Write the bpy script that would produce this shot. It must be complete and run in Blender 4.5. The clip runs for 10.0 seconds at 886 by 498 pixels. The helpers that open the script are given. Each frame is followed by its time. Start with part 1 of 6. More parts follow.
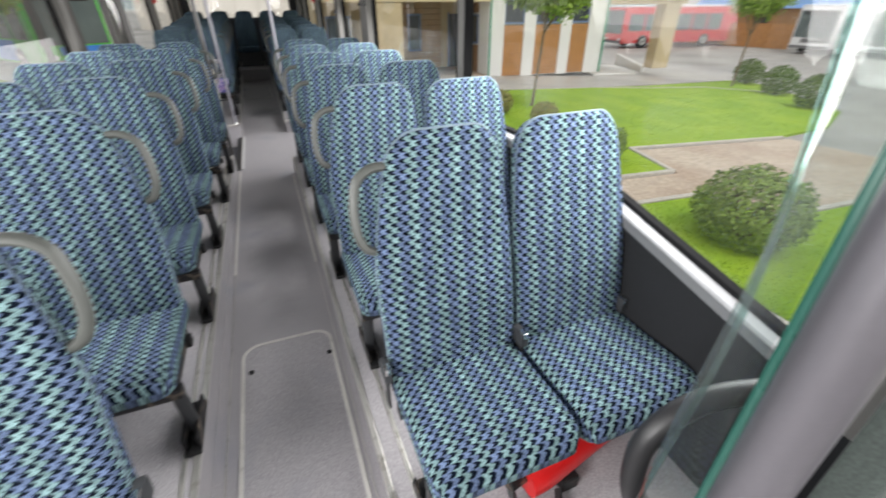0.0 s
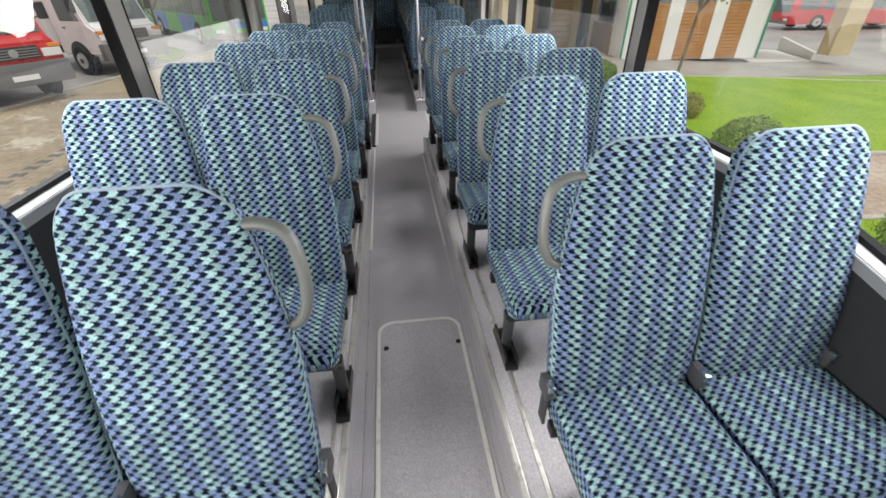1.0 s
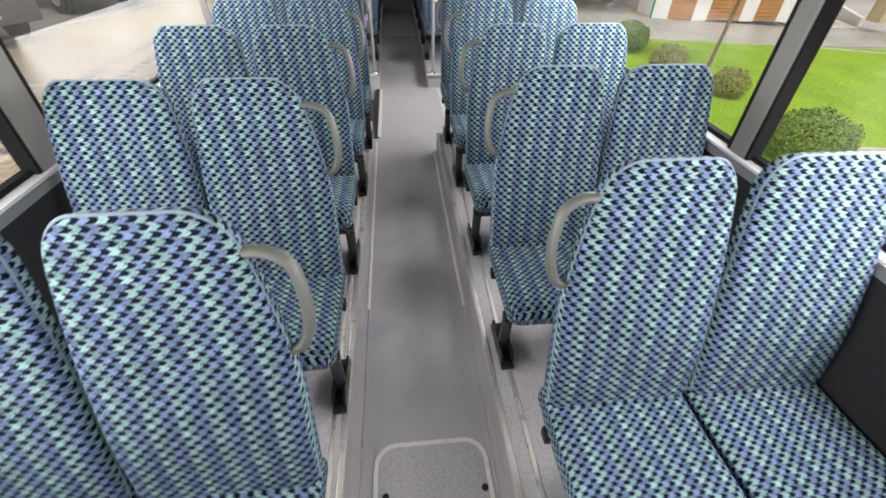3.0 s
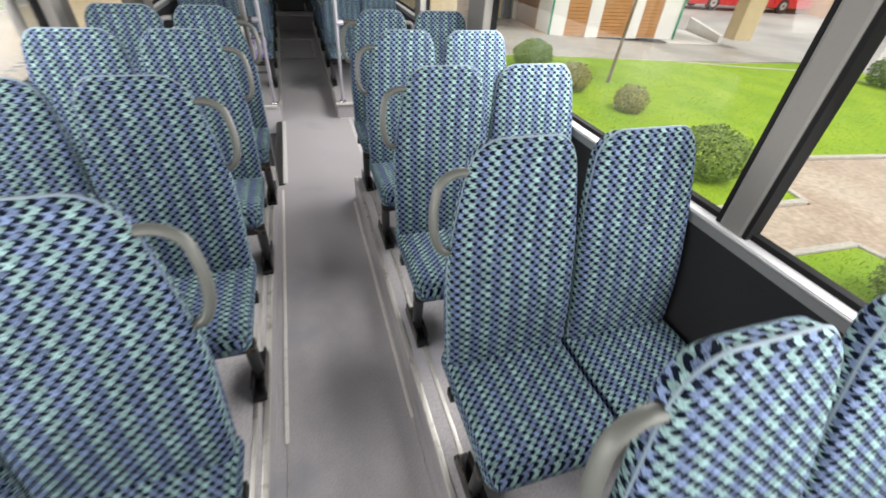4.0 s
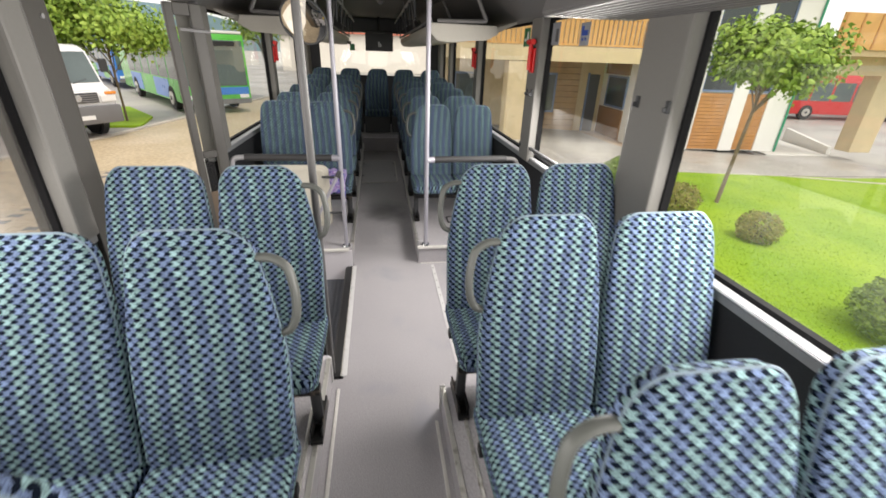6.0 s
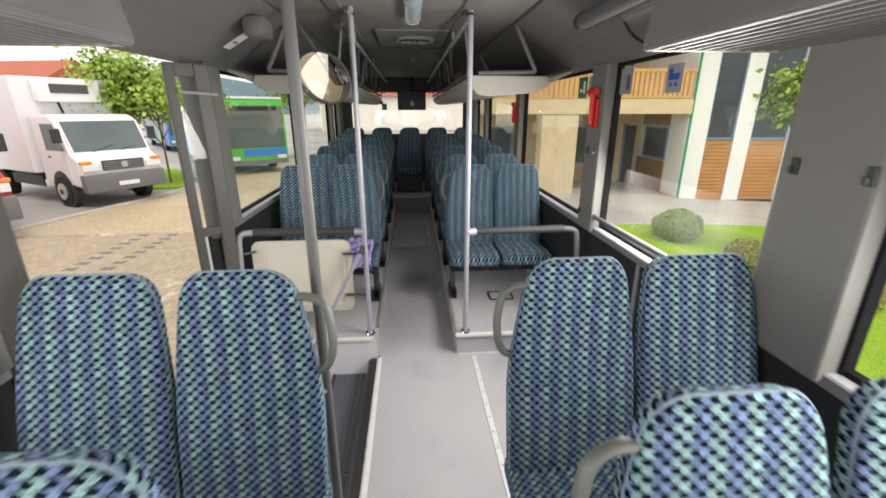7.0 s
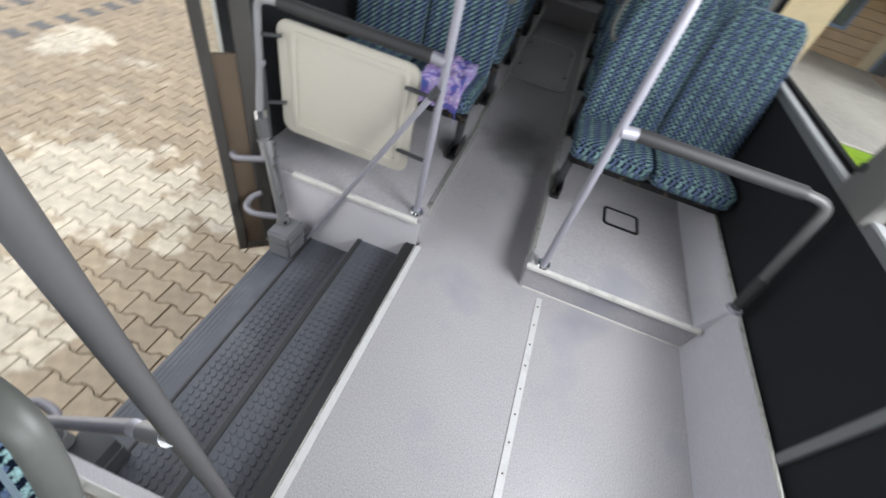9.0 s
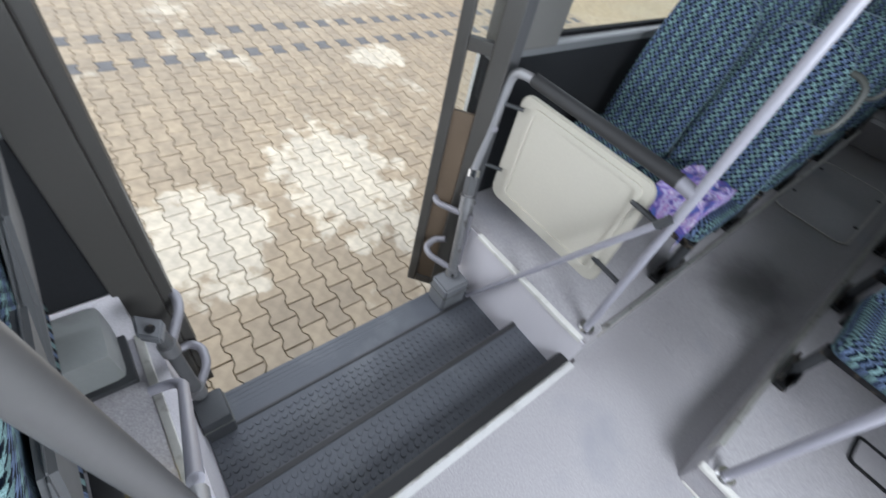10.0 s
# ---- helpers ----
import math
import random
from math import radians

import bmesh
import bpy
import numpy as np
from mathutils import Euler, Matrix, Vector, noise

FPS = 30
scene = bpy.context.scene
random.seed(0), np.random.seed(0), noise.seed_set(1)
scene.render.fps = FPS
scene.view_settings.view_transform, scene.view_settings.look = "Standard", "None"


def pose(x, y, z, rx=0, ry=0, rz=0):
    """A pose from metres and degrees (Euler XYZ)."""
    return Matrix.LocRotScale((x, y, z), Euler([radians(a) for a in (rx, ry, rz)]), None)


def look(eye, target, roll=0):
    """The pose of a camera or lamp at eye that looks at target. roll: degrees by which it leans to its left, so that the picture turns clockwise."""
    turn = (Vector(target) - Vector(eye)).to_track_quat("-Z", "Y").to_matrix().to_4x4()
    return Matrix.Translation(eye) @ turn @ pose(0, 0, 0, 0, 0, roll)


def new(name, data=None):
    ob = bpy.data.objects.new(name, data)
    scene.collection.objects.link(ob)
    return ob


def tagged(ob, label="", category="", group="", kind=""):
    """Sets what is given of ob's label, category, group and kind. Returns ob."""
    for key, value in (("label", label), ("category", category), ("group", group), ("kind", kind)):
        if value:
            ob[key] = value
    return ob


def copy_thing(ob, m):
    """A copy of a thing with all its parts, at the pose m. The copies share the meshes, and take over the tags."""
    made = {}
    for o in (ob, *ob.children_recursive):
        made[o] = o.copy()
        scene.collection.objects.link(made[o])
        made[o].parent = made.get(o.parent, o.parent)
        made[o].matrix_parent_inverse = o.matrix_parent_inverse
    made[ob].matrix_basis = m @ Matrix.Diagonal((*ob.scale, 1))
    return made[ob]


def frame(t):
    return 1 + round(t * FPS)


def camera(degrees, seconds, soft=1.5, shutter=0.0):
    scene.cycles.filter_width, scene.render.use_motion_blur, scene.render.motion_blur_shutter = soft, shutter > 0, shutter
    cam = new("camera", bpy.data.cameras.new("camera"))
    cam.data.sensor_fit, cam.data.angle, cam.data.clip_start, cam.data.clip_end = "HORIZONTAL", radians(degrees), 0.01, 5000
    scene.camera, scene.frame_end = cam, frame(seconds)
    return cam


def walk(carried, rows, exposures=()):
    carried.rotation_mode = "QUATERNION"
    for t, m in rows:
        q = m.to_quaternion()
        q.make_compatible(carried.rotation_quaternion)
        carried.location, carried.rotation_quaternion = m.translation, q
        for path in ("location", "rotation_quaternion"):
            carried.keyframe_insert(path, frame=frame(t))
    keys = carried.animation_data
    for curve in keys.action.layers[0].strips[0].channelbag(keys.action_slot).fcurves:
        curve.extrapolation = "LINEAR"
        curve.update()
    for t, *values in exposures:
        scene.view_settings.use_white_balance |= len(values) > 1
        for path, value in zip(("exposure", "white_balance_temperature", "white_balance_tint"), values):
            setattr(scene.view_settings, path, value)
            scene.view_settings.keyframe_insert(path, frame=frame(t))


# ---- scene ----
cam = camera(93.6, 10.0, 1.6, 0.35)
PATH = [
    (0, (0.168, -6.154, 1.508), (0.806, -4.552, 0.494), -0.4),
    (0.5, (0.059, -6.152, 1.521), (0.322, -4.505, 0.417), -1.8),
    (1, (-0.040, -6.012, 1.545), (0.154, -4.341, 0.462), -1.0),
    (1.5, (-0.071, -5.866, 1.570), (0.198, -4.194, 0.505), 0.4),
    (2, (-0.053, -5.660, 1.598), (0.127, -3.993, 0.508), 1.6),
    (3.3, (-0.044, -4.963, 1.657), (0.148, -3.435, 0.381), 0.9),
    (3.5, (-0.054, -4.858, 1.660), (0.181, -3.330, 0.391), 1.2),
    (4, (-0.005, -4.544, 1.649), (0.535, -3.043, 0.443), 4.2),
    (4.5, (0.026, -4.245, 1.638), (0.677, -2.771, 0.453), 6.5),
    (5, (-0.010, -3.910, 1.658), (0.587, -2.323, 0.596), 4.7),
    (5.5, (0.032, -3.602, 1.677), (0.426, -1.888, 0.723), 2.4),
    (5.7, (0.029, -3.482, 1.688), (0.366, -1.732, 0.781), 2.5),
    (6.8, (-0.030, -2.786, 1.681), (0.149, -0.916, 0.993), -0.3),
    (7, (0.022, -2.642, 1.678), (0.167, -0.749, 1.050), -0.1),
    (7.5, (0.048, -2.314, 1.695), (0.184, -0.387, 1.175), -0.1),
    (8, (0.023, -2.014, 1.679), (0.201, -0.127, 1.039), 0.9),
    (8.5, (0.057, -1.739, 1.604), (0.161, -0.086, 0.482), 6.2),
    (9, (0.076, -1.513, 1.567), (-0.093, -0.120, 0.142), 16.5),
    (9.5, (-0.042, -1.358, 1.560), (-0.517, -0.153, 0.037), 23.3),
    (10, (-0.073, -1.263, 1.585), (-0.980, -0.232, 0.132), 15.8),
]
walk(cam, [(t, look(eye, target, roll)) for t, eye, target, roll in PATH], [(0, 0.0, 6450, 12), (2, 0.12, 6550, 12), (3.5, 0.37, 6600, 12), (5.5, 0.52, 6850, 13), (7.0, 0.5, 6700, 11), (7.5, 0.48, 6600, 10), (8.0, 0.45, 6350, 10), (9, 0.43, 6100, 10), (10, 0.48, 5750, 9)])

# ---- light and sky ----
world = bpy.data.worlds.new("world")
scene.world = world
world.use_nodes = True
wn, wl = world.node_tree.nodes, world.node_tree.links
sky = wn.new("ShaderNodeTexSky")
sky.sky_type = "NISHITA"
sky.sun_disc = False
sky.sun_elevation, sky.sun_rotation = radians(52), radians(205)
sky.air_density, sky.dust_density = 1.0, 5.0
soften = wn.new("ShaderNodeMix")
soften.data_type = "RGBA"
soften.inputs[0].default_value = 0.75
soften.inputs[7].default_value = (9.3, 9.3, 9.2, 1)
wl.new(sky.outputs[0], soften.inputs[6])
wl.new(soften.outputs[2], wn["Background"].inputs[0])
wn["Background"].inputs[1].default_value = 0.132
sun = new("sun", bpy.data.lights.new("sun", "SUN"))
sun.data.energy, sun.data.angle, sun.data.color = 1.2, radians(14), (1.0, 0.96, 0.9)
sun.matrix_world = look((0, 0, 30), (-8, 14, 0))


def daylight(x, y0, y1, z0, z1, watts):
    """Skylight entering through a side window."""
    a = new("daylight", bpy.data.lights.new("daylight", "AREA"))
    a.data.shape, a.data.size, a.data.size_y = "RECTANGLE", y1 - y0, z1 - z0
    a.data.energy, a.data.color = watts, (1.0, 0.99, 0.97)
    a.matrix_world = look((x, (y0 + y1) / 2, (z0 + z1) / 2), (0, (y0 + y1) / 2, (z0 + z1) / 2 - 0.55))


for y0, y1, watts in ((-6.85, -6.13, 24), (-5.75, -4.06, 42), (-3.56, -1.92, 38), (-1.20, -0.32, 38), (0.3, 1.75, 4)):
    daylight(1.235, y0, y1, 1.08, 1.76, watts)
for y0, y1, watts in ((-6.85, -6.13, 62), (-5.75, -4.06, 44), (-3.52, -1.8, 27), (0.5, 2.1, 2)):
    daylight(-1.235, y0, y1, 0.98, 1.76, watts)
daylight(-1.235, -1.30, -0.15, -0.35, 1.8, 6)
front = new("daylight", bpy.data.lights.new("daylight", "AREA"))
front.data.shape, front.data.size, front.data.size_y = "RECTANGLE", 2.3, 1.3
front.data.energy, front.data.color = 20, (1.0, 0.99, 0.97)
front.matrix_world = look((0, -7.55, 1.3), (0, -3.0, 0.7))


# ---- materials ----
def surface(name, color, rough=0.6, metal=0.0, var=0.12, vscale=3.0, grain=0.06, gscale=90.0, bump=0.05, bscale=250.0, coat=0.0, wear=None, wscale=6.0, spec=0.5):
    """A painted, moulded or woven surface: broad mottling, fine grain and relief, and worn patches where given."""
    m = bpy.data.materials.new(name)
    m.use_nodes = True
    n, l = m.node_tree.nodes, m.node_tree.links
    p = n["Principled BSDF"]
    tc = n.new("ShaderNodeTexCoord")
    big, fine, rel = (n.new("ShaderNodeTexNoise") for _ in range(3))
    for node, sc, det in ((big, vscale, 4), (fine, gscale, 3), (rel, bscale, 2)):
        node.inputs["Scale"].default_value, node.inputs["Detail"].default_value = sc, det
        l.new(tc.outputs["Object"], node.inputs["Vector"])
    add = n.new("ShaderNodeMath")
    add.operation = "MULTIPLY_ADD"
    add.inputs[1].default_value, add.inputs[2].default_value = 2 * var, 1 - var
    l.new(big.outputs[0], add.inputs[0])
    add2 = n.new("ShaderNodeMath")
    add2.operation = "MULTIPLY_ADD"
    add2.inputs[1].default_value, add2.inputs[2].default_value = 2 * grain, 1 - grain
    l.new(fine.outputs[0], add2.inputs[0])
    mul = n.new("ShaderNodeMath")
    mul.operation = "MULTIPLY"
    l.new(add.outputs[0], mul.inputs[0]), l.new(add2.outputs[0], mul.inputs[1])
    tint = n.new("ShaderNodeMix")
    tint.data_type, tint.blend_type = "RGBA", "MULTIPLY"
    tint.inputs[0].default_value = 1
    tint.inputs[6].default_value = (*color, 1)
    l.new(mul.outputs[0], tint.inputs[7])
    out = tint.outputs[2]
    if wear:
        patch = n.new("ShaderNodeTexNoise")
        patch.inputs["Scale"].default_value, patch.inputs["Detail"].default_value = wscale, 8
        l.new(tc.outputs["Object"], patch.inputs["Vector"])
        ramp = n.new("ShaderNodeMapRange")
        ramp.inputs[1].default_value, ramp.inputs[2].default_value = 0.56, 0.72
        l.new(patch.outputs[0], ramp.inputs[0])
        mixw = n.new("ShaderNodeMix")
        mixw.data_type = "RGBA"
        mixw.inputs[7].default_value = (*wear, 1)
        l.new(ramp.outputs[0], mixw.inputs[0]), l.new(out, mixw.inputs[6])
        out = mixw.outputs[2]
    l.new(out, p.inputs["Base Color"])
    rr = n.new("ShaderNodeMath")
    rr.operation = "MULTIPLY_ADD"
    rr.inputs[1].default_value, rr.inputs[2].default_value = 0.25, max(rough - 0.12, 0.02)
    l.new(big.outputs[0], rr.inputs[0]), l.new(rr.outputs[0], p.inputs["Roughness"])
    p.inputs["Metallic"].default_value, p.inputs["Coat Weight"].default_value = metal, coat
    p.inputs["Specular IOR Level"].default_value = spec
    if bump:
        b = n.new("ShaderNodeBump")
        b.inputs["Strength"].default_value, b.inputs["Distance"].default_value = bump, 0.003
        l.new(rel.outputs[0], b.inputs["Height"]), l.new(b.outputs[0], p.inputs["Normal"])
    return m


def fabric():
    """Woven moquette: dark and light tooth checks, the light ones in mint and blue columns."""
    m = bpy.data.materials.new("moquette")
    m.use_nodes = True
    n, l = m.node_tree.nodes, m.node_tree.links
    p = n["Principled BSDF"]
    uv = n.new("ShaderNodeUVMap")
    uv.uv_map = "cloth"
    sep = n.new("ShaderNodeSeparateXYZ")
    l.new(uv.outputs[0], sep.inputs[0])

    def math_node(op, a, b=None):
        k = n.new("ShaderNodeMath")
        k.operation = op
        for i, v in enumerate((a, b)):
            if v is None:
                continue
            if isinstance(v, (int, float)):
                k.inputs[i].default_value = v
            else:
                l.new(v, k.inputs[i])
        return k.outputs[0]
    u = math_node("MULTIPLY", sep.outputs[0], 1 / 0.0158)
    v = math_node("MULTIPLY", sep.outputs[1], 1 / 0.0138)
    wob = n.new("ShaderNodeTexNoise")
    wob.inputs["Scale"].default_value, wob.inputs["Detail"].default_value = 420, 4
    l.new(uv.outputs[0], wob.inputs["Vector"])
    thread = n.new("ShaderNodeTexNoise")
    thread.inputs["Scale"].default_value, thread.inputs["Detail"].default_value = 1.0, 3
    stretch = n.new("ShaderNodeVectorMath")
    stretch.operation = "MULTIPLY"
    stretch.inputs[1].default_value = (170, 520, 1)
    l.new(uv.outputs[0], stretch.inputs[0]), l.new(stretch.outputs[0], thread.inputs["Vector"])
    rag = math_node("MULTIPLY", math_node("SUBTRACT", thread.outputs[0], 0.5), 1.5)
    jit = math_node("MULTIPLY", math_node("SUBTRACT", wob.outputs[0], 0.5), 0.7)
    v2 = math_node("ADD", v, math_node("MULTIPLY", jit, 0.6))
    tri = math_node("PINGPONG", v2, 0.5)
    u2 = math_node("ADD", u, math_node("ADD", math_node("MULTIPLY", tri, 1.25), math_node("MULTIPLY", rag, 0.55)))
    iu, iv = math_node("FLOOR", u2), math_node("FLOOR", v2)
    chk = math_node("FLOORED_MODULO", math_node("ADD", iu, iv), 2.0)
    short = math_node("GREATER_THAN", math_node("FRACT", v2), 0.88)
    chk = math_node("MAXIMUM", chk, short)
    col = math_node("LESS_THAN", math_node("FLOORED_MODULO", iu, 4.0), 1.5)
    dull = math_node("SUBTRACT", 1.0, math_node("MULTIPLY", math_node("FLOORED_MODULO", iv, 2.0), 0.22))
    cell = n.new("ShaderNodeCombineXYZ")
    l.new(iu, cell.inputs[0]), l.new(iv, cell.inputs[1])
    tuft = n.new("ShaderNodeTexWhiteNoise")
    tuft.noise_dimensions = "2D"
    l.new(cell.outputs[0], tuft.inputs["Vector"])
    dull = math_node("MULTIPLY", dull, math_node("ADD", math_node("MULTIPLY", tuft.outputs[0], 0.38), 0.80))
    light = n.new("ShaderNodeMix")
    light.data_type = "RGBA"
    light.inputs[6].default_value, light.inputs[7].default_value = (0.112, 0.152, 0.250, 1), (0.175, 0.272, 0.278, 1)
    l.new(col, light.inputs[0])
    mixd = n.new("ShaderNodeMix")
    mixd.data_type = "RGBA"
    mixd.inputs[6].default_value = (0.003, 0.006, 0.013, 1)
    l.new(chk, mixd.inputs[0]), l.new(light.outputs[2], mixd.inputs[7])
    pile = n.new("ShaderNodeTexNoise")
    pile.inputs["Scale"].default_value, pile.inputs["Detail"].default_value = 520, 3
    l.new(uv.outputs[0], pile.inputs["Vector"])
    wide = n.new("ShaderNodeTexNoise")
    wide.inputs["Scale"].default_value = 5
    l.new(uv.outputs[0], wide.inputs["Vector"])
    f = math_node("ADD", math_node("MULTIPLY", math_node("SUBTRACT", pile.outputs[0], 0.5), 3.4), math_node("MULTIPLY", math_node("SUBTRACT", thread.outputs[0], 0.5), 1.3))
    f = math_node("ADD", f, math_node("ADD", math_node("MULTIPLY", wide.outputs[0], 0.5), 0.78))
    f = math_node("MULTIPLY", math_node("MAXIMUM", f, 0.12), dull)
    fin = n.new("ShaderNodeMix")
    fin.data_type, fin.blend_type = "RGBA", "MULTIPLY"
    fin.inputs[0].default_value = 1
    l.new(mixd.outputs[2], fin.inputs[6]), l.new(f, fin.inputs[7])
    l.new(fin.outputs[2], p.inputs["Base Color"])
    p.inputs["Roughness"].default_value = 0.9
    p.inputs["Sheen Weight"].default_value = 0.015
    p.inputs["Sheen Roughness"].default_value = 0.4
    p.inputs["Specular IOR Level"].default_value = 0.04
    b = n.new("ShaderNodeBump")
    b.inputs["Strength"].default_value, b.inputs["Distance"].default_value = 0.5, 0.002
    hgt = math_node("ADD", math_node("MULTIPLY", chk, 0.5), pile.outputs[0])
    l.new(hgt, b.inputs["Height"]), l.new(b.outputs[0], p.inputs["Normal"])
    return m


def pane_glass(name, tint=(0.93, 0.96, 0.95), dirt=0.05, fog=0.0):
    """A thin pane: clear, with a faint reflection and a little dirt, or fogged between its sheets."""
    m = bpy.data.materials.new(name)
    m.use_nodes = True
    n, l = m.node_tree.nodes, m.node_tree.links
    n.remove(n["Principled BSDF"])
    t, g, mix, d, mix2 = (n.new("ShaderNodeBsdf" + k) if k else n.new("ShaderNodeMixShader") for k in ("Transparent", "Glossy", "", "Translucent", ""))
    t.inputs[0].default_value = (*tint, 1)
    g.inputs["Roughness"].default_value = 0.01
    d.inputs[0].default_value = (0.20, 0.20, 0.195, 1)
    lw = n.new("ShaderNodeLayerWeight")
    lw.inputs[0].default_value = 0.5
    pw, ml = n.new("ShaderNodeMath"), n.new("ShaderNodeMath")
    pw.operation, ml.operation = "POWER", "MULTIPLY_ADD"
    pw.inputs[1].default_value, ml.inputs[1].default_value, ml.inputs[2].default_value = 5.0, 0.75, 0.05
    l.new(lw.outputs["Facing"], pw.inputs[0]), l.new(pw.outputs[0], ml.inputs[0])
    l.new(ml.outputs[0], mix.inputs[0]), l.new(t.outputs[0], mix.inputs[1]), l.new(g.outputs[0], mix.inputs[2])
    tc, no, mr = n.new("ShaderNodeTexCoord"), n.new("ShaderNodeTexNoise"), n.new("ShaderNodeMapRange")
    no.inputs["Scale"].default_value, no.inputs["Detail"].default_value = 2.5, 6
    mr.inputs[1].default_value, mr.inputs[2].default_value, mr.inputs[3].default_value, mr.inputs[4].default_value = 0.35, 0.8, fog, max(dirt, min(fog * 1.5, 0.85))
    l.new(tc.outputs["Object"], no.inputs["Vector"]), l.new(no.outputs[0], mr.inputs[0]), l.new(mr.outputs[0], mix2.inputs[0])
    l.new(mix.outputs[0], mix2.inputs[1]), l.new(d.outputs[0], mix2.inputs[2])
    l.new(mix2.outputs[0], n["Material Output"].inputs[0])
    return m


CLOTH = fabric()
PIPING = surface("piping_blue", (0.14, 0.19, 0.23), 0.8)
HOUSING_GREY = surface("housing_grey", (0.15, 0.155, 0.165), 0.5, var=0.12, wear=(0.11, 0.11, 0.115), wscale=9)
GREY_PLASTIC = surface("grey_plastic", (0.075, 0.079, 0.072), 0.45, var=0.15, bump=0.03)
DARK_PLASTIC = surface("dark_plastic", (0.035, 0.037, 0.04), 0.5)
BLACK_METAL = surface("black_metal", (0.02, 0.02, 0.021), 0.45, metal=0.5, wear=(0.20, 0.16, 0.12), wscale=22)
SHELL = surface("seat_shell", (0.09, 0.092, 0.095), 0.55)
LINO = surface("speckled_floor", (0.372, 0.357, 0.370), 0.42, var=0.12, vscale=1.6, grain=0.60, gscale=190, bump=0.04, bscale=400, wear=(0.305, 0.305, 0.335), wscale=2.2)


def dark_patch(m, x, y, rx, ry, depth):
    """A darker patch with a ragged edge on a floor covering."""
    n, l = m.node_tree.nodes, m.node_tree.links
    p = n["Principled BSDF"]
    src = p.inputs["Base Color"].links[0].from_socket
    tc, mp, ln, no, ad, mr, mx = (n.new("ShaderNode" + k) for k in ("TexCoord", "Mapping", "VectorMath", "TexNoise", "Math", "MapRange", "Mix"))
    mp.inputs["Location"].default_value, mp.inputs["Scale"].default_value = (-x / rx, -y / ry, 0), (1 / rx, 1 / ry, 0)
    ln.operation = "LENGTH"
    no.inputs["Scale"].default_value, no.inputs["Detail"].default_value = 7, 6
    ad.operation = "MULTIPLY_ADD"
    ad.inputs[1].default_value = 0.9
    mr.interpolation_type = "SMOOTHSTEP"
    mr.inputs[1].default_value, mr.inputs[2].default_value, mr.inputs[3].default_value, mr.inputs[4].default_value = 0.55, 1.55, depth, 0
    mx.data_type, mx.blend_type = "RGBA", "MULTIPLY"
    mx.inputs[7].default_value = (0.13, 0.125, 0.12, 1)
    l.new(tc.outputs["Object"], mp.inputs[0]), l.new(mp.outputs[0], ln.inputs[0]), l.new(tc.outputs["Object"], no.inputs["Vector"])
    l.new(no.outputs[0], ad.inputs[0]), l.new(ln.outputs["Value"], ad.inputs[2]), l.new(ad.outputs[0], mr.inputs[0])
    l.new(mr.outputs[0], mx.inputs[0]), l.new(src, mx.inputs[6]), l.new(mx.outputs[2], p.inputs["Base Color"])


dark_patch(LINO, 0.03, 1.25, 0.30, 0.42, 0.62)
dark_patch(LINO, 0.03, -3.4, 0.24, 0.9, 0.30)
LINO_WALL = surface("floor_upturn", (0.56, 0.54, 0.57), 0.5, var=0.06, grain=0.3, gscale=200)
ALU = surface("aluminium_trim", (0.62, 0.61, 0.57), 0.38, metal=0.75, var=0.15, vscale=9, wear=(0.33, 0.31, 0.27), wscale=22)
PALE_TRIM = surface("pale_floor_trim", (0.62, 0.605, 0.57), 0.5, var=0.1, vscale=6, wear=(0.47, 0.46, 0.43), wscale=18)
WHITE_TRIM = surface("white_floor_trim", (0.56, 0.555, 0.55), 0.42, var=0.06, vscale=5, wear=(0.48, 0.475, 0.47), wscale=14)
STEEL = surface("grey_tube", (0.30, 0.30, 0.31), 0.36, metal=0.3, var=0.05, bump=0.01)
POLE_GREY = surface("dark_pole_grey", (0.080, 0.078, 0.078), 0.45, metal=0.1, var=0.06, bump=0.01)
LILAC_TUBE = surface("light_tube", (0.27, 0.265, 0.30), 0.4, metal=0.1, var=0.05, bump=0.01)
CHROME = surface("chrome", (0.7, 0.7, 0.7), 0.15, metal=1.0, var=0.03, bump=0)
RUBBER = surface("black_grip", (0.022, 0.022, 0.023), 0.6, bump=0.1, bscale=120)
STEP_RUBBER = surface("ribbed_step_rubber", (0.072, 0.077, 0.090), 0.48, var=0.2, vscale=4, wear=(0.102, 0.108, 0.120), wscale=5)
LOOP_GREY = surface("loop_grey", (0.20, 0.195, 0.215), 0.4, metal=0.2, var=0.08)
POST_GREY = surface("post_grey", (0.095, 0.09, 0.10), 0.4, metal=0.2, var=0.05)
CREAM = surface("cream_panel", (0.47, 0.445, 0.38), 0.5, var=0.06, vscale=2, wear=(0.40, 0.375, 0.31), wscale=3)
WALL_BLACK = surface("black_wall_carpet", (0.019, 0.020, 0.022), 0.85, var=0.2, grain=0.3, gscale=300, bump=0.25, bscale=500, spec=0.2)
PILLAR = surface("grey_pillar_trim", (0.15, 0.146, 0.136), 0.6, var=0.08, vscale=2)
SILL = surface("sill_pale_metal", (0.31, 0.315, 0.325), 0.5, var=0.08)
SILL_FACE = surface("sill_grey", (0.16, 0.165, 0.17), 0.55, var=0.08)
CEILING = surface("ceiling_grey", (0.155, 0.148, 0.138), 0.65, var=0.05, vscale=1.2)
COVE = surface("cove_grey", (0.115, 0.112, 0.112), 0.55, var=0.06, vscale=1.2)
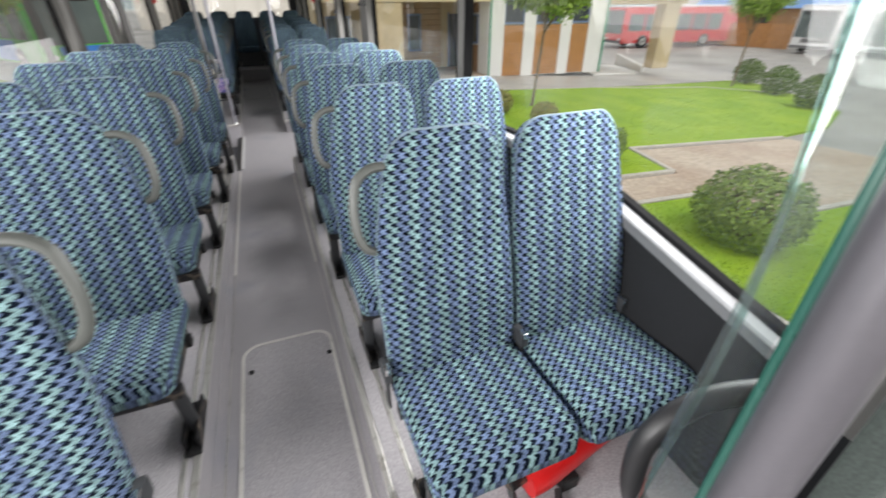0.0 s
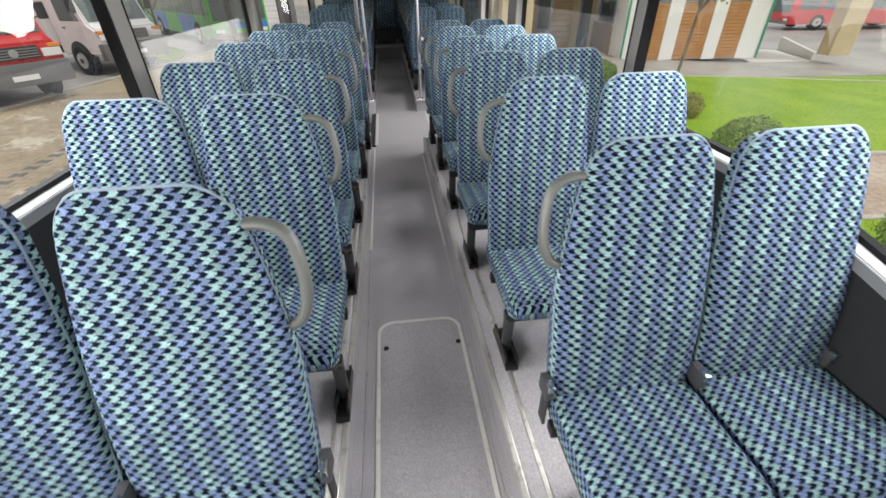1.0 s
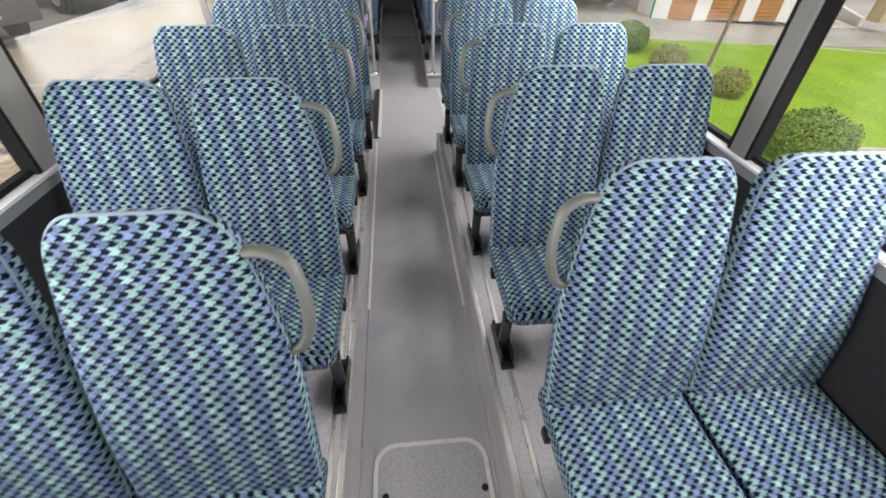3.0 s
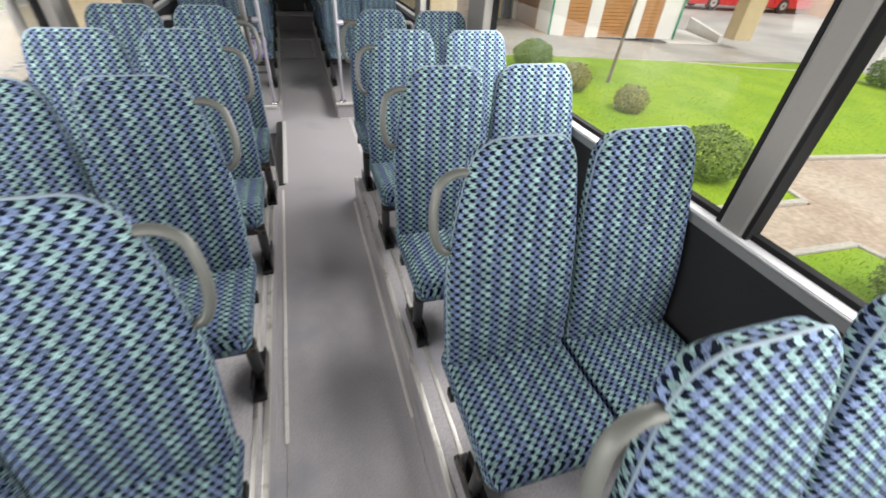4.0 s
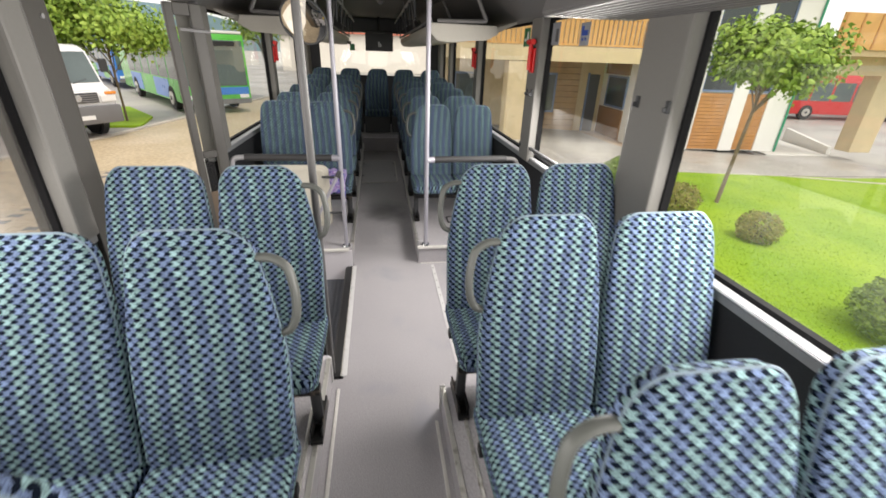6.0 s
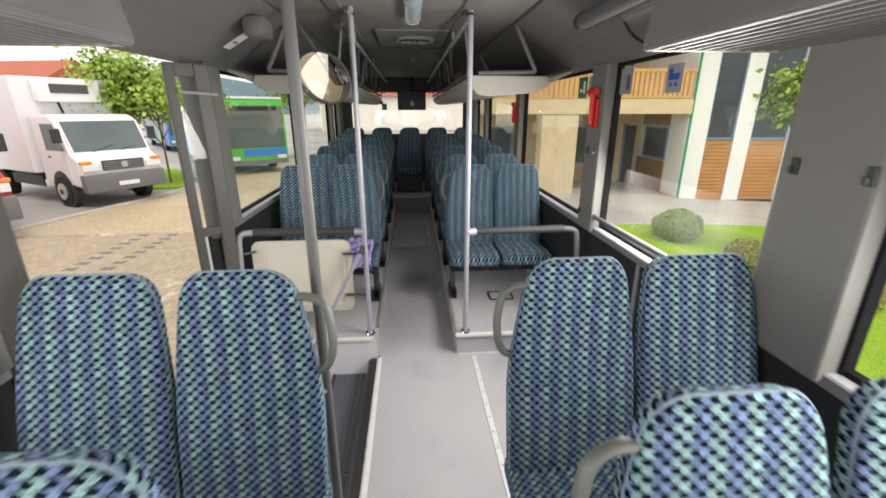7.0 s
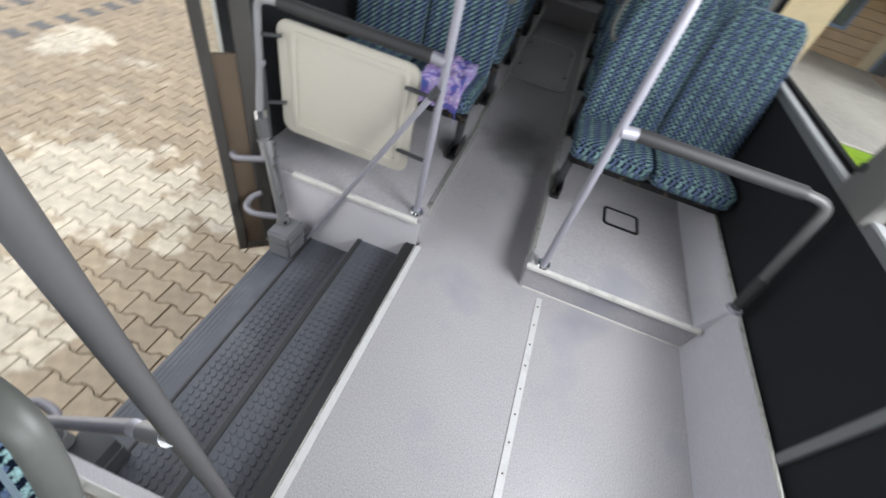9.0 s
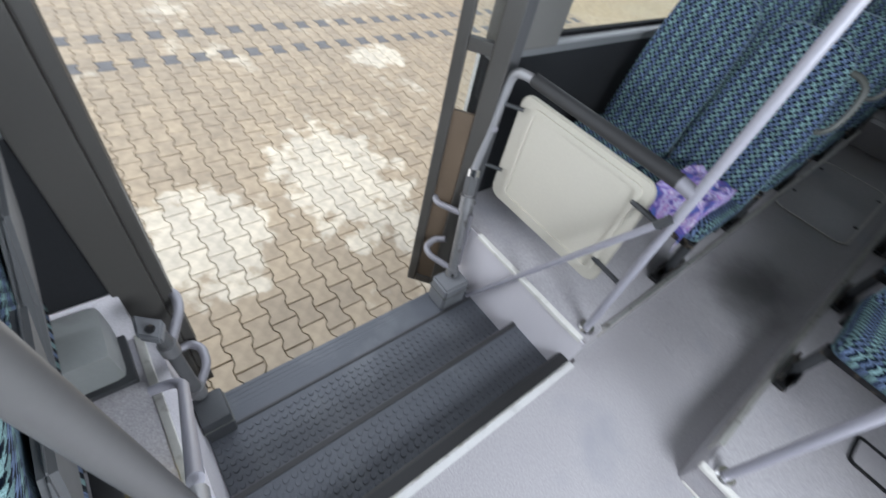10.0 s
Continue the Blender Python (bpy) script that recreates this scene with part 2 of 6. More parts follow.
RACK = surface("rack_pale", (0.33, 0.315, 0.28), 0.55, var=0.06)
DARK_GREY = surface("dark_grey_trim", (0.075, 0.075, 0.078), 0.6)
DOOR_DARK = surface("door_frame_dark", (0.055, 0.052, 0.047), 0.5)
WINDOW_RUBBER = surface("window_rubber", (0.008, 0.008, 0.009), 0.8, spec=0.15)
GLASS = pane_glass("window_glass", (0.93, 0.96, 0.94), 0.07)
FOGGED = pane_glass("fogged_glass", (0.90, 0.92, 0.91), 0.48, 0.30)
BRUSH = surface("brown_door_board", (0.105, 0.076, 0.05), 0.6, var=0.3, vscale=5)
RED = surface("red_plastic", (0.62, 0.012, 0.012), 0.4)
YELLOW = surface("yellow_plastic", (0.8, 0.58, 0.02), 0.45)
WHITE = surface("white_paint", (0.78, 0.78, 0.77), 0.4, var=0.04)
BLACK = surface("plain_black", (0.012, 0.012, 0.013), 0.5)


# ---- mesh helpers ----
def thing(name, label, category, group="", kind="", at=(0, 0, 0)):
    e = new(name)
    e.empty_display_size = 0.1
    e.location = at
    return tagged(e, label, category, group, kind)


def mesh_of(name, bm, material, smooth=False):
    me = bpy.data.meshes.new(name)
    bmesh.ops.recalc_face_normals(bm, faces=bm.faces[:])
    bm.to_mesh(me)
    bm.free()
    me.materials.append(material)
    if smooth:
        me.polygons.foreach_set("use_smooth", [True] * len(me.polygons))
        if smooth != "all":
            me.set_sharp_from_angle(angle=radians(35))
    return me


def part(name, bm, material, parent=None, label="", smooth=False):
    ob = new(name, mesh_of(name, bm, material, smooth))
    if parent:
        ob.parent = parent
    return tagged(ob, label)


def setting(name, bm, material, label, category, smooth=False):
    return tagged(part(name, bm, material, None, "", smooth), label, category, "", "structure")


def box(x0, x1, y0, y1, z0, z1, bevel=0.0, seg=2, bm=None):
    one = bmesh.new()
    bmesh.ops.create_cube(one, size=1, matrix=Matrix.Translation(((x0 + x1) / 2, (y0 + y1) / 2, (z0 + z1) / 2)) @ Matrix.Diagonal((abs(x1 - x0), abs(y1 - y0), abs(z1 - z0), 1)))
    if bevel:
        bmesh.ops.bevel(one, geom=one.edges[:], offset=bevel, segments=seg, affect="EDGES", profile=0.6)
    return merge(bm, one)


def merge(bm, one, m=None):
    if m is not None:
        bmesh.ops.transform(one, matrix=m, verts=one.verts[:])
    if bm is None:
        return one
    tmp = bpy.data.meshes.new("tmp")
    one.to_mesh(tmp)
    one.free()
    bm.from_mesh(tmp)
    bpy.data.meshes.remove(tmp)
    return bm


def rounded(points, radius, seg=5):
    """A polyline with its corners rounded."""
    pts = [Vector(p) for p in points]
    out = [pts[0]]
    for a, b, c in zip(pts, pts[1:], pts[2:]):
        d1, d2 = (a - b), (c - b)
        r = min(radius, d1.length * 0.49, d2.length * 0.49)
        p, q = b + d1.normalized() * r, b + d2.normalized() * r
        for i in range(seg + 1):
            t = i / seg
            out.append(p * (1 - t) ** 2 + b * 2 * t * (1 - t) + q * t * t)
    out.append(pts[-1])
    return out


def tube(points, r, seg=12, radius=0.06, flat=1.0, bm=None, cap=True):
    """A tube along a polyline with rounded corners; flat squeezes it in one direction."""
    pts = rounded(points, radius) if len(points) > 2 else [Vector(p) for p in points]
    one = bmesh.new()
    rings = []
    side = None
    for i, p in enumerate(pts):
        d = (pts[min(i + 1, len(pts) - 1)] - pts[max(i - 1, 0)]).normalized()
        if side is None:
            side = d.cross(Vector((0, 0, 1)) if abs(d.z) < 0.9 else Vector((0, 1, 0))).normalized()
        side = (side - d * side.dot(d)).normalized()
        up = d.cross(side)
        rings.append([one.verts.new(p + side * math.cos(a) * r + up * math.sin(a) * r * flat) for a in (2 * math.pi * k / seg for k in range(seg))])
    for a, b in zip(rings, rings[1:]):
        for k in range(seg):
            one.faces.new((a[k], a[(k + 1) % seg], b[(k + 1) % seg], b[k]))
    if cap:
        one.faces.new(rings[0][::-1]), one.faces.new(rings[-1])
    return merge(bm, one)


def prism(outline, axis, a, b, bevel=0.0, bm=None):
    """A closed outline swept straight from a to b along an axis (0 x, 1 y, 2 z)."""
    one = bmesh.new()

    def at(p, w):
        c = [p[0], p[1]]
        c.insert(axis, w)
        return c
    lo, hi = [one.verts.new(at(p, a)) for p in outline], [one.verts.new(at(p, b)) for p in outline]
    k = len(outline)
    for i in range(k):
        one.faces.new((lo[i], lo[(i + 1) % k], hi[(i + 1) % k], hi[i]))
    one.faces.new(lo[::-1]), one.faces.new(hi)
    bmesh.ops.recalc_face_normals(one, faces=one.faces[:])
    if bevel:
        bmesh.ops.bevel(one, geom=one.edges[:], offset=bevel, segments=2, affect="EDGES")
    return merge(bm, one)


def round_rect(x0, x1, y0, y1, r, seg=5):
    out = []
    for cx, cy, a0 in ((x1 - r, y1 - r, 0), (x0 + r, y1 - r, 90), (x0 + r, y0 + r, 180), (x1 - r, y0 + r, 270)):
        for i in range(seg + 1):
            a = radians(a0 + 90 * i / seg)
            out.append((cx + r * math.cos(a), cy + r * math.sin(a)))
    return out


def loft(rings, uv=None, closed_ends=True):
    """A skin over rings of equal length; uv(i, k) gives the cloth coordinates in metres."""
    bm = bmesh.new()
    vs = [[bm.verts.new(p) for p in ring] for ring in rings]
    layer = bm.loops.layers.uv.new("cloth")
    k = len(rings[0])
    for i in range(len(vs) - 1):
        for j in range(k):
            f = bm.faces.new((vs[i][j], vs[i][(j + 1) % k], vs[i + 1][(j + 1) % k], vs[i + 1][j]))
            if uv:
                for loop, (a, b) in zip(f.loops, ((i, j), (i, j + 1), (i + 1, j + 1), (i + 1, j))):
                    loop[layer].uv = uv(a, b)
    if closed_ends:
        for ring, i in ((vs[0][::-1], 0), (vs[-1], len(vs) - 1)):
            f = bm.faces.new(ring)
            for loop in f.loops:
                loop[layer].uv = (loop.vert.co.x, loop.vert.co.y + i)
    return bm


def disc(center, r, depth, axis="Z", seg=24, bm=None, r2=None):
    one = bmesh.new()
    turn = {"Z": Matrix(), "X": Matrix.Rotation(radians(90), 4, "Y"), "Y": Matrix.Rotation(radians(90), 4, "X")}[axis]
    bmesh.ops.create_cone(one, cap_ends=True, segments=seg, radius1=r, radius2=r if r2 is None else r2, depth=depth, matrix=Matrix.Translation(center) @ turn)
    return merge(bm, one)


# ---- coach body: floor, platforms, walls, ceiling ----
Y_FRONT, Y_REAR = -7.6, 5.45
WALL_X, SKIN_X = 1.2, 1.275
GROUND_Z = -0.80

b = box(-0.30, 0.30, Y_FRONT, -1.42, -0.03, 0.0)
box(-0.235, WALL_X + 0.02, -1.42, 0.0, -0.03, 0.0, bm=b)
box(0.30, WALL_X + 0.02, -1.72, -1.42, -0.03, 0.0, bm=b)
setting("floor", b, LINO, "grey speckled lino floor of the coach aisle", "floor")

b = prism([(0.0002, 0.0), (0.4, 0.0), (3.95, 0.15), (3.95, -0.2), (0.0002, -0.2)], 0, -0.26, 0.33)
box(-0.26, 0.33, 3.953, 4.2, -0.1, 0.37, bm=b)
setting("floor_rear_aisle", b, LINO, "grey lino aisle floor rising gently to the back", "floor")


def platform(name, x0, x1, y0, y1, z1, z2, label):
    """A raised side floor, its top running from z1 to z2, with a softened edge."""
    b = prism([(y0, -0.05), (y1, -0.05), (y1, z2), (min(y0 + 0.9, y1), z1), (y0, z1)], 0, x0, x1, 0.006)
    return setting(name, b, LINO, label, "platform")


platform("platform_front_offside", 0.285, WALL_X + 0.01, Y_FRONT, -1.715, 0.165, 0.165, "raised grey lino platform under the front seats")
platform("platform_front_nearside", -WALL_X - 0.01, -0.295, Y_FRONT, -1.44, 0.165, 0.165, "raised grey lino platform ending at the stairwell")
platform("platform_rear_offside", 0.32, WALL_X + 0.01, -0.02, 4.1, 0.165, 0.29, "raised grey lino platform behind the middle door")
platform("platform_rear_nearside", -WALL_X - 0.01, -0.25, -0.02, 4.1, 0.165, 0.29, "raised grey lino platform behind the stairwell")
b = box(-WALL_X - 0.01, WALL_X + 0.01, 4.103, Y_REAR, -0.05, 0.38, 0.006)
setting("platform_back_row", b, LINO, "dark grey step carrying the back row of seats", "platform")

# metal trims along the edges of the aisle
TRIMS = [("seat_track_offside", 0.3535, 0.371, -7.0, -1.78, 0.165, 0.170), ("seat_track_nearside", -0.345, -0.328, -7.0, -1.52, 0.165, 0.170), ("groove_offside", 0.2515, 0.2545, -7.0, -3.6, 0.0, 0.003), ("groove_nearside", -0.2525, -0.2495, -7.0, -3.58, 0.0, 0.003)] + [("trim_offside", 0.277, 0.299, -5.95, -1.72, 0.155, 0.171), ("trim_nearside", -0.309, -0.287, -5.95, -1.445, 0.155, 0.171),
         ("trim_offside_base", 0.245, 0.262, -3.6, -1.78, 0.0, 0.006), ("trim_nearside_base", -0.262, -0.245, -3.58, -1.5, 0.0, 0.006),
         ("trim_rear_offside", 0.312, 0.332, 0.1, 3.9, 0.158, 0.172), ("trim_rear_nearside", -0.262, -0.242, 0.1, 3.9, 0.158, 0.172)]
for nm, x0, x1, y0, y1, z0, z1 in TRIMS:
    if "rear" in nm:
        b = prism([(y0, 0.1), (y1, 0.22), (y1, 0.292), (0.9, 0.171), (y0, 0.171)], 0, x0, x1)
    else:
        b = box(x0, x1, y0, y1, z0, z1, 0.003)
    setting(nm, b, ALU if "base" not in nm else PALE_TRIM, "worn aluminium edge trim beside the aisle", "trim")
b = prism([(0.31, -0.045), (1.17, -0.045), (1.17, -0.018), (0.31, -0.018)], 2, 0.150, 0.172, 0.003)
setting("trim_step_offside", b, PALE_TRIM, "pale nosing strip on the edge of the step", "trim")
b = box(0.34, 1.165, -0.028, -0.0205, 0.0, 0.008, 0.002)
setting("trim_step_foot", b, PALE_TRIM, "thin pale bead at the foot of the step", "trim")
b = box(-0.95, -0.27, -0.045, -0.018, 0.150, 0.172, 0.003)
setting("trim_step_nearside", b, PALE_TRIM, "pale nosing strip above the stairwell", "trim")
b = box(-0.245, -0.216, -1.40, -0.03, 0.0, 0.005, 0.002)
setting("trim_stair_edge", b, WHITE_TRIM, "white edge strip at the top of the steps", "trim")
b = box(0.425, 0.455, -1.70, -0.06, 0.0, 0.005, 0.002)
strip = setting("trim_floor_joint", b, WHITE_TRIM, "pale riveted strip over a floor joint", "trim")
for i in range(14):
    part("rivet", disc((0.44, -0.12 - i * 0.115, 0.006), 0.004, 0.003, seg=8), BLACK_METAL, strip)


for nm, x0, x1, y0, y1 in (("trim_end_nearside", -0.312, -0.284, -1.444, -1.424), ("trim_end_offside", 0.274, 0.302, -1.719, -1.699)):
    setting(nm, box(x0, x1, y0, y1, 0.001, 0.172, 0.008), WHITE_TRIM, "white rounded cap at the end of the platform trim", "trim")


def floor_hatch(x0, x1, y0, y1, z, lean=0.0):
    """A lid in the aisle floor with a round-cornered metal border and sunk screws."""
    h = thing("floor_hatch", "grey inspection hatch in the aisle with a metal border", "hatch", at=(0, 0, z))
    outer, inner = round_rect(x0, x1, y0, y1, 0.09, 7), round_rect(x0 + 0.017, x1 - 0.017, y0 + 0.017, y1 - 0.017, 0.075, 7)
    bm = bmesh.new()
    o = [bm.verts.new((*p, 0.002)) for p in outer]
    i = [bm.verts.new((*p, 0.002)) for p in inner]
    k = len(o)
    faces = [bm.faces.new((o[j], o[(j + 1) % k], i[(j + 1) % k], i[j])) for j in range(k)]
    ex = bmesh.ops.extrude_face_region(bm, geom=faces)
    bmesh.ops.translate(bm, vec=(0, 0, 0.004), verts=[v for v in ex["geom"] if isinstance(v, bmesh.types.BMVert)])
    part("border", bm, PALE_TRIM, h)
    part("lid", prism(inner, 2, 0.0005, 0.003), LINO, h)
    for x in (x0 + 0.046, x1 - 0.03):
        for y in (y0 + 0.33, y1 - 0.193):
            part("screw", disc((x, y, 0.005), 0.013, 0.004, seg=14), BLACK_METAL, h)
    h.rotation_euler = (lean, 0, 0)
    return h


floor_hatch(-0.205, 0.235, -5.75, -4.312, 0.0)
floor_hatch(-0.27, 0.25, 2.25, 3.35, -0.0152, math.atan(0.15 / 3.55))

# stairwell
b = prism([(-0.245, -0.004), (-0.30, -0.12), (-0.56, -0.12), (-0.595, -0.262), (-0.86, -0.265), (-1.012, -0.268), (-1.016, -0.40), (-0.245, -0.40)], 1, -1.40, -0.025)
stairs = setting("stairs", b, STEP_RUBBER, "black rubber covered steps down to the open door", "stairs")
part("nosing", prism([(-0.2455, -0.06), (-0.2455, 0.003), (-0.298, -0.001), (-0.311, -0.016), (-0.303, -0.119), (-0.29, -0.119)], 1, -1.40, -0.03), BLACK, stairs)
part("edge_bead", box(-0.2515, -0.2455, -1.40, -0.03, 0.0035, 0.0065, 0.001), ALU, stairs, "bright metal bead")
part("nosing", box(-0.57, -0.548, -1.40, -0.03, -0.125, -0.114, 0.003), RUBBER, stairs)
part("edge_bead", box(-0.5735, -0.5695, -1.40, -0.03, -0.122, -0.1155, 0.001), POST_GREY, stairs, "bright metal bead")
part("nosing", box(-0.866, -0.854, -1.40, -0.03, -0.268, -0.259, 0.003), RUBBER, stairs)
part("edge_bead", box(-0.8695, -0.8655, -1.40, -0.03, -0.267, -0.2595, 0.001), POST_GREY, stairs, "bright metal bead")
knob = mesh_of("stud", disc((0, 0, 0), 0.0125, 0.005, seg=10, r2=0.011), STEP_RUBBER)
for i in range(7):
    for j in range(42):
        ob = new("stud", knob)
        ob.parent = stairs
        ob.location = (-0.33 - 0.032 * i, -1.385 + 0.0325 * j, -0.118)
bm = bmesh.new()
for i in range(7):
    for j in range(42):
        disc((-0.63 - 0.032 * i, -1.385 + 0.0325 * j, -0.2615), 0.0125, 0.005, seg=10, bm=bm, r2=0.011)
tagged(part("studs", bm, STEP_RUBBER, stairs), kind="stuff")
bm = bmesh.new()
for i in range(6):
    box(-0.889 - 0.021 * i, -0.902 - 0.021 * i, -1.395, -0.03, -0.272, -0.2655, bm=bm)
tagged(part("ribs", bm, STEP_RUBBER, stairs), kind="stuff")
b = box(-1.02, -0.25, -0.03, -0.021, -0.40, 0.15)
setting("stair_wall_rear", b, LINO_WALL, "pale grey wall closing the stairwell at the back", "wall")
b = box(-1.2, -0.30, -1.442, -1.402, -0.40, 0.16)
setting("stair_wall_front", b, LINO_WALL, "pale grey wall closing the stairwell at the front", "wall")
b = box(-0.99, 1.26, Y_FRONT, Y_REAR, -0.50, -0.42)
box(-1.26, -0.992, Y_FRONT, -1.40, -0.50, -0.42, bm=b)
box(-1.26, -0.992, -0.02, Y_REAR, -0.50, -0.42, bm=b)
setting("underfloor", b, DARK_GREY, "dark underside of the coach", "underfloor")

# side walls below the windows, with the sill ledge on top
R_OPEN = [(-7.0, -5.98), (-5.90, -3.832), (-3.745, -1.70), (-1.40, -0.10), (0.12, 1.92), (2.10, 3.95), (4.12, 5.05)]
L_OPEN = [(-7.0, -5.98), (-5.90, -3.765), (-3.636, -1.58), (0.36, 2.25), (2.40, 4.30), (4.45, 5.05)]
Z_SILL, Z_TOP = 0.955, 1.945
DOOR_Y0, DOOR_Y1 = -1.345, 0.0


def sill_z(sign, y):
    """The offside window line dips towards the driver's window."""
    return Z_SILL - 0.215 * max(0.0, min(1.14, -4.93 - y)) if sign > 0 else Z_SILL


def pillar_x(y):
    """Inner face of a pillar: the slim one between the front windows lies closer to the glass."""
    return 1.222 if -3.9 < y < -3.6 else 1.18


def seal_x(y):
    """Where the black rubber begins in the reveal beside a window."""
    return 1.224 if -3.9 < y < -3.6 else 1.238


def band(sign, xa, xc, y0, y1, low, high, bevel=0.0, bm=None):
    """A strip along the side wall from offset low (or the floor, if below -1) to offset high, both from the sill line."""
    ys = [y0] + [v for v in (-6.07, -4.93) if y0 < v < y1 and sign > 0] + [y1]
    under = [(y, -0.5 if low < -1 else sill_z(sign, y) + low) for y in ys]
    over = [(y, sill_z(sign, y) + high) for y in reversed(ys)]
    return prism(under + over, 0, min(sign * xa, sign * xc), max(sign * xa, sign * xc), bevel, bm)


def side(sign, openings, spans, nm):
    for i, (y0, y1) in enumerate(spans):
        setting(f"wall_{nm}_{i + 1}", band(sign, WALL_X + 0.012, SKIN_X, y0, y1, -2, -0.046), WALL_BLACK, "black carpeted wall panel below the windows", "wall")
        setting(f"sill_{nm}_{i + 1}", band(sign, WALL_X, SKIN_X - 0.02, y0, y1, -0.012, 0.0, 0.004), SILL, "pale metal ledge under the windows", "sill")
        setting(f"sill_face_{nm}_{i + 1}", band(sign, WALL_X + 0.003, SKIN_X - 0.025, y0, y1, -0.044, -0.013), SILL_FACE, "grey edge below the window ledge", "trim")
        setting(f"skin_{nm}_{i + 1}", band(sign, SKIN_X + 0.001, SKIN_X + 0.02, y0, y1, -2, 0.0), WHITE, "white painted outer skin of the coach", "wall")
    setting(f"header_{nm}", box(min(sign * 1.19, sign * (SKIN_X + 0.02)), max(sign * 1.19, sign * (SKIN_X + 0.02)), Y_FRONT, Y_REAR, Z_TOP, 2.42), COVE, "grey panel above the windows", "wall")
    edges = [Y_FRONT] + [v for o in openings for v in o] + [Y_REAR]
    for j in range(0, len(edges), 2):
        y0, y1 = edges[j], edges[j + 1]
        if sign < 0 and y0 < -1.5 and y1 > 0:
            for k, (a, c) in enumerate(((y0, -1.462), (DOOR_Y1, y1))):
                b = box(min(sign * 1.185, sign * SKIN_X), max(sign * 1.185, sign * SKIN_X), a, c, Z_SILL - 0.01, Z_TOP + 0.01, 0.012)
                setting(f"door_post_{k + 1}", b, PILLAR, "grey trimmed post beside the door", "pillar")
            continue
        face = pillar_x(y0)
        b = box(min(sign * face, sign * (SKIN_X - 0.01)), max(sign * face, sign * (SKIN_X - 0.01)), y0, y1, sill_z(sign, y0) - 0.035, Z_TOP + 0.01, 0.012)
        setting(f"pillar_{nm}_{j // 2 + 1}", b, PILLAR, "grey plastic clad pillar between windows", "pillar")
    for j, (y0, y1) in enumerate(openings):
        w = thing(f"window_{nm}_{j + 1}", "fixed side window with a black rubber seal", "window", kind="structure")
        za, zc = sill_z(sign, y0), sill_z(sign, y1)
        x0, x1 = sorted((sign * 1.245, sign * 1.275))
        bm = band(sign, 1.245, 1.275, y0 + 0.014, y1 - 0.014, 0.0, 0.018)
        box(x0, x1, y0 + 0.014, y1 - 0.014, Z_TOP - 0.02, Z_TOP, bm=bm)
        box(*sorted((sign * seal_x(y0), sign * 1.275)), y0, y0 + 0.014, za + 0.001, Z_TOP, bm=bm)
        box(*sorted((sign * seal_x(y1), sign * 1.275)), y1 - 0.014, y1, zc + 0.001, Z_TOP, bm=bm)
        part("seal", bm, WINDOW_RUBBER, w)
        bm = bmesh.new()
        low = [(y, sill_z(sign, y) + 0.017) for y in [y0 + 0.013] + [v for v in (-6.07, -4.93) if y0 < v < y1] + [y1 - 0.013]]
        bm.faces.new([bm.verts.new((sign * 1.262, y, z)) for y, z in low + [(y1 - 0.013, Z_TOP - 0.019), (y0 + 0.013, Z_TOP - 0.019)]])
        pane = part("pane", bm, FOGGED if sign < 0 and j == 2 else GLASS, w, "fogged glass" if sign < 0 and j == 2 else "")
        pane.visible_shadow = False


side(1, R_OPEN, [(Y_FRONT, Y_REAR)], "offside")
side(-1, L_OPEN, [(Y_FRONT, -1.462), (DOOR_Y1, Y_REAR)], "nearside")
b = box(-1.275, -1.19, -1.46, DOOR_Y0, -0.5, 1.94, 0.006)
setting("door_frame_front", b, DOOR_DARK, "dark upright frame at the front of the doorway", "pillar")

# upturned floor covering along the offside wall
b = prism([(1.165, 0.0), (1.185, 0.0), (1.212, 0.36), (1.198, 0.37), (1.195, 0.36)], 1, -1.71, -0.022)
setting("skirting_offside", b, LINO_WALL, "pale grey floor covering turned up the wall", "skirting")
b = prism([(1.13, 0.16), (1.185, 0.16), (1.212, 0.36), (1.198, 0.37), (1.195, 0.36)], 1, -0.02, 4.0)
setting("skirting_rear", b, LINO_WALL, "pale grey skirting along the raised platform", "skirting")
b = tube([(1.193, -1.7, 0.372), (1.193, 4.0, 0.372)], 0.008, 8)
setting("skirting_bead", b, ALU, "thin metal bead above the skirting", "trim")

b = prism([(-1.13, 0.16), (-1.185, 0.16), (-1.211, 0.325), (-1.197, 0.335), (-1.19, 0.325)], 1, Y_FRONT, -1.445)
setting("skirting_nearside", b, LINO_WALL, "pale grey skirting along the front platform", "skirting")

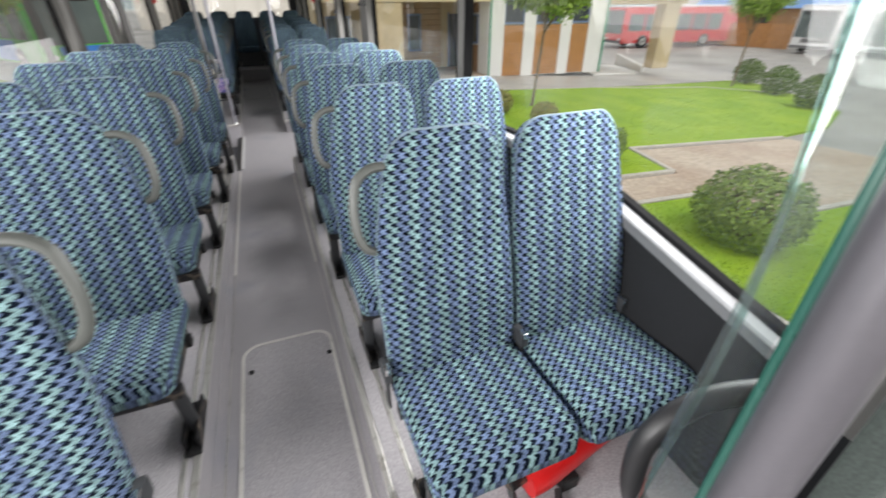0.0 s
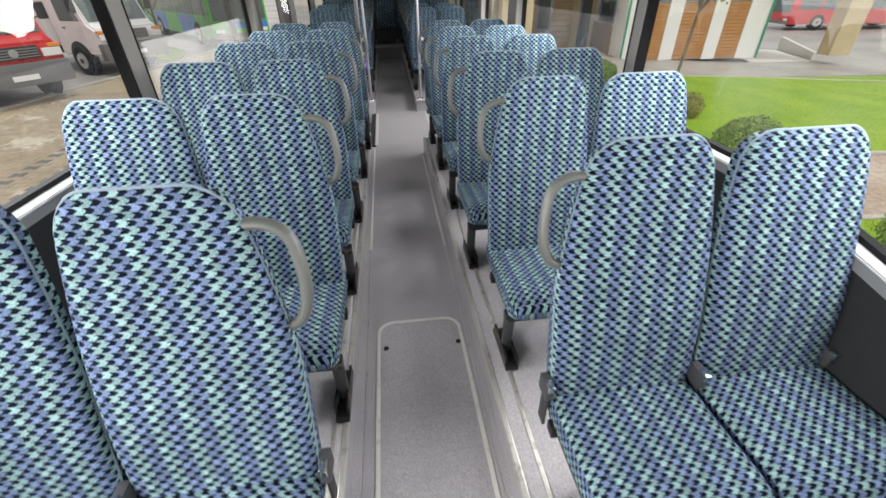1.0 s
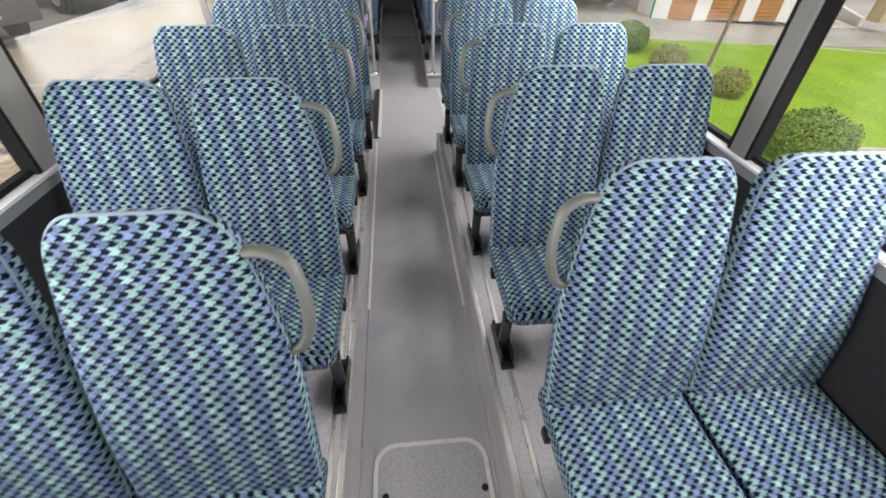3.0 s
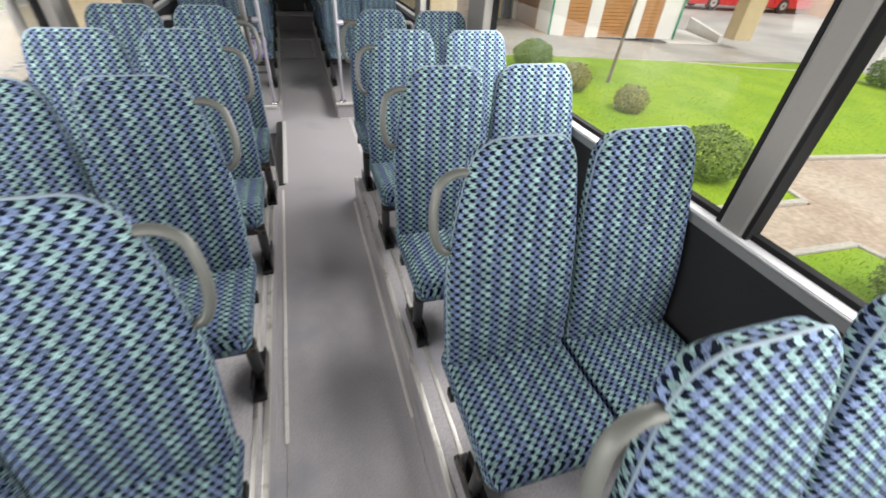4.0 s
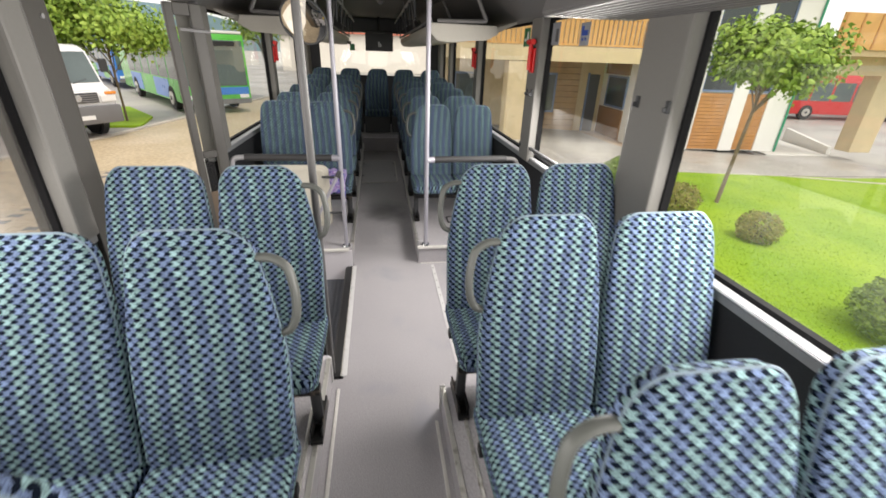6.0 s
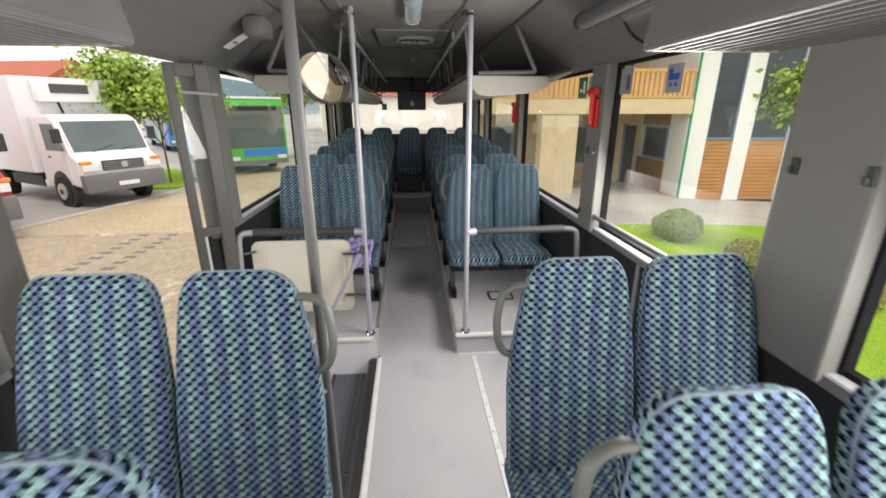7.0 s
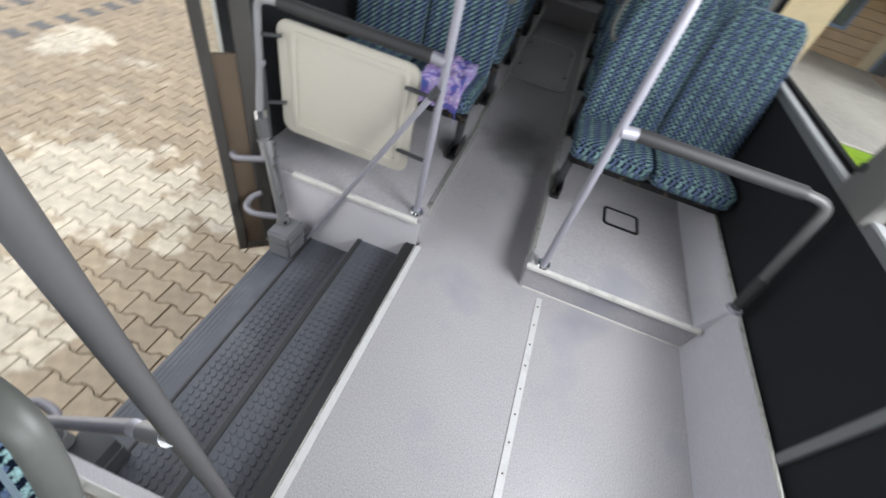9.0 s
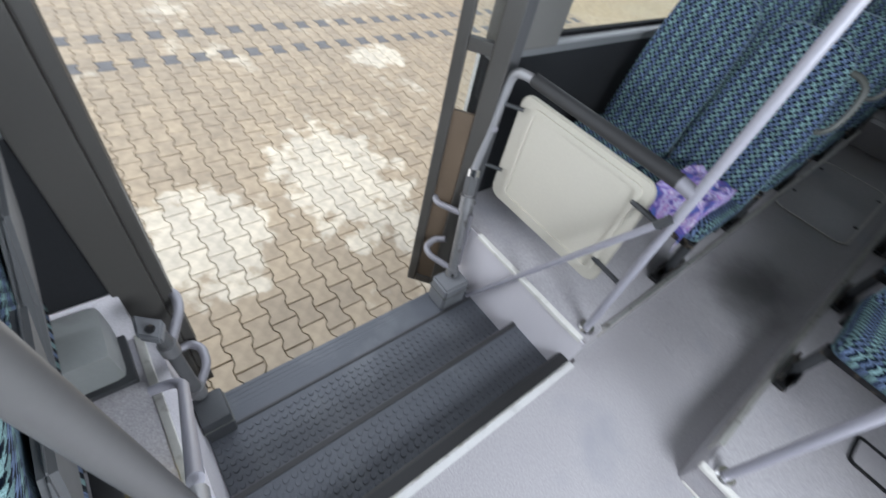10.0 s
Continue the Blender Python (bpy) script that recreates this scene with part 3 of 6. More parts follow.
# ceiling and coves
b = prism([(-0.72, 2.235), (0.72, 2.235), (0.72, 2.40), (-0.72, 2.40)], 1, Y_FRONT, Y_REAR)
setting("ceiling", b, CEILING, "plain pale grey coach ceiling", "ceiling")
for s, nm in ((1, "offside"), (-1, "nearside")):
    b = prism([(s * 0.735, 2.222), (s * 1.03, 2.05), (s * 1.16, 1.955), (s * 1.205, 1.935), (s * 1.23, 2.30), (s * 0.735, 2.40)], 1, Y_FRONT, Y_REAR)
    setting(f"cove_{nm}", b, COVE, "grey sloping cove between ceiling and windows", "ceiling")
    b = box(min(s * 0.72, s * 0.735), max(s * 0.72, s * 0.735), Y_FRONT, Y_REAR, 2.245, 2.39)
    setting(f"ceiling_gap_{nm}", b, BLACK, "black joint between ceiling and cove", "ceiling")
    b = prism([(s * 0.33, 2.234), (s * 0.42, 2.234), (s * 0.41, 2.222), (s * 0.34, 2.222)], 1, Y_FRONT, 1.2)
    setting(f"ceiling_rib_{nm}", b, COVE, "grey raised rail along the ceiling", "ceiling")
b = box(-1.27, 1.27, Y_FRONT, Y_REAR, 2.42, 2.47)
setting("roof", b, WHITE, "white roof of the coach", "roof")

# both ends of the coach
b = box(-1.27, 1.27, Y_REAR, Y_REAR + 0.06, -0.5, 1.28)
box(-1.27, 1.27, Y_REAR, Y_REAR + 0.06, 2.06, 2.42, bm=b)
box(-1.27, -1.02, Y_REAR, Y_REAR + 0.06, 1.28, 2.06, bm=b)
box(1.02, 1.27, Y_REAR, Y_REAR + 0.06, 1.28, 2.06, bm=b)
setting("wall_rear", b, DARK_GREY, "dark rear wall around the back window", "wall")
b = box(-1.27, 1.27, Y_FRONT - 0.06, Y_FRONT, -0.5, 0.6)
box(-1.27, 1.27, Y_FRONT - 0.06, Y_FRONT, 2.0, 2.42, bm=b)
setting("wall_front", b, DARK_GREY, "dark front wall below the windscreen", "wall")
for nm, y, x, z0, z1 in (("window_rear", Y_REAR + 0.03, 1.02, 1.28, 2.06), ("windscreen", Y_FRONT - 0.03, 1.2, 0.6, 2.0)):
    w = thing(nm, "wide end window of the coach", "window", kind="structure")
    bm = bmesh.new()
    bm.faces.new([bm.verts.new(p) for p in ((-x, y, z0), (x, y, z0), (x, y, z1), (-x, y, z1))])
    part("pane", bm, GLASS, w).visible_shadow = False
b = box(-1.2, 1.2, 5.2, 5.44, 2.0, 2.23, 0.02)
setting("ceiling_rear_box", b, DARK_GREY, "dark box across the ceiling at the back", "ceiling")


# ---- seats ----
N_RING = 28
SEAT_Z = 0.385
BACK_Y, BACK_Z, BACK_TALL = 0.370, 0.345, 0.730


def ring(cx, hw, cy, ht, power=5.0, start=-90):
    """A rounded slab section: points round (cx, cy), starting at the middle of the side that faces forward."""
    out = []
    for k in range(N_RING):
        a = radians(start) + 2 * math.pi * k / N_RING
        c, s = math.cos(a), math.sin(a)
        out.append((cx + hw * math.copysign(abs(c) ** (2 / power), c), cy + ht * math.copysign(abs(s) ** (2 / power), s)))
    return out


def perimeter(pts):
    acc = [0.0]
    for a, b in zip(pts, pts[1:] + pts[:1]):
        acc.append(acc[-1] + math.dist(a, b))
    return acc


def backrest_mesh(taper=0.088):
    """A tall upholstered back, tapered more at one shoulder, leaning backwards; its foot is at the origin, x from 0 to 0.44."""
    rings, uvs = [], []
    tall = BACK_TALL
    steps = [0.0, 0.02, 0.06, 0.14, 0.24, 0.34, 0.44, 0.54, 0.63, 0.71, 0.79, 0.86, 0.91, 0.945, 0.97, 0.987, 0.996, 1.0]
    for t in steps:
        s = t * tall
        lo, hi = 0.004, 0.427
        lo += taper * max(0.0, (t - 0.47) / 0.53) ** 1.25
        hi -= 0.022 * max(0.0, (t - 0.54) / 0.46) ** 1.5
        r = 0.085
        d = tall - s
        if d < r:
            cut = r - math.sqrt(max(r * r - (r - d) ** 2, 0))
            lo, hi = lo + cut * 0.95, hi - cut * 0.75
        if t < 0.03:
            lo, hi = lo + 0.012, hi - 0.012
        ht = 0.037 + 0.013 * math.exp(-((t - 0.30) / 0.2) ** 2) - 0.004 * t
        if d < 0.03:
            ht *= 0.45 + 0.55 * math.sqrt(max(1 - (1 - d / 0.03) ** 2, 0))
        lean = radians(15.5)
        cy = 0.012 * math.sin(t * math.pi) * -1 + (0.018 * (t - 0.7) ** 2)
        pts = ring((lo + hi) / 2, (hi - lo) / 2, cy, ht)
        acc = perimeter(pts)
        uvs.append([(a if a < acc[-1] / 2 else a - acc[-1]) for a in acc[:-1]])
        rings.append([(x, y * math.cos(lean) + s * math.sin(lean), s * math.cos(lean) - y * math.sin(lean)) for x, y in pts])
    half = N_RING // 2

    def uv(i, k):
        kk = k % N_RING
        w = uvs[i][kk]
        if k == half and kk == half:
            w = abs(w)
        return (w + 0.3, steps[i] * tall)
    return loft(rings, uv)


def cushion_mesh():
    """A seat cushion with a rounded front edge; front at y 0, x from 0 to 0.44, top at about z 0."""
    rings, uvs, vs = [], [], []
    steps = [0.0, 0.006, 0.02, 0.045, 0.09, 0.16, 0.24, 0.32, 0.40, 0.44]
    for y in steps:
        r = 0.06
        top = 0.0 if y > r else -(r - math.sqrt(max(r * r - (r - y) ** 2, 0)))
        bot = -0.115 if y > 0.03 else -0.115 + (0.03 - y) * 0.9
        top += 0.012 * math.exp(-((y - 0.1) / 0.08) ** 2) - 0.02 * (y / 0.44)
        inset = 0.028 * max(0, 1 - y / 0.05) ** 2
        pts = [(x, z) for x, z in ring(0.2155, 0.2125 - inset, (top + bot) / 2, (top - bot) / 2, 5.5, 90)]
        acc = perimeter(pts)
        uvs.append([(a if a < acc[-1] / 2 else a - acc[-1]) for a in acc[:-1]])
        vs.append(y * 1.05)
        rings.append([(x, y, z) for x, z in pts])
    half = N_RING // 2

    def uv(i, k):
        w = uvs[i][k % N_RING]
        if k == half:
            w = abs(w)
        return (w, vs[i])
    return loft(rings, uv)


def outline_piping(taper=0.088):
    """The bead round the front edge of a backrest."""
    lean, tall = radians(15.5), BACK_TALL
    pts = []
    for side in (0, 1):
        seq = [0.06, 0.2, 0.35, 0.5, 0.65, 0.78, 0.86, 0.9, 0.935, 0.96, 0.98, 0.992, 0.999]
        half = []
        for t in seq:
            s, d = t * tall, tall - t * tall
            lo = 0.004 + taper * max(0.0, (t - 0.47) / 0.53) ** 1.25
            hi = 0.427 - 0.022 * max(0.0, (t - 0.54) / 0.46) ** 1.5
            cut = 0.085 - math.sqrt(max(0.085 ** 2 - (0.085 - d) ** 2, 0)) if d < 0.085 else 0
            x = lo + cut * 0.95 + 0.002 if side == 0 else hi - cut * 0.75 - 0.002
            y = -0.016
            half.append((x, y * math.cos(lean) + s * math.sin(lean), s * math.cos(lean) - y * math.sin(lean) + (0.001 if t > 0.97 else 0)))
        pts += half if side == 0 else half[::-1]
    return tube(pts, 0.0035, 6, radius=0.002)




def double_seat(mirror=1, group="", belts=True):
    """Two seats on one frame, with a foot at the aisle. Origin at the floor under the front edge, x from 0 at the aisle."""
    seat = thing("double_seat", "double coach seat in blue and mint checked cloth", "seat", group)
    flip = Matrix.Diagonal((mirror, 1, 1, 1))

    def add(name, bm, material, label="", smooth=True, parent=seat):
        bmesh.ops.transform(bm, matrix=flip, verts=bm.verts[:])
        if mirror < 0:
            bmesh.ops.reverse_faces(bm, faces=bm.faces[:])
        return part(name, bm, material, parent, label, smooth)
    lift = 0.012 if mirror < 0 else 0.0
    for x, taper in ((0.0, 0.088), (0.438, 0.045)):
        c = cushion_mesh()
        bmesh.ops.transform(c, matrix=Matrix.Translation((x, -0.02, SEAT_Z + lift)) @ Matrix.Rotation(radians(2.5), 4, "X"), verts=c.verts[:])
        add("cushion", c, CLOTH, smooth="all")
        k = backrest_mesh(taper)
        bmesh.ops.transform(k, matrix=Matrix.Translation((x, BACK_Y, BACK_Z + lift)), verts=k.verts[:])
        back = add("backrest", k, CLOTH, smooth="all")
        k = outline_piping(taper)
        bmesh.ops.transform(k, matrix=Matrix.Translation((x, BACK_Y, BACK_Z + lift)), verts=k.verts[:])
        add("piping", k, PIPING, "pale blue edge piping", parent=back)
        lean = math.tan(radians(15.5))
        sh = prism([(BACK_Y + 0.03, BACK_Z + 0.02), (BACK_Y + 0.066, BACK_Z + 0.02), (BACK_Y + 0.060 + 0.3 * lean, BACK_Z + 0.3), (BACK_Y + 0.048 + 0.52 * lean, BACK_Z + 0.52), (BACK_Y + 0.03 + 0.52 * lean, BACK_Z + 0.52)], 0, x + 0.10, x + 0.36, 0.008)
        add("back_shell", sh, SHELL)
    lean = math.sin(radians(15.5))

    def up(s):
        return (BACK_Y + s * lean, BACK_Z + lift + s * math.cos(radians(15.5)))
    pts = []
    for s, dx in ((0.648, 0.085), (0.650, 0.036), (0.622, -0.010), (0.54, -0.028), (0.47, -0.026), (0.43, -0.008), (0.42, 0.02)):
        y, z = up(s)
        pts.append((dx, y - 0.01, z))
    add("grab_handle", tube(pts, 0.016, 12, radius=0.05, flat=0.8), GREY_PLASTIC, "grey plastic grab handle")
    bm = box(0.01, 0.86, 0.06, 0.10, SEAT_Z - 0.165, SEAT_Z - 0.125, 0.004)
    box(0.01, 0.86, 0.32, 0.36, SEAT_Z - 0.165, SEAT_Z - 0.125, 0.004, bm=bm)
    box(0.03, 0.07, 0.06, 0.40, SEAT_Z - 0.165, SEAT_Z - 0.13, 0.004, bm=bm)
    box(0.40, 0.44, 0.06, 0.42, SEAT_Z - 0.165, SEAT_Z - 0.13, 0.004, bm=bm)
    add("seat_frame", bm, BLACK_METAL)
    add("leg", tube([(0.035, 0.11, 0.02), (0.035, 0.09, SEAT_Z - 0.15)], 0.024, 10, flat=0.7), DARK_PLASTIC, "dark steel leg")
    bm = box(0.01, 0.063, 0.0, 0.24, 0.0, 0.022, 0.006)
    box(0.01, 0.02, 0.02, 0.22, 0.015, 0.07, 0.004, bm=bm)
    box(0.053, 0.063, 0.02, 0.22, 0.015, 0.07, 0.004, bm=bm)
    add("foot", bm, BLACK_METAL, "worn black floor bracket")
    add("wall_bracket", box(0.80, 0.89, 0.20, 0.30, SEAT_Z - 0.165, SEAT_Z - 0.125, 0.004), BLACK_METAL)
    if belts:
        for x, dy in ((-0.012, 0.33), (0.432, 0.31), (0.855, 0.33)):
            bk = add("belt_buckle", box(x - 0.013, x + 0.013, dy, dy + 0.06, SEAT_Z + 0.0, SEAT_Z + 0.055, 0.006), DARK_PLASTIC, "black seat belt buckle")
            add("catch", box(x - 0.009, x + 0.009, dy - 0.004, dy + 0.025, SEAT_Z + 0.035, SEAT_Z + 0.060, 0.003), CHROME, "chrome catch", parent=bk)
            add("strap", box(x - 0.004, x + 0.004, dy + 0.01, dy + 0.05, SEAT_Z - 0.12, SEAT_Z + 0.01, 0.002), RUBBER, parent=bk)
    return seat


R_EDGE, L_EDGE = 0.318, -0.285
R_ROWS = [-1.94, -2.632, -3.377, -4.124, -4.866, -5.635]
L_ROWS = [-2.0, -2.712, -3.479, -4.262, -5.02, -5.785]
REAR_ROWS = [0.565, 1.33, 2.10, 2.85, 3.55]


def rear_floor(y):
    return 0.165 + 0.125 * max(0.0, min(1.0, (y - 0.88) / 3.2))


for sign, edge, front in ((1, R_EDGE, R_ROWS), (-1, L_EDGE, L_ROWS)):
    base = double_seat(sign, "front seats", False)
    base.location = (edge + (0.03 if sign < 0 else 0.0), front[0], 0.166)
    belted = double_seat(sign, "front seats")
    belted.location = (edge + (0.028 if sign > 0 else 0.012), front[-1], 0.166)
    for y in front[1:-1]:
        copy_thing(base, pose(edge + (0.02 if sign > 0 else 0.012) * (y < -4.5) + 0.015 * (sign < 0 and y > -3.0), y, 0.166))
    for y in REAR_ROWS:
        c = copy_thing(base, pose(edge + (0.005 if sign > 0 else 0.03), y, rear_floor(y) + 0.003))
        c["group"] = "rear seats"
# the back row
for i in range(5):
    s = thing("back_row_seat", "single seat of the back row in checked moquette", "seat", "back row", at=(-1.195 + 0.478 * i, 4.38, 0.382))
    c = cushion_mesh()
    bmesh.ops.transform(c, matrix=Matrix.Translation((0.02, -0.02, SEAT_Z)), verts=c.verts[:])
    part("cushion", c, CLOTH, s, smooth="all")
    k = backrest_mesh()
    bmesh.ops.transform(k, matrix=Matrix.Translation((0.02, BACK_Y, BACK_Z - 0.02)), verts=k.verts[:])
    part("backrest", k, CLOTH, s, smooth="all")
    part("plinth", box(0.02, 0.46, 0.06, 0.42, 0.0, SEAT_Z - 0.11, 0.01), SHELL, s)


# ---- fittings of the middle door area ----
def flange(x, y, z, r=0.036, axis="Z"):
    return disc((x, y, z), r, 0.012, axis, 20, None, r * 0.85)


pole = thing("grab_pole", "vertical light grey grab pole standing on the raised platform", "pole", "poles by the door")
part("tube", tube([(0.385, 0.0, 0.165), (0.385, 0.0, 2.235)], 0.017, 16), LILAC_TUBE, pole, smooth=True)
part("foot_flange", flange(0.385, 0.0, 0.178), CHROME, pole, "shiny base flange", True)
part("top_cap", flange(0.385, 0.0, 2.2, 0.028), DARK_PLASTIC, pole, "", True)
pole = thing("grab_pole", "vertical light grey grab pole above the stairwell", "pole", "poles by the door")
part("tube", tube([(-0.295, 0.03, 0.165), (-0.295, 0.03, 2.235)], 0.017, 16), LILAC_TUBE, pole, smooth=True)
part("foot_flange", flange(-0.295, 0.03, 0.178), CHROME, pole, "shiny base flange", True)
part("top_cap", flange(-0.295, 0.03, 2.2, 0.028), DARK_PLASTIC, pole, "", True)
pole = thing("grab_pole", "thick dark grey pole from the top step to the ceiling", "pole", "poles by the door")
part("tube", tube([(-0.299, -1.358, -0.118), (-0.290, -1.374, 2.235)], 0.018, 18), POLE_GREY, pole, smooth=True)
part("foot_flange", flange(-0.299, -1.358, -0.112, 0.036), DARK_PLASTIC, pole, "", True)

rail = thing("guard_rail", "guard rail with a padded black grip in front of the seats", "rail", "guard rails")
part("clamp", tube([(0.385, 0.0, 0.915), (0.455, 0.02, 0.915)], 0.024, 14), LILAC_TUBE, rail, smooth=True)
part("grip", tube([(0.45, 0.02, 0.915), (1.04, 0.0, 0.925)], 0.026, 16), RUBBER, rail, "black padded grip", True)
part("tube", tube([(1.03, 0.0, 0.925), (1.125, -0.02, 0.925), (1.15, -0.08, 0.40)], 0.019, 14, 0.07), POLE_GREY, rail, smooth=True)
part("sleeve", tube([(1.142, -0.062, 0.58), (1.149, -0.077, 0.43)], 0.024, 14), RUBBER, rail, "", True)
part("end_ring", flange(1.15, -0.08, 0.405, 0.034), LILAC_TUBE, rail, "", True)

rail = thing("guard_rail", "guard rail carrying a cream panel above the stairwell", "rail", "guard rails")
part("clamp", tube([(-0.295, 0.03, 0.925), (-0.365, 0.045, 0.925)], 0.024, 14), LILAC_TUBE, rail, smooth=True)
part("grip", tube([(-0.36, 0.045, 0.925), (-1.0, 0.03, 0.935)], 0.026, 16), RUBBER, rail, "black padded grip", True)
part("tube", tube([(-0.99, 0.03, 0.935), (-1.09, 0.01, 0.935), (-1.108, -0.028, 0.455)], 0.019, 14, 0.07), STEEL, rail, smooth=True)
for z in (0.50, 0.80):
    part("stub", tube([(-1.075, 0.0, z), (-1.01, 0.045, z)], 0.009, 8), DARK_PLASTIC, rail)
    part("stub", tube([(-0.45, 0.05, z - 0.03), (-0.295, 0.035, z - 0.03)], 0.010, 8), DARK_PLASTIC, rail)
part("pin", tube([(-1.115, -0.005, 0.68), (-1.075, -0.005, 0.68)], 0.014, 10), LILAC_TUBE, rail)

panel = thing("modesty_panel", "cream plastic panel with a raised border on the guard rail", "panel")
part("board", prism(round_rect(-1.045, -0.395, 0.345, 0.865, 0.055, 6), 1, 0.055, 0.075, 0.005), CREAM, panel, smooth=True)
bm = bmesh.new()
inn, out = round_rect(-0.955, -0.455, 0.405, 0.815, 0.02, 4), round_rect(-0.975, -0.435, 0.385, 0.835, 0.03, 4)
o, i = [bm.verts.new((p[0], 0.055, p[1])) for p in out], [bm.verts.new((p[0], 0.055, p[1])) for p in inn]
fs = [bm.faces.new((o[j], o[(j + 1) % len(o)], i[(j + 1) % len(o)], i[j])) for j in range(len(o))]
ex = bmesh.ops.extrude_face_region(bm, geom=fs)
bmesh.ops.translate(bm, vec=(0, -0.008, 0), verts=[v for v in ex["geom"] if isinstance(v, bmesh.types.BMVert)])
part("moulding", bm, CREAM, panel)

bar = thing("diagonal_handrail", "slanting light grey handrail beside the steps", "rail")
part("tube", tube([(-0.32, 0.0, 0.80), (-0.87, -0.06, -0.235)], 0.0135, 12), LILAC_TUBE, bar, smooth=True)
part("socket", tube([(-0.305, 0.005, 0.83), (-0.328, 0.0, 0.785)], 0.0165, 12), DARK_PLASTIC, bar, "black end sleeve", True)

bar = thing("window_rail", "dark tube rail across the side window", "rail")
part("tube", tube([(1.22, 0.12, 1.03), (1.20, 0.08, 1.03), (1.20, -1.42, 1.03), (1.22, -1.46, 1.03)], 0.014, 12, 0.03), DARK_GREY, bar, smooth=True)
part("end_cup", disc((1.205, -1.44, 1.03), 0.024, 0.03, "X"), DARK_PLASTIC, bar, "", True)
part("end_cup", disc((1.18, 0.1, 1.03), 0.018, 0.012, "X"), DARK_PLASTIC, bar, "", True)
bar = thing("wall_brace", "grey flat brace on the black wall panel", "brace")
part("strip", box(1.197, 1.211, -0.70, -0.665, 0.37, 0.91, 0.003), SILL_FACE, bar)

hatch = thing("platform_hatch", "small floor flap with a black rubber frame on the platform", "hatch")
bm = bmesh.new()
cx, cy = 0.765, 0.595
out, inn = round_rect(cx - 0.105, cx + 0.105, cy - 0.085, cy + 0.085, 0.025), round_rect(cx - 0.09, cx + 0.09, cy - 0.07, cy + 0.07, 0.018)
o, i = [bm.verts.new((*p, 0.167)) for p in out], [bm.verts.new((*p, 0.167)) for p in inn]
fs = [bm.faces.new((o[j], o[(j + 1) % len(o)], i[(j + 1) % len(o)], i[j])) for j in range(len(o))]
ex = bmesh.ops.extrude_face_region(bm, geom=fs)
bmesh.ops.translate(bm, vec=(0, 0, 0.006), verts=[v for v in ex["geom"] if isinstance(v, bmesh.types.BMVert)])
part("frame", bm, BLACK, hatch, "black rubber frame")
part("lid", prism(inn, 2, 0.1665, 0.169), LINO, hatch)

# ---- door leaves standing open at both ends of the doorway ----
LOOP = LOOP_GREY
DULL_STEEL = surface("dull_steel", (0.23, 0.23, 0.235), 0.4, metal=0.6, var=0.2, vscale=12, wear=(0.10, 0.095, 0.09), wscale=20)


def door_leaf(outer, inner, label):
    """A narrow framed leaf standing upright between two points of the plan, its free edge outside."""
    d = thing("door_leaf", label, "door", "door leaves", at=(outer[0], outer[1], 0))
    w = math.dist(outer, inner)
    d.rotation_euler = (0, 0, math.atan2(inner[1] - outer[1], inner[0] - outer[0]))
    for a, c in ((0.0, 0.05), (w - 0.075, w)):
        part("stile", box(a, c, -0.02, 0.02, -0.455, 1.93, 0.008), DOOR_DARK, d)
    for z0, z1, nm in ((-0.455, -0.40, "bottom_rail"), (0.96, 1.01, "middle_rail"), (1.86, 1.93, "top_rail")):
        part(nm, box(0.05, w - 0.075, -0.017, 0.017, z0, z1, 0.004), DOOR_DARK, d)
    part("kick_board", box(0.051, w - 0.076, -0.008, 0.008, -0.399, 0.71), BRUSH, d, "brown lower board")
    for z0, z1 in ((0.71, 0.96), (1.01, 1.86)):
        bm = bmesh.new()
        bm.faces.new([bm.verts.new(p) for p in ((0.05, 0, z0), (w - 0.075, 0, z0), (w - 0.075, 0, z1), (0.05, 0, z1))])
        part("pane", bm, GLASS, d).visible_shadow = False
    part("pull_bar", tube([(0.06, -0.05, 1.78), (w + 0.02, -0.05, 1.77)], 0.009, 10), STEEL, d, "thin steel bar", True)
    return d


door_leaf((-1.275, -0.15), (-1.105, -0.012), "open dark framed door leaf beside the platform")
door_leaf((-1.50, -1.33), (-1.205, -1.325), "open dark framed door leaf behind the seats")


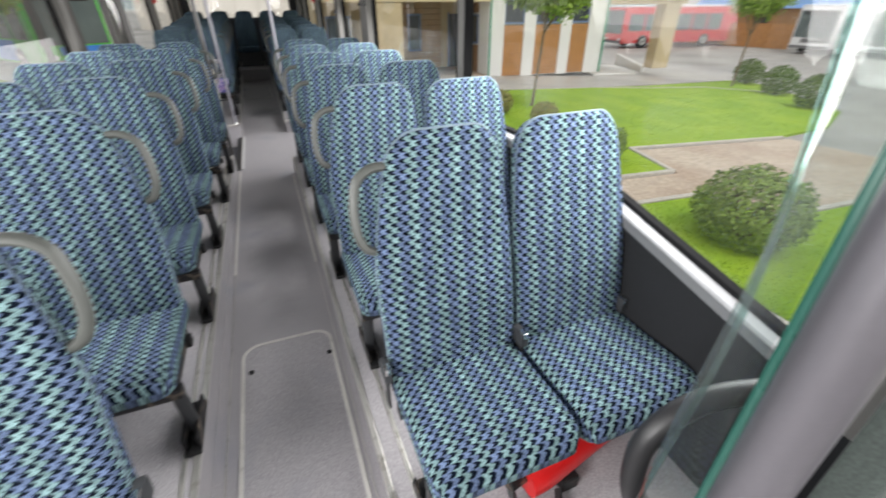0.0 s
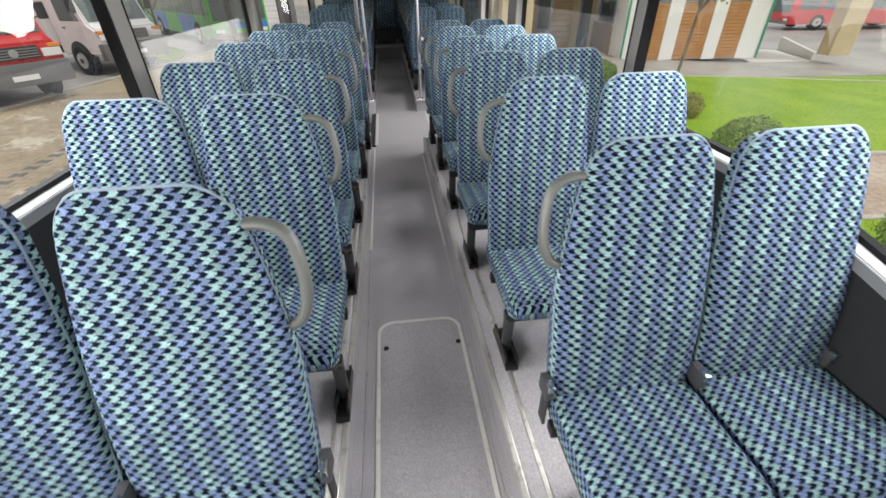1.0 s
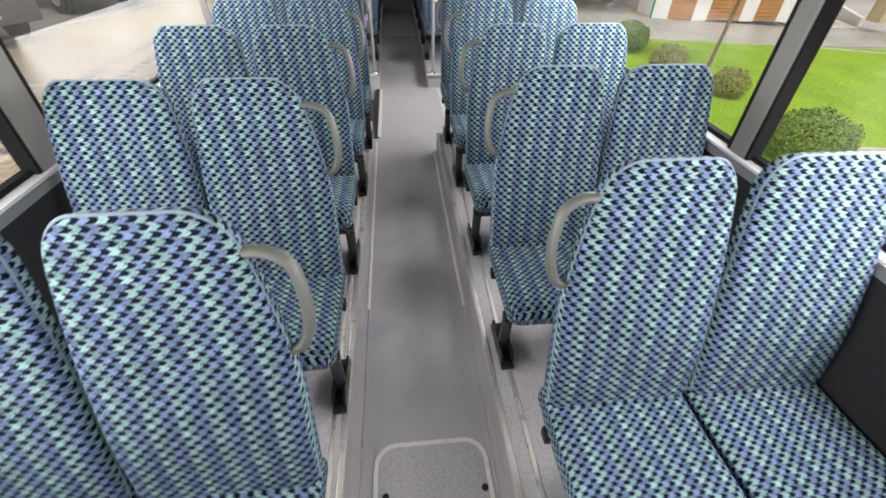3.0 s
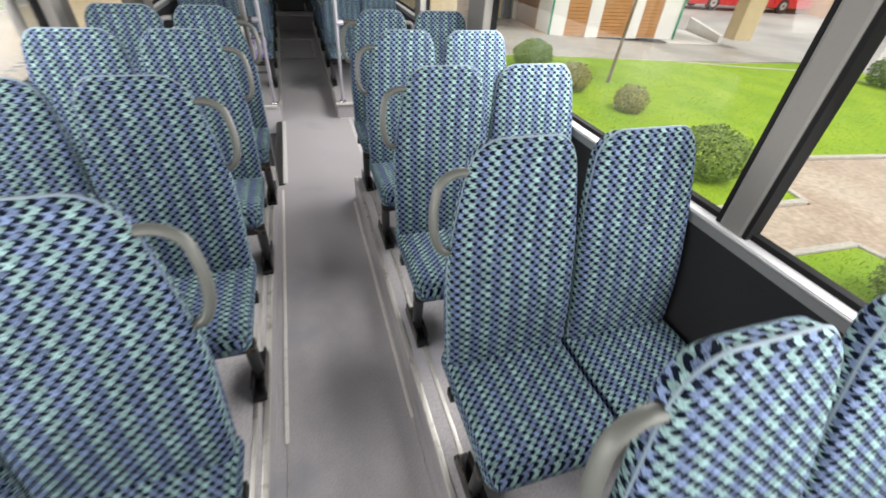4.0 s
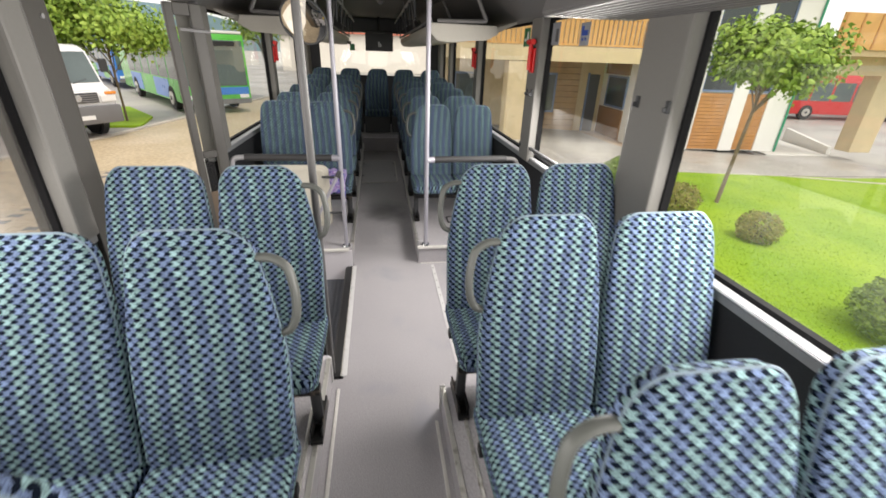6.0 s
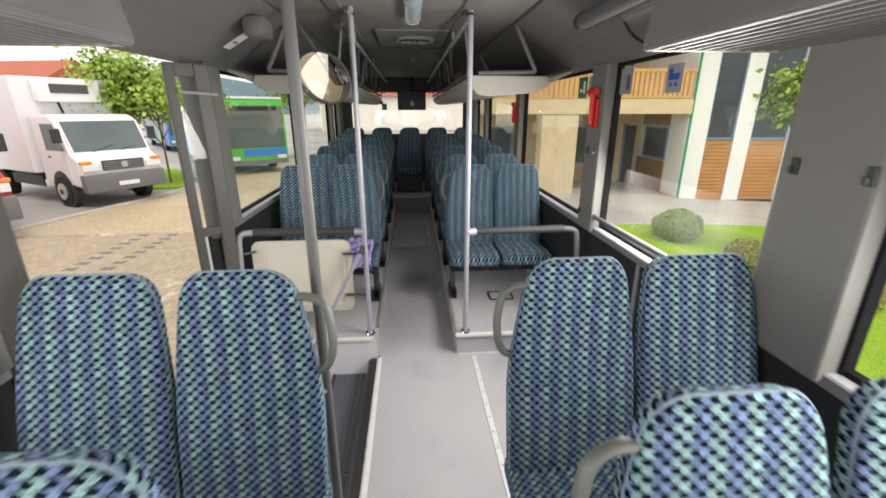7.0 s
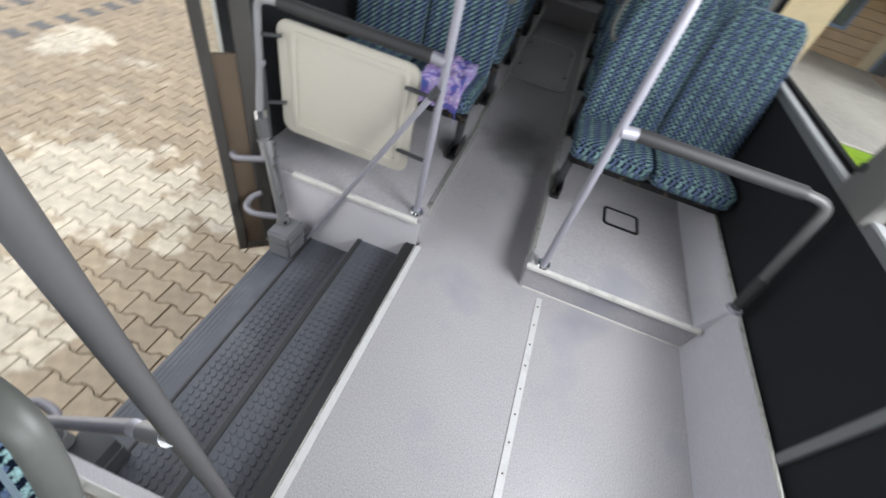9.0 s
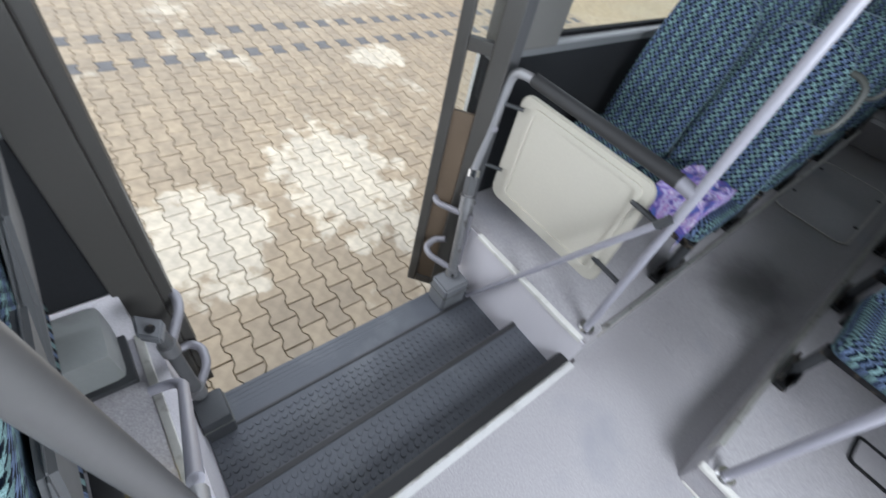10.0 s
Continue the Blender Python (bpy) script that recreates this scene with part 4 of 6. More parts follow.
def door_drive(y, way, label, boot=True):
    """The pivot post of a leaf: a box on the step, a shaft and two loop handles."""
    d = thing("door_pivot", label, "door gear", "door pivots")

    def at(z):
        # the axis of the shaft: nearly upright at the front, leaning with the guard rail at the rear
        if not boot:
            return (-0.965 - 0.10 * (z + 0.09), -1.362 - 0.04 * (z + 0.09), z)
        k = (z + 0.09) / 0.33
        return (-0.962 - 0.088 * k, -0.135 + 0.065 * k, z)
    if boot:
        b = prism([(-1.0, -0.235), (-0.872, -0.235), (-0.872, -0.075), (-1.0, -0.075)], 2, -0.268, -0.10, 0.012)
        part("housing", b, HOUSING_GREY, d, "grey plastic housing", True)
        part("housing_band", box(-1.003, -0.869, -0.238, -0.072, -0.165, -0.158, 0.002), GREY_PLASTIC, d)
        part("shaft", tube([at(-0.11), at(0.42)], 0.024, 16), DULL_STEEL, d, smooth=True)
        part("joint_sleeve", tube([at(0.255), at(0.33)], 0.036, 16), DULL_STEEL, d, "dull steel joint sleeve", True)
        part("joint_block", tube([at(0.34), at(0.43)], 0.033, 6), DARK_GREY, d, "dark joint block")
        part("joint_pin", tube([(at(0.315)[0] - 0.045, at(0.315)[1] - 0.01, 0.315), (at(0.315)[0] + 0.045, at(0.315)[1] + 0.01, 0.315)], 0.008, 8), CHROME, d)
        part("collar", tube([at(0.425), at(0.46)], 0.031, 16), CHROME, d, "bright clamp ring", True)
        part("collar", tube([at(-0.10), at(-0.06)], 0.034, 16), DULL_STEEL, d, smooth=True)
        for side in (-1, 1):
            part("bolt", disc((at(-0.08)[0] + side * 0.03, at(-0.08)[1] - 0.02, -0.075), 0.009, 0.012, seg=6), BLACK_METAL, d)
        part("stay", tube([(-1.0, -0.055, -0.10), (-1.03, -0.045, 0.24)], 0.013, 10), LOOP, d, "thin pale stay", True)
        loops = (((at(0.235)), (-1.19, -0.135, 0.222), (-1.238, -0.115, 0.228), (-1.238, -0.055, 0.26), (-1.18, -0.03, 0.285)),
                 ((at(-0.07)), (-1.10, -0.19, -0.058), (-1.155, -0.175, -0.052), (-1.165, -0.11, -0.03), (-1.12, -0.075, -0.01)))
    else:
        part("housing", box(-0.962, -0.836, -1.398, -1.293, -0.268, -0.095, 0.014), DARK_PLASTIC, d, "dark plastic housing", True)
        part("housing_band", box(-0.965, -0.833, -1.401, -1.290, -0.165, -0.158, 0.002), GREY_PLASTIC, d)
        part("shaft", tube([at(-0.10), at(0.35)], 0.021, 14), DARK_GREY, d, smooth=True)
        part("link_plate", prism([(-1.07, -1.425), (-1.005, -1.35), (-0.937, -1.375), (-0.985, -1.428)], 2, 0.335, 0.37, 0.008), HOUSING_GREY, d, "flat grey link plate", True)
        part("link_bolt", disc((-0.985, -1.39, 0.374), 0.014, 0.012, seg=6), BLACK_METAL, d)
        for z in (0.20, -0.09):
            part("collar", tube([at(z), at(z + 0.05)], 0.029, 14), DULL_STEEL, d, smooth=True)
        loops = ((at(0.22), (-1.14, -1.305, 0.22), (-1.215, -1.303, 0.22), (-1.245, -1.345, 0.222), (-1.235, -1.385, 0.225)),
                 (at(-0.07), (-1.06, -1.30, -0.07), (-1.14, -1.297, -0.07), (-1.178, -1.33, -0.068), (-1.17, -1.375, -0.065)))
    for lp in loops:
        part("loop_handle", tube(list(lp), 0.017, 12, 0.04), LOOP, d, "light grey loop handle", True)
    return d


door_drive(-0.045, -1, "rear door pivot post with two loop handles")
door_drive(-1.38, 1, "front door pivot post with two loop handles", False)
post = thing("door_inner_post", "dark upright post framing the doorway", "post")
part("upright", box(-1.19, -1.135, 0.025, 0.085, -0.4, 1.95, 0.008), DARK_GREY, post)
rail = thing("door_handrail", "slanting light grey handrail at the front of the steps", "rail")
part("tube", tube([(-0.40, -1.37, 0.68), (-0.84, -1.372, 0.25), (-0.88, -1.40, 0.215), (-0.89, -1.46, 0.205)], 0.016, 12, 0.04), LILAC_TUBE, rail, smooth=True)
part("clamp", tube([(-0.30, -1.372, 0.755), (-0.37, -1.371, 0.70)], 0.019, 12), STEEL, rail, "grey clamp", True)
b = box(-1.19, -0.98, -1.68, -1.50, 0.166, 0.33, 0.03)
mb = thing("door_motor_box", "grey rounded plastic cover on the platform by the door", "cover")
part("cover", b, surface("cover_grey", (0.26, 0.27, 0.265), 0.5, var=0.12, wear=(0.2, 0.2, 0.2), wscale=8), mb, smooth=True)
part("base", box(-1.195, -0.96, -1.70, -1.48, 0.166, 0.19, 0.004), DARK_PLASTIC, mb)
b = box(-1.195, -0.33, -1.462, -1.436, 0.155, 0.172, 0.003)
setting("trim_platform_end", b, ALU, "bright metal strip at the end of the platform", "trim")
kit = thing("yellow_case", "yellow and black plastic case lying on the platform", "case", at=(0.03, -0.02, 0))
part("lid", box(-0.70, -0.53, -1.535, -1.480, 0.168, 0.245, 0.01), YELLOW, kit, "yellow side", True)
for i in range(3):
    part("slot", box(-0.68 + i * 0.05, -0.66 + i * 0.05, -1.525, -1.49, 0.2452, 0.2465), BLACK, kit)
part("body", box(-0.745, -0.54, -1.60, -1.537, 0.168, 0.295, 0.01), BLACK, kit, "", True)
part("clip", box(-0.655, -0.625, -1.4795, -1.472, 0.19, 0.23, 0.003), DARK_PLASTIC, kit)

# red extinguisher under the foremost seat, and the cloth on the rear seat
ext = thing("fire_extinguisher", "red fire extinguisher lying under the foremost seat", "extinguisher", at=(0.05, -0.04, 0))
part("cylinder", tube([(0.62, -5.50, 0.265), (0.66, -5.50, 0.268), (1.02, -5.42, 0.268), (1.06, -5.41, 0.265)], 0.075, 20, 0.02), RED, ext, smooth=True)
part("valve", tube([(0.56, -5.515, 0.265), (0.63, -5.50, 0.265)], 0.028, 12), BLACK_METAL, ext)
part("hose", tube([(0.57, -5.52, 0.24), (0.56, -5.60, 0.20), (0.68, -5.63, 0.19), (0.72, -5.56, 0.20)], 0.012, 10, 0.06), RUBBER, ext, smooth=True)
part("cradle", box(0.74, 0.80, -5.56, -5.40, 0.166, 0.22, 0.004), BLACK_METAL, ext)


def purple_cloth():
    m = surface("purple_print", (0.15, 0.12, 0.34), 0.8, var=0.6, vscale=24, wear=(0.42, 0.42, 0.60), wscale=30)
    nd, lk = m.node_tree.nodes, m.node_tree.links
    tc, swirl, pick = nd.new("ShaderNodeTexCoord"), nd.new("ShaderNodeTexNoise"), nd.new("ShaderNodeValToRGB")
    swirl.inputs["Scale"].default_value, swirl.inputs["Detail"].default_value, swirl.inputs["Distortion"].default_value = 11, 3, 1.6
    lk.new(tc.outputs["Object"], swirl.inputs["Vector"]), lk.new(swirl.outputs[0], pick.inputs[0])
    pick.color_ramp.elements[0].position, pick.color_ramp.elements[0].color = 0.34, (0.06, 0.10, 0.36, 1)
    pick.color_ramp.elements[1].position, pick.color_ramp.elements[1].color = 0.66, (0.55, 0.52, 0.66, 1)
    for pos, c in ((0.43, (0.12, 0.08, 0.32, 1)), (0.49, (0.30, 0.22, 0.52, 1)), (0.53, (0.48, 0.47, 0.64, 1)), (0.57, (0.24, 0.14, 0.42, 1)), (0.61, (0.38, 0.22, 0.46, 1))):
        pick.color_ramp.elements.new(pos).color = c
    lk.new(pick.outputs[0], nd["Principled BSDF"].inputs["Base Color"])
    n = 28
    bm = bmesh.new()
    grid = []
    for j in range(n + 1):
        row = []
        for i in range(n + 1):
            u, v = i / n, j / n
            x = -0.545 + 0.26 * u
            y = 0.53 + 0.36 * v
            z = 0.606 - 0.01 * v
            if v < 0.16:
                z -= (0.16 - v) * 0.9
                y = 0.53 + 0.36 * 0.16 - 0.065 + 0.02 * v
            if u > 0.86:
                z -= (u - 0.86) * 0.75
                x = -0.545 + 0.26 * 0.86 + (u - 0.86) * 0.05
            z += 0.030 * abs(noise.noise((u * 4, v * 4, 1.3))) + 0.016 * noise.noise((u * 9, v * 9, 4.0)) + 0.014
            row.append(bm.verts.new((x, y, z)))
        grid.append(row)
    fs = [bm.faces.new((grid[j][i], grid[j][i + 1], grid[j + 1][i + 1], grid[j + 1][i])) for j in range(n) for i in range(n)]
    ex = bmesh.ops.extrude_face_region(bm, geom=fs)
    bmesh.ops.translate(bm, vec=(0, 0, 0.006), verts=[v for v in ex["geom"] if isinstance(v, bmesh.types.BMVert)])
    c = part("folded_cloth", bm, m, None, smooth="all")
    tagged(c, "crumpled purple patterned cloth lying on a seat", "cloth")


purple_cloth()

# ---- overhead: racks, lamps, mirror, screen ----
for s, nm in ((1, "offside"), (-1, "nearside")):
    r = thing("luggage_rack", "pale grey luggage shelf above the rear seats", "rack", "luggage racks")
    part("shelf", prism([(s * 0.45, 1.905), (s * 0.455, 1.84), (s * 0.50, 1.795), (s * 0.60, 1.785), (s * 0.90, 1.81), (s * 1.0, 1.86), (s * 1.16, 1.93), (s * 1.16, 1.945), (s * 0.98, 1.895)], 1, 0.40, 5.15, 0.006), RACK, r)
    part("end_cap", prism([(s * 0.44, 1.91), (s * 0.445, 1.835), (s * 0.50, 1.785), (s * 0.60, 1.777), (s * 0.905, 1.80), (s * 1.0, 1.85), (s * 0.98, 1.905)], 1, 0.375, 0.399, 0.006), RACK, r)
    part("edge_tube", tube([(s * 0.445, 0.40, 1.925), (s * 0.445, 5.15, 1.925)], 0.014, 10), DARK_GREY, r, smooth=True)
    for y in (0.41, 1.9, 3.4, 4.9):
        f = part("bracket", tube([(s * 0.50, y, 1.925), (s * 0.90, y, 1.935), (s * 0.755, y, 2.215)], 0.016, 10, 0.02), COVE, r)
        part("strut", tube([(s * 0.445, y, 1.925), (s * 0.40, y, 2.225)], 0.010, 8), COVE, f)
    for y in (0.9, 1.5, 2.1, 2.7, 3.3, 3.9, 4.5):
        st = thing("hanging_strap", "dark hanging strap below the ceiling rail", "strap", "straps")
        part("band", tube([(s * 0.355, y, 2.15), (s * 0.365, y, 1.97)], 0.010, 8, flat=0.4), DARK_PLASTIC, st)
        part("loop", tube([(s * 0.365, y - 0.05, 1.955), (s * 0.365, y, 1.97), (s * 0.365, y + 0.05, 1.955)], 0.009, 8), DARK_PLASTIC, st)
    h = thing("ceiling_rail", "grey tube rail running under the ceiling", "rail", "ceiling rails")
    x = 0.385 if s > 0 else -0.295
    part("tube", tube([(x, 0.0, 2.20), (s * 0.355, 0.5, 2.155), (s * 0.355, 5.0, 2.155)], 0.014, 10, 0.1), STEEL, h, smooth=True)
    for y in (0.7, 2.4, 4.2):
        part("hanger", tube([(s * 0.355, y, 2.155), (s * 0.355, y, 2.234)], 0.010, 8), STEEL, h)

for s_ in (1, -1):
    r = thing("slatted_rack", "dark slatted luggage grille with a smooth grey lip", "rack", "luggage racks")
    end = -1.28
    part("lip", prism([(s_ * 0.742, 1.868), (s_ * 0.748, 1.855), (s_ * 0.765, 1.85), (s_ * 0.778, 1.862), (s_ * 0.80, 1.96), (s_ * 0.985, 2.066), (s_ * 0.94, 2.095), (s_ * 0.765, 1.985)], 1, -6.4, end, 0.004), COVE, r, smooth=True)
    part("end_bar", box(min(s_ * 0.772, s_ * 1.188), max(s_ * 0.772, s_ * 1.188), end - 0.02, end, 1.852, 1.875, 0.004), RACK, r)
    part("backing", box(min(s_ * 0.80, s_ * 1.186), max(s_ * 0.80, s_ * 1.186), -6.4, end - 0.021, 1.925, 1.935), BLACK, r)
    for i in range(10):
        x = s_ * (0.795 + i * 0.042)
        part("slat", box(min(x, x + s_ * 0.010), max(x, x + s_ * 0.010), -6.4, end - 0.021, 1.853, 1.868, 0.002), COVE, r)
    for i in range(26):
        part("cross_bar", box(min(s_ * 0.78, s_ * 1.186), max(s_ * 0.78, s_ * 1.186), end - 0.13 - i * 0.19, end - 0.118 - i * 0.19, 1.869, 1.889), COVE, r)
c = thing("rack_cable", "thin black cable hanging from the cove", "cable")
part("cord", tube([(0.955, -0.66, 2.09), (1.035, -0.60, 2.015), (1.06, -0.72, 1.95), (1.0, -1.02, 1.89), (0.93, -1.27, 1.872)], 0.007, 8, 0.08), BLACK, c, smooth=True)
lp = thing("tube_lamp", "dark grey tubular lamp fixed along the sloping cove", "lamp", "lamps")
part("housing", tube([(0.885, -0.41, 2.097), (0.885, -2.3, 2.097)], 0.037, 18), DARK_GREY, lp, smooth=True)
part("end_cap", tube([(0.885, -0.385, 2.097), (0.885, -0.42, 2.097)], 0.041, 18), DARK_PLASTIC, lp, smooth=True)
part("mount", prism([(0.90, 2.13), (0.925, 2.05), (0.985, 2.02), (1.035, 2.044), (0.92, 2.117)], 1, -1.10, -0.72, 0.006), COVE, lp, smooth=True)
lp = thing("ceiling_lamp", "long unlit ceiling lamp with a bluish ribbed cover", "lamp", "lamps")
LAMP = surface("lamp_cover", (0.30, 0.36, 0.43), 0.25, var=0.05, coat=0.4)
part("cover", prism([(0.0, 2.236), (0.012, 2.20), (0.04, 2.188), (0.07, 2.188), (0.098, 2.20), (0.11, 2.236)], 1, -6.8, 0.22, 0.004), LAMP, lp, "bluish plastic cover", True)
part("end_cap", prism([(-0.004, 2.236), (0.01, 2.195), (0.04, 2.182), (0.07, 2.182), (0.1, 2.195), (0.114, 2.236)], 1, 0.221, 0.245, 0.004), STEEL, lp)
v = thing("roof_hatch", "pale roof hatch with a round fan in the ceiling", "hatch")
part("frame", prism(round_rect(-0.21, 0.33, 0.66, 1.50, 0.02, 3), 2, 2.222, 2.234, 0.003), CEILING, v)
bm = box(-0.215, -0.205, 0.66, 1.50, 2.217, 2.2215)
box(0.325, 0.335, 0.66, 1.50, 2.217, 2.2215, bm=bm)
box(-0.205, 0.325, 1.49, 1.50, 2.217, 2.2215, bm=bm)
part("joint", bm, BLACK, v)
part("fan_ring", disc((0.08, 1.03, 2.214), 0.15, 0.016, seg=32, r2=0.165), STEEL, v, "", True)
part("fan_hub", disc((0.08, 1.03, 2.205), 0.125, 0.01, seg=32), BLACK, v, "dark fan opening", True)
for i in range(6):
    a = math.pi * i / 6
    part("fan_vane", tube([(0.08 - 0.12 * math.cos(a), 1.03 - 0.12 * math.sin(a), 2.198), (0.08 + 0.12 * math.cos(a), 1.03 + 0.12 * math.sin(a), 2.198)], 0.004, 6), STEEL, v)
part("latch", box(0.03, 0.13, 1.42, 1.47, 2.205, 2.221, 0.004), DARK_GREY, v)
m = thing("ceiling_sensor", "small grey cone fitting on the ceiling", "fitting")
part("cone", disc((0.08, 2.35, 2.215), 0.02, 0.04, seg=20, r2=0.055), STEEL, m, smooth=True)

MIRROR = bpy.data.materials.new("mirror")
MIRROR.use_nodes = True
p = MIRROR.node_tree.nodes["Principled BSDF"]
p.inputs["Metallic"].default_value, p.inputs["Roughness"].default_value = 1.0, 0.02
p.inputs["Base Color"].default_value = (0.62, 0.60, 0.55, 1)
mi = thing("door_mirror", "round convex mirror watching the middle door", "mirror", at=(-0.455, -0.08, 1.855))
bm = bmesh.new()
vs = [[bm.verts.new((0.15 * math.sin(k / 8 * 1.0) / math.sin(1.0) * math.cos(a), 0.15 * math.sin(k / 8 * 1.0) / math.sin(1.0) * math.sin(a), 0.012 * (math.cos(k / 8) - math.cos(1.0)) / (1 - math.cos(1.0)))) for a in (2 * math.pi * j / 32 for j in range(32))] for k in range(1, 9)]
for a, c in zip(vs, vs[1:]):
    for j in range(32):
        bm.faces.new((a[j], a[(j + 1) % 32], c[(j + 1) % 32], c[j]))
bm.faces.new(vs[0])
part("glass", bm, MIRROR, mi, "convex mirror glass", "all")
ring_pts = [(0.152 * math.cos(2 * math.pi * j / 32), 0.152 * math.sin(2 * math.pi * j / 32), 0.0) for j in range(33)]
part("rim", tube(ring_pts, 0.007, 8, 0.001), DARK_PLASTIC, mi, "black rim", True)
part("back", disc((0, 0, -0.012), 0.148, 0.02, seg=32, r2=0.10), DARK_PLASTIC, mi)
mi.rotation_euler = Vector((-0.20, -0.85, -0.49)).to_track_quat("Z", "Y").to_euler()
ar = thing("mirror_arm", "grey bracket holding the round mirror", "bracket")
part("tube", tube([(-0.455, -0.05, 1.87), (-0.51, 0.04, 2.02), (-0.66, 0.08, 2.24)], 0.012, 10, 0.05), DARK_GREY, ar, smooth=True)
part("cover", box(-0.86, -0.74, -0.10, 0.10, 2.06, 2.17, 0.04), COVE, ar, smooth=True)

tv = thing("screen", "black monitor hanging in front of the back window", "monitor")
part("case", box(-0.17, 0.31, 4.90, 4.95, 1.70, 2.02, 0.01), BLACK, tv)
part("bar", box(-0.03, 0.17, 4.894, 4.899, 1.98, 1.99), DARK_GREY, tv)
part("mark", box(0.055, 0.075, 4.894, 4.899, 1.77, 1.85), STEEL, tv)
part("mark", box(0.085, 0.105, 4.894, 4.899, 1.77, 1.82), STEEL, tv)
part("arm", tube([(0.07, 4.93, 2.0), (0.07, 4.93, 2.235)], 0.02, 10), BLACK, tv)


def hammer(x, y, z, s):
    h = thing("emergency_hammer", "red emergency hammer in a red holder on a pillar", "hammer", "hammers")
    part("holder", box(min(x, x - s * 0.02), max(x, x - s * 0.02), y - 0.035, y + 0.03, z - 0.12, z + 0.05, 0.008), RED, h)
    part("handle", tube([(x - s * 0.035, y - 0.005, z - 0.10), (x - s * 0.035, y - 0.005, z + 0.08)], 0.017, 10), RED, h, smooth=True)
    part("head", tube([(x - s * 0.035, y - 0.05, z + 0.09), (x - s * 0.035, y + 0.05, z + 0.09)], 0.02, 10), RED, h, smooth=True)
    part("clip", box(min(x, x - s * 0.03), max(x, x - s * 0.03), y - 0.01, y + 0.045, z + 0.03, z + 0.06, 0.004), BLACK, h)
    return h


hammer(1.18, -0.01, 1.70, 1)
hammer(1.18, 2.01, 1.66, 1)
hammer(-1.18, 2.32, 1.66, -1)
for y, z in ((0.055, 1.44), (-0.055, 1.44), (-1.46, 1.52), (-1.68, 1.52)):
    k = thing("coat_hook", "small dark coat hook on a pillar", "hook", "hooks")
    part("plate", box(1.170, 1.181, y - 0.012, y + 0.012, z - 0.025, z + 0.025, 0.003), DARK_PLASTIC, k)
    part("peg", box(1.155, 1.171, y - 0.006, y + 0.006, z - 0.02, z, 0.003), DARK_PLASTIC, k)

SIGN_GREY, SIGN_BLUE, SIGN_GREEN = surface("sticker_grey", (0.25, 0.26, 0.28), 0.5), surface("sticker_blue", (0.02, 0.06, 0.30), 0.5), surface("sticker_green", (0.02, 0.16, 0.06), 0.5)


def sticker(x, y0, y1, z0, z1, material, label, marks=()):
    s = thing("sticker", label, "sign", "stickers")
    t = 0.002 if x > 0 else -0.002
    part("sheet", box(min(x, x - t), max(x, x - t), y0, y1, z0, z1), material, s)
    for my0, my1, mz0, mz1, mm in marks:
        part("mark", box(min(x - t, x - 2.5 * t), max(x - t, x - 2.5 * t), y0 + my0, y0 + my1, z0 + mz0, z0 + mz1), mm, s)


sticker(1.258, -0.706, -0.580, 1.76, 1.886, SIGN_GREY, "grey window sticker with a blue pram sign", ((0.024, 0.104, 0.056, 0.084, SIGN_BLUE), (0.080, 0.104, 0.084, 0.108, SIGN_BLUE), (0.036, 0.052, 0.028, 0.044, SIGN_BLUE), (0.076, 0.092, 0.028, 0.044, SIGN_BLUE)))
sticker(1.258, -0.255, -0.12, 1.77, 1.91, SIGN_GREY, "small grey window sticker with faded marks", ((0.02, 0.06, 0.02, 0.10, DARK_GREY),))
sticker(1.258, 0.36, 0.51, 1.766, 1.905, SIGN_GREEN, "green emergency exit sticker on the window", ((0.03, 0.06, 0.03, 0.11, WHITE), (0.08, 0.12, 0.04, 0.06, WHITE)))
sticker(1.258, 0.22, 0.33, 1.77, 1.90, SIGN_GREY, "small grey window sticker beside the exit sign")
sk = thing("paper_label", "white paper label with a pale stripe on the cove", "sign")
turn = Matrix.Translation((-0.985, 0.165, 2.074)) @ Matrix.Rotation(radians(-30.2), 4, "Y")
bm = box(-0.075, 0.075, -0.05, 0.05, -0.002, 0.0)
bmesh.ops.transform(bm, matrix=turn, verts=bm.verts[:])
part("sheet", bm, WHITE, sk)
bm = box(-0.02, 0.0, -0.03, 0.03, -0.0035, -0.0022)
bmesh.ops.transform(bm, matrix=turn, verts=bm.verts[:])
part("mark", bm, SIGN_GREY, sk)
gs = thing("exit_sign", "small green exit sign hanging below the shelf", "sign")
part("board", box(-0.42, -0.34, 4.6, 4.62, 1.70, 1.80), SIGN_GREEN, gs)
part("hanger", box(-0.46, -0.40, 4.6, 4.62, 1.79, 1.84), DARK_GREY, gs)

# driver's partition at the front
SIGN_SEAL = surface("glass_edge_green", (0.01, 0.06, 0.045), 0.3)
PARTITION = surface("partition_carpet", (0.045, 0.055, 0.05), 0.85, var=0.2, grain=0.5, gscale=220, bump=0.3, bscale=300, spec=0.2)
pt = thing("partition", "grey post with a clear plastic screen behind the driver", "partition")
part("post", tube([(0.570, -6.040, 0.166), (0.570, -6.040, 2.235)], 0.030, 24), POST_GREY, pt, smooth=True)
part("seal", tube([(0.532, -6.018, 0.55), (0.532, -6.018, 2.0)], 0.0045, 8), SIGN_SEAL, pt, "dark green glass edge", True)
part("lower_panel", box(0.65, 1.19, -6.10, -6.06, 0.168, 1.28, 0.01), PARTITION, pt, "dark speckled lower panel")
bm = bmesh.new()
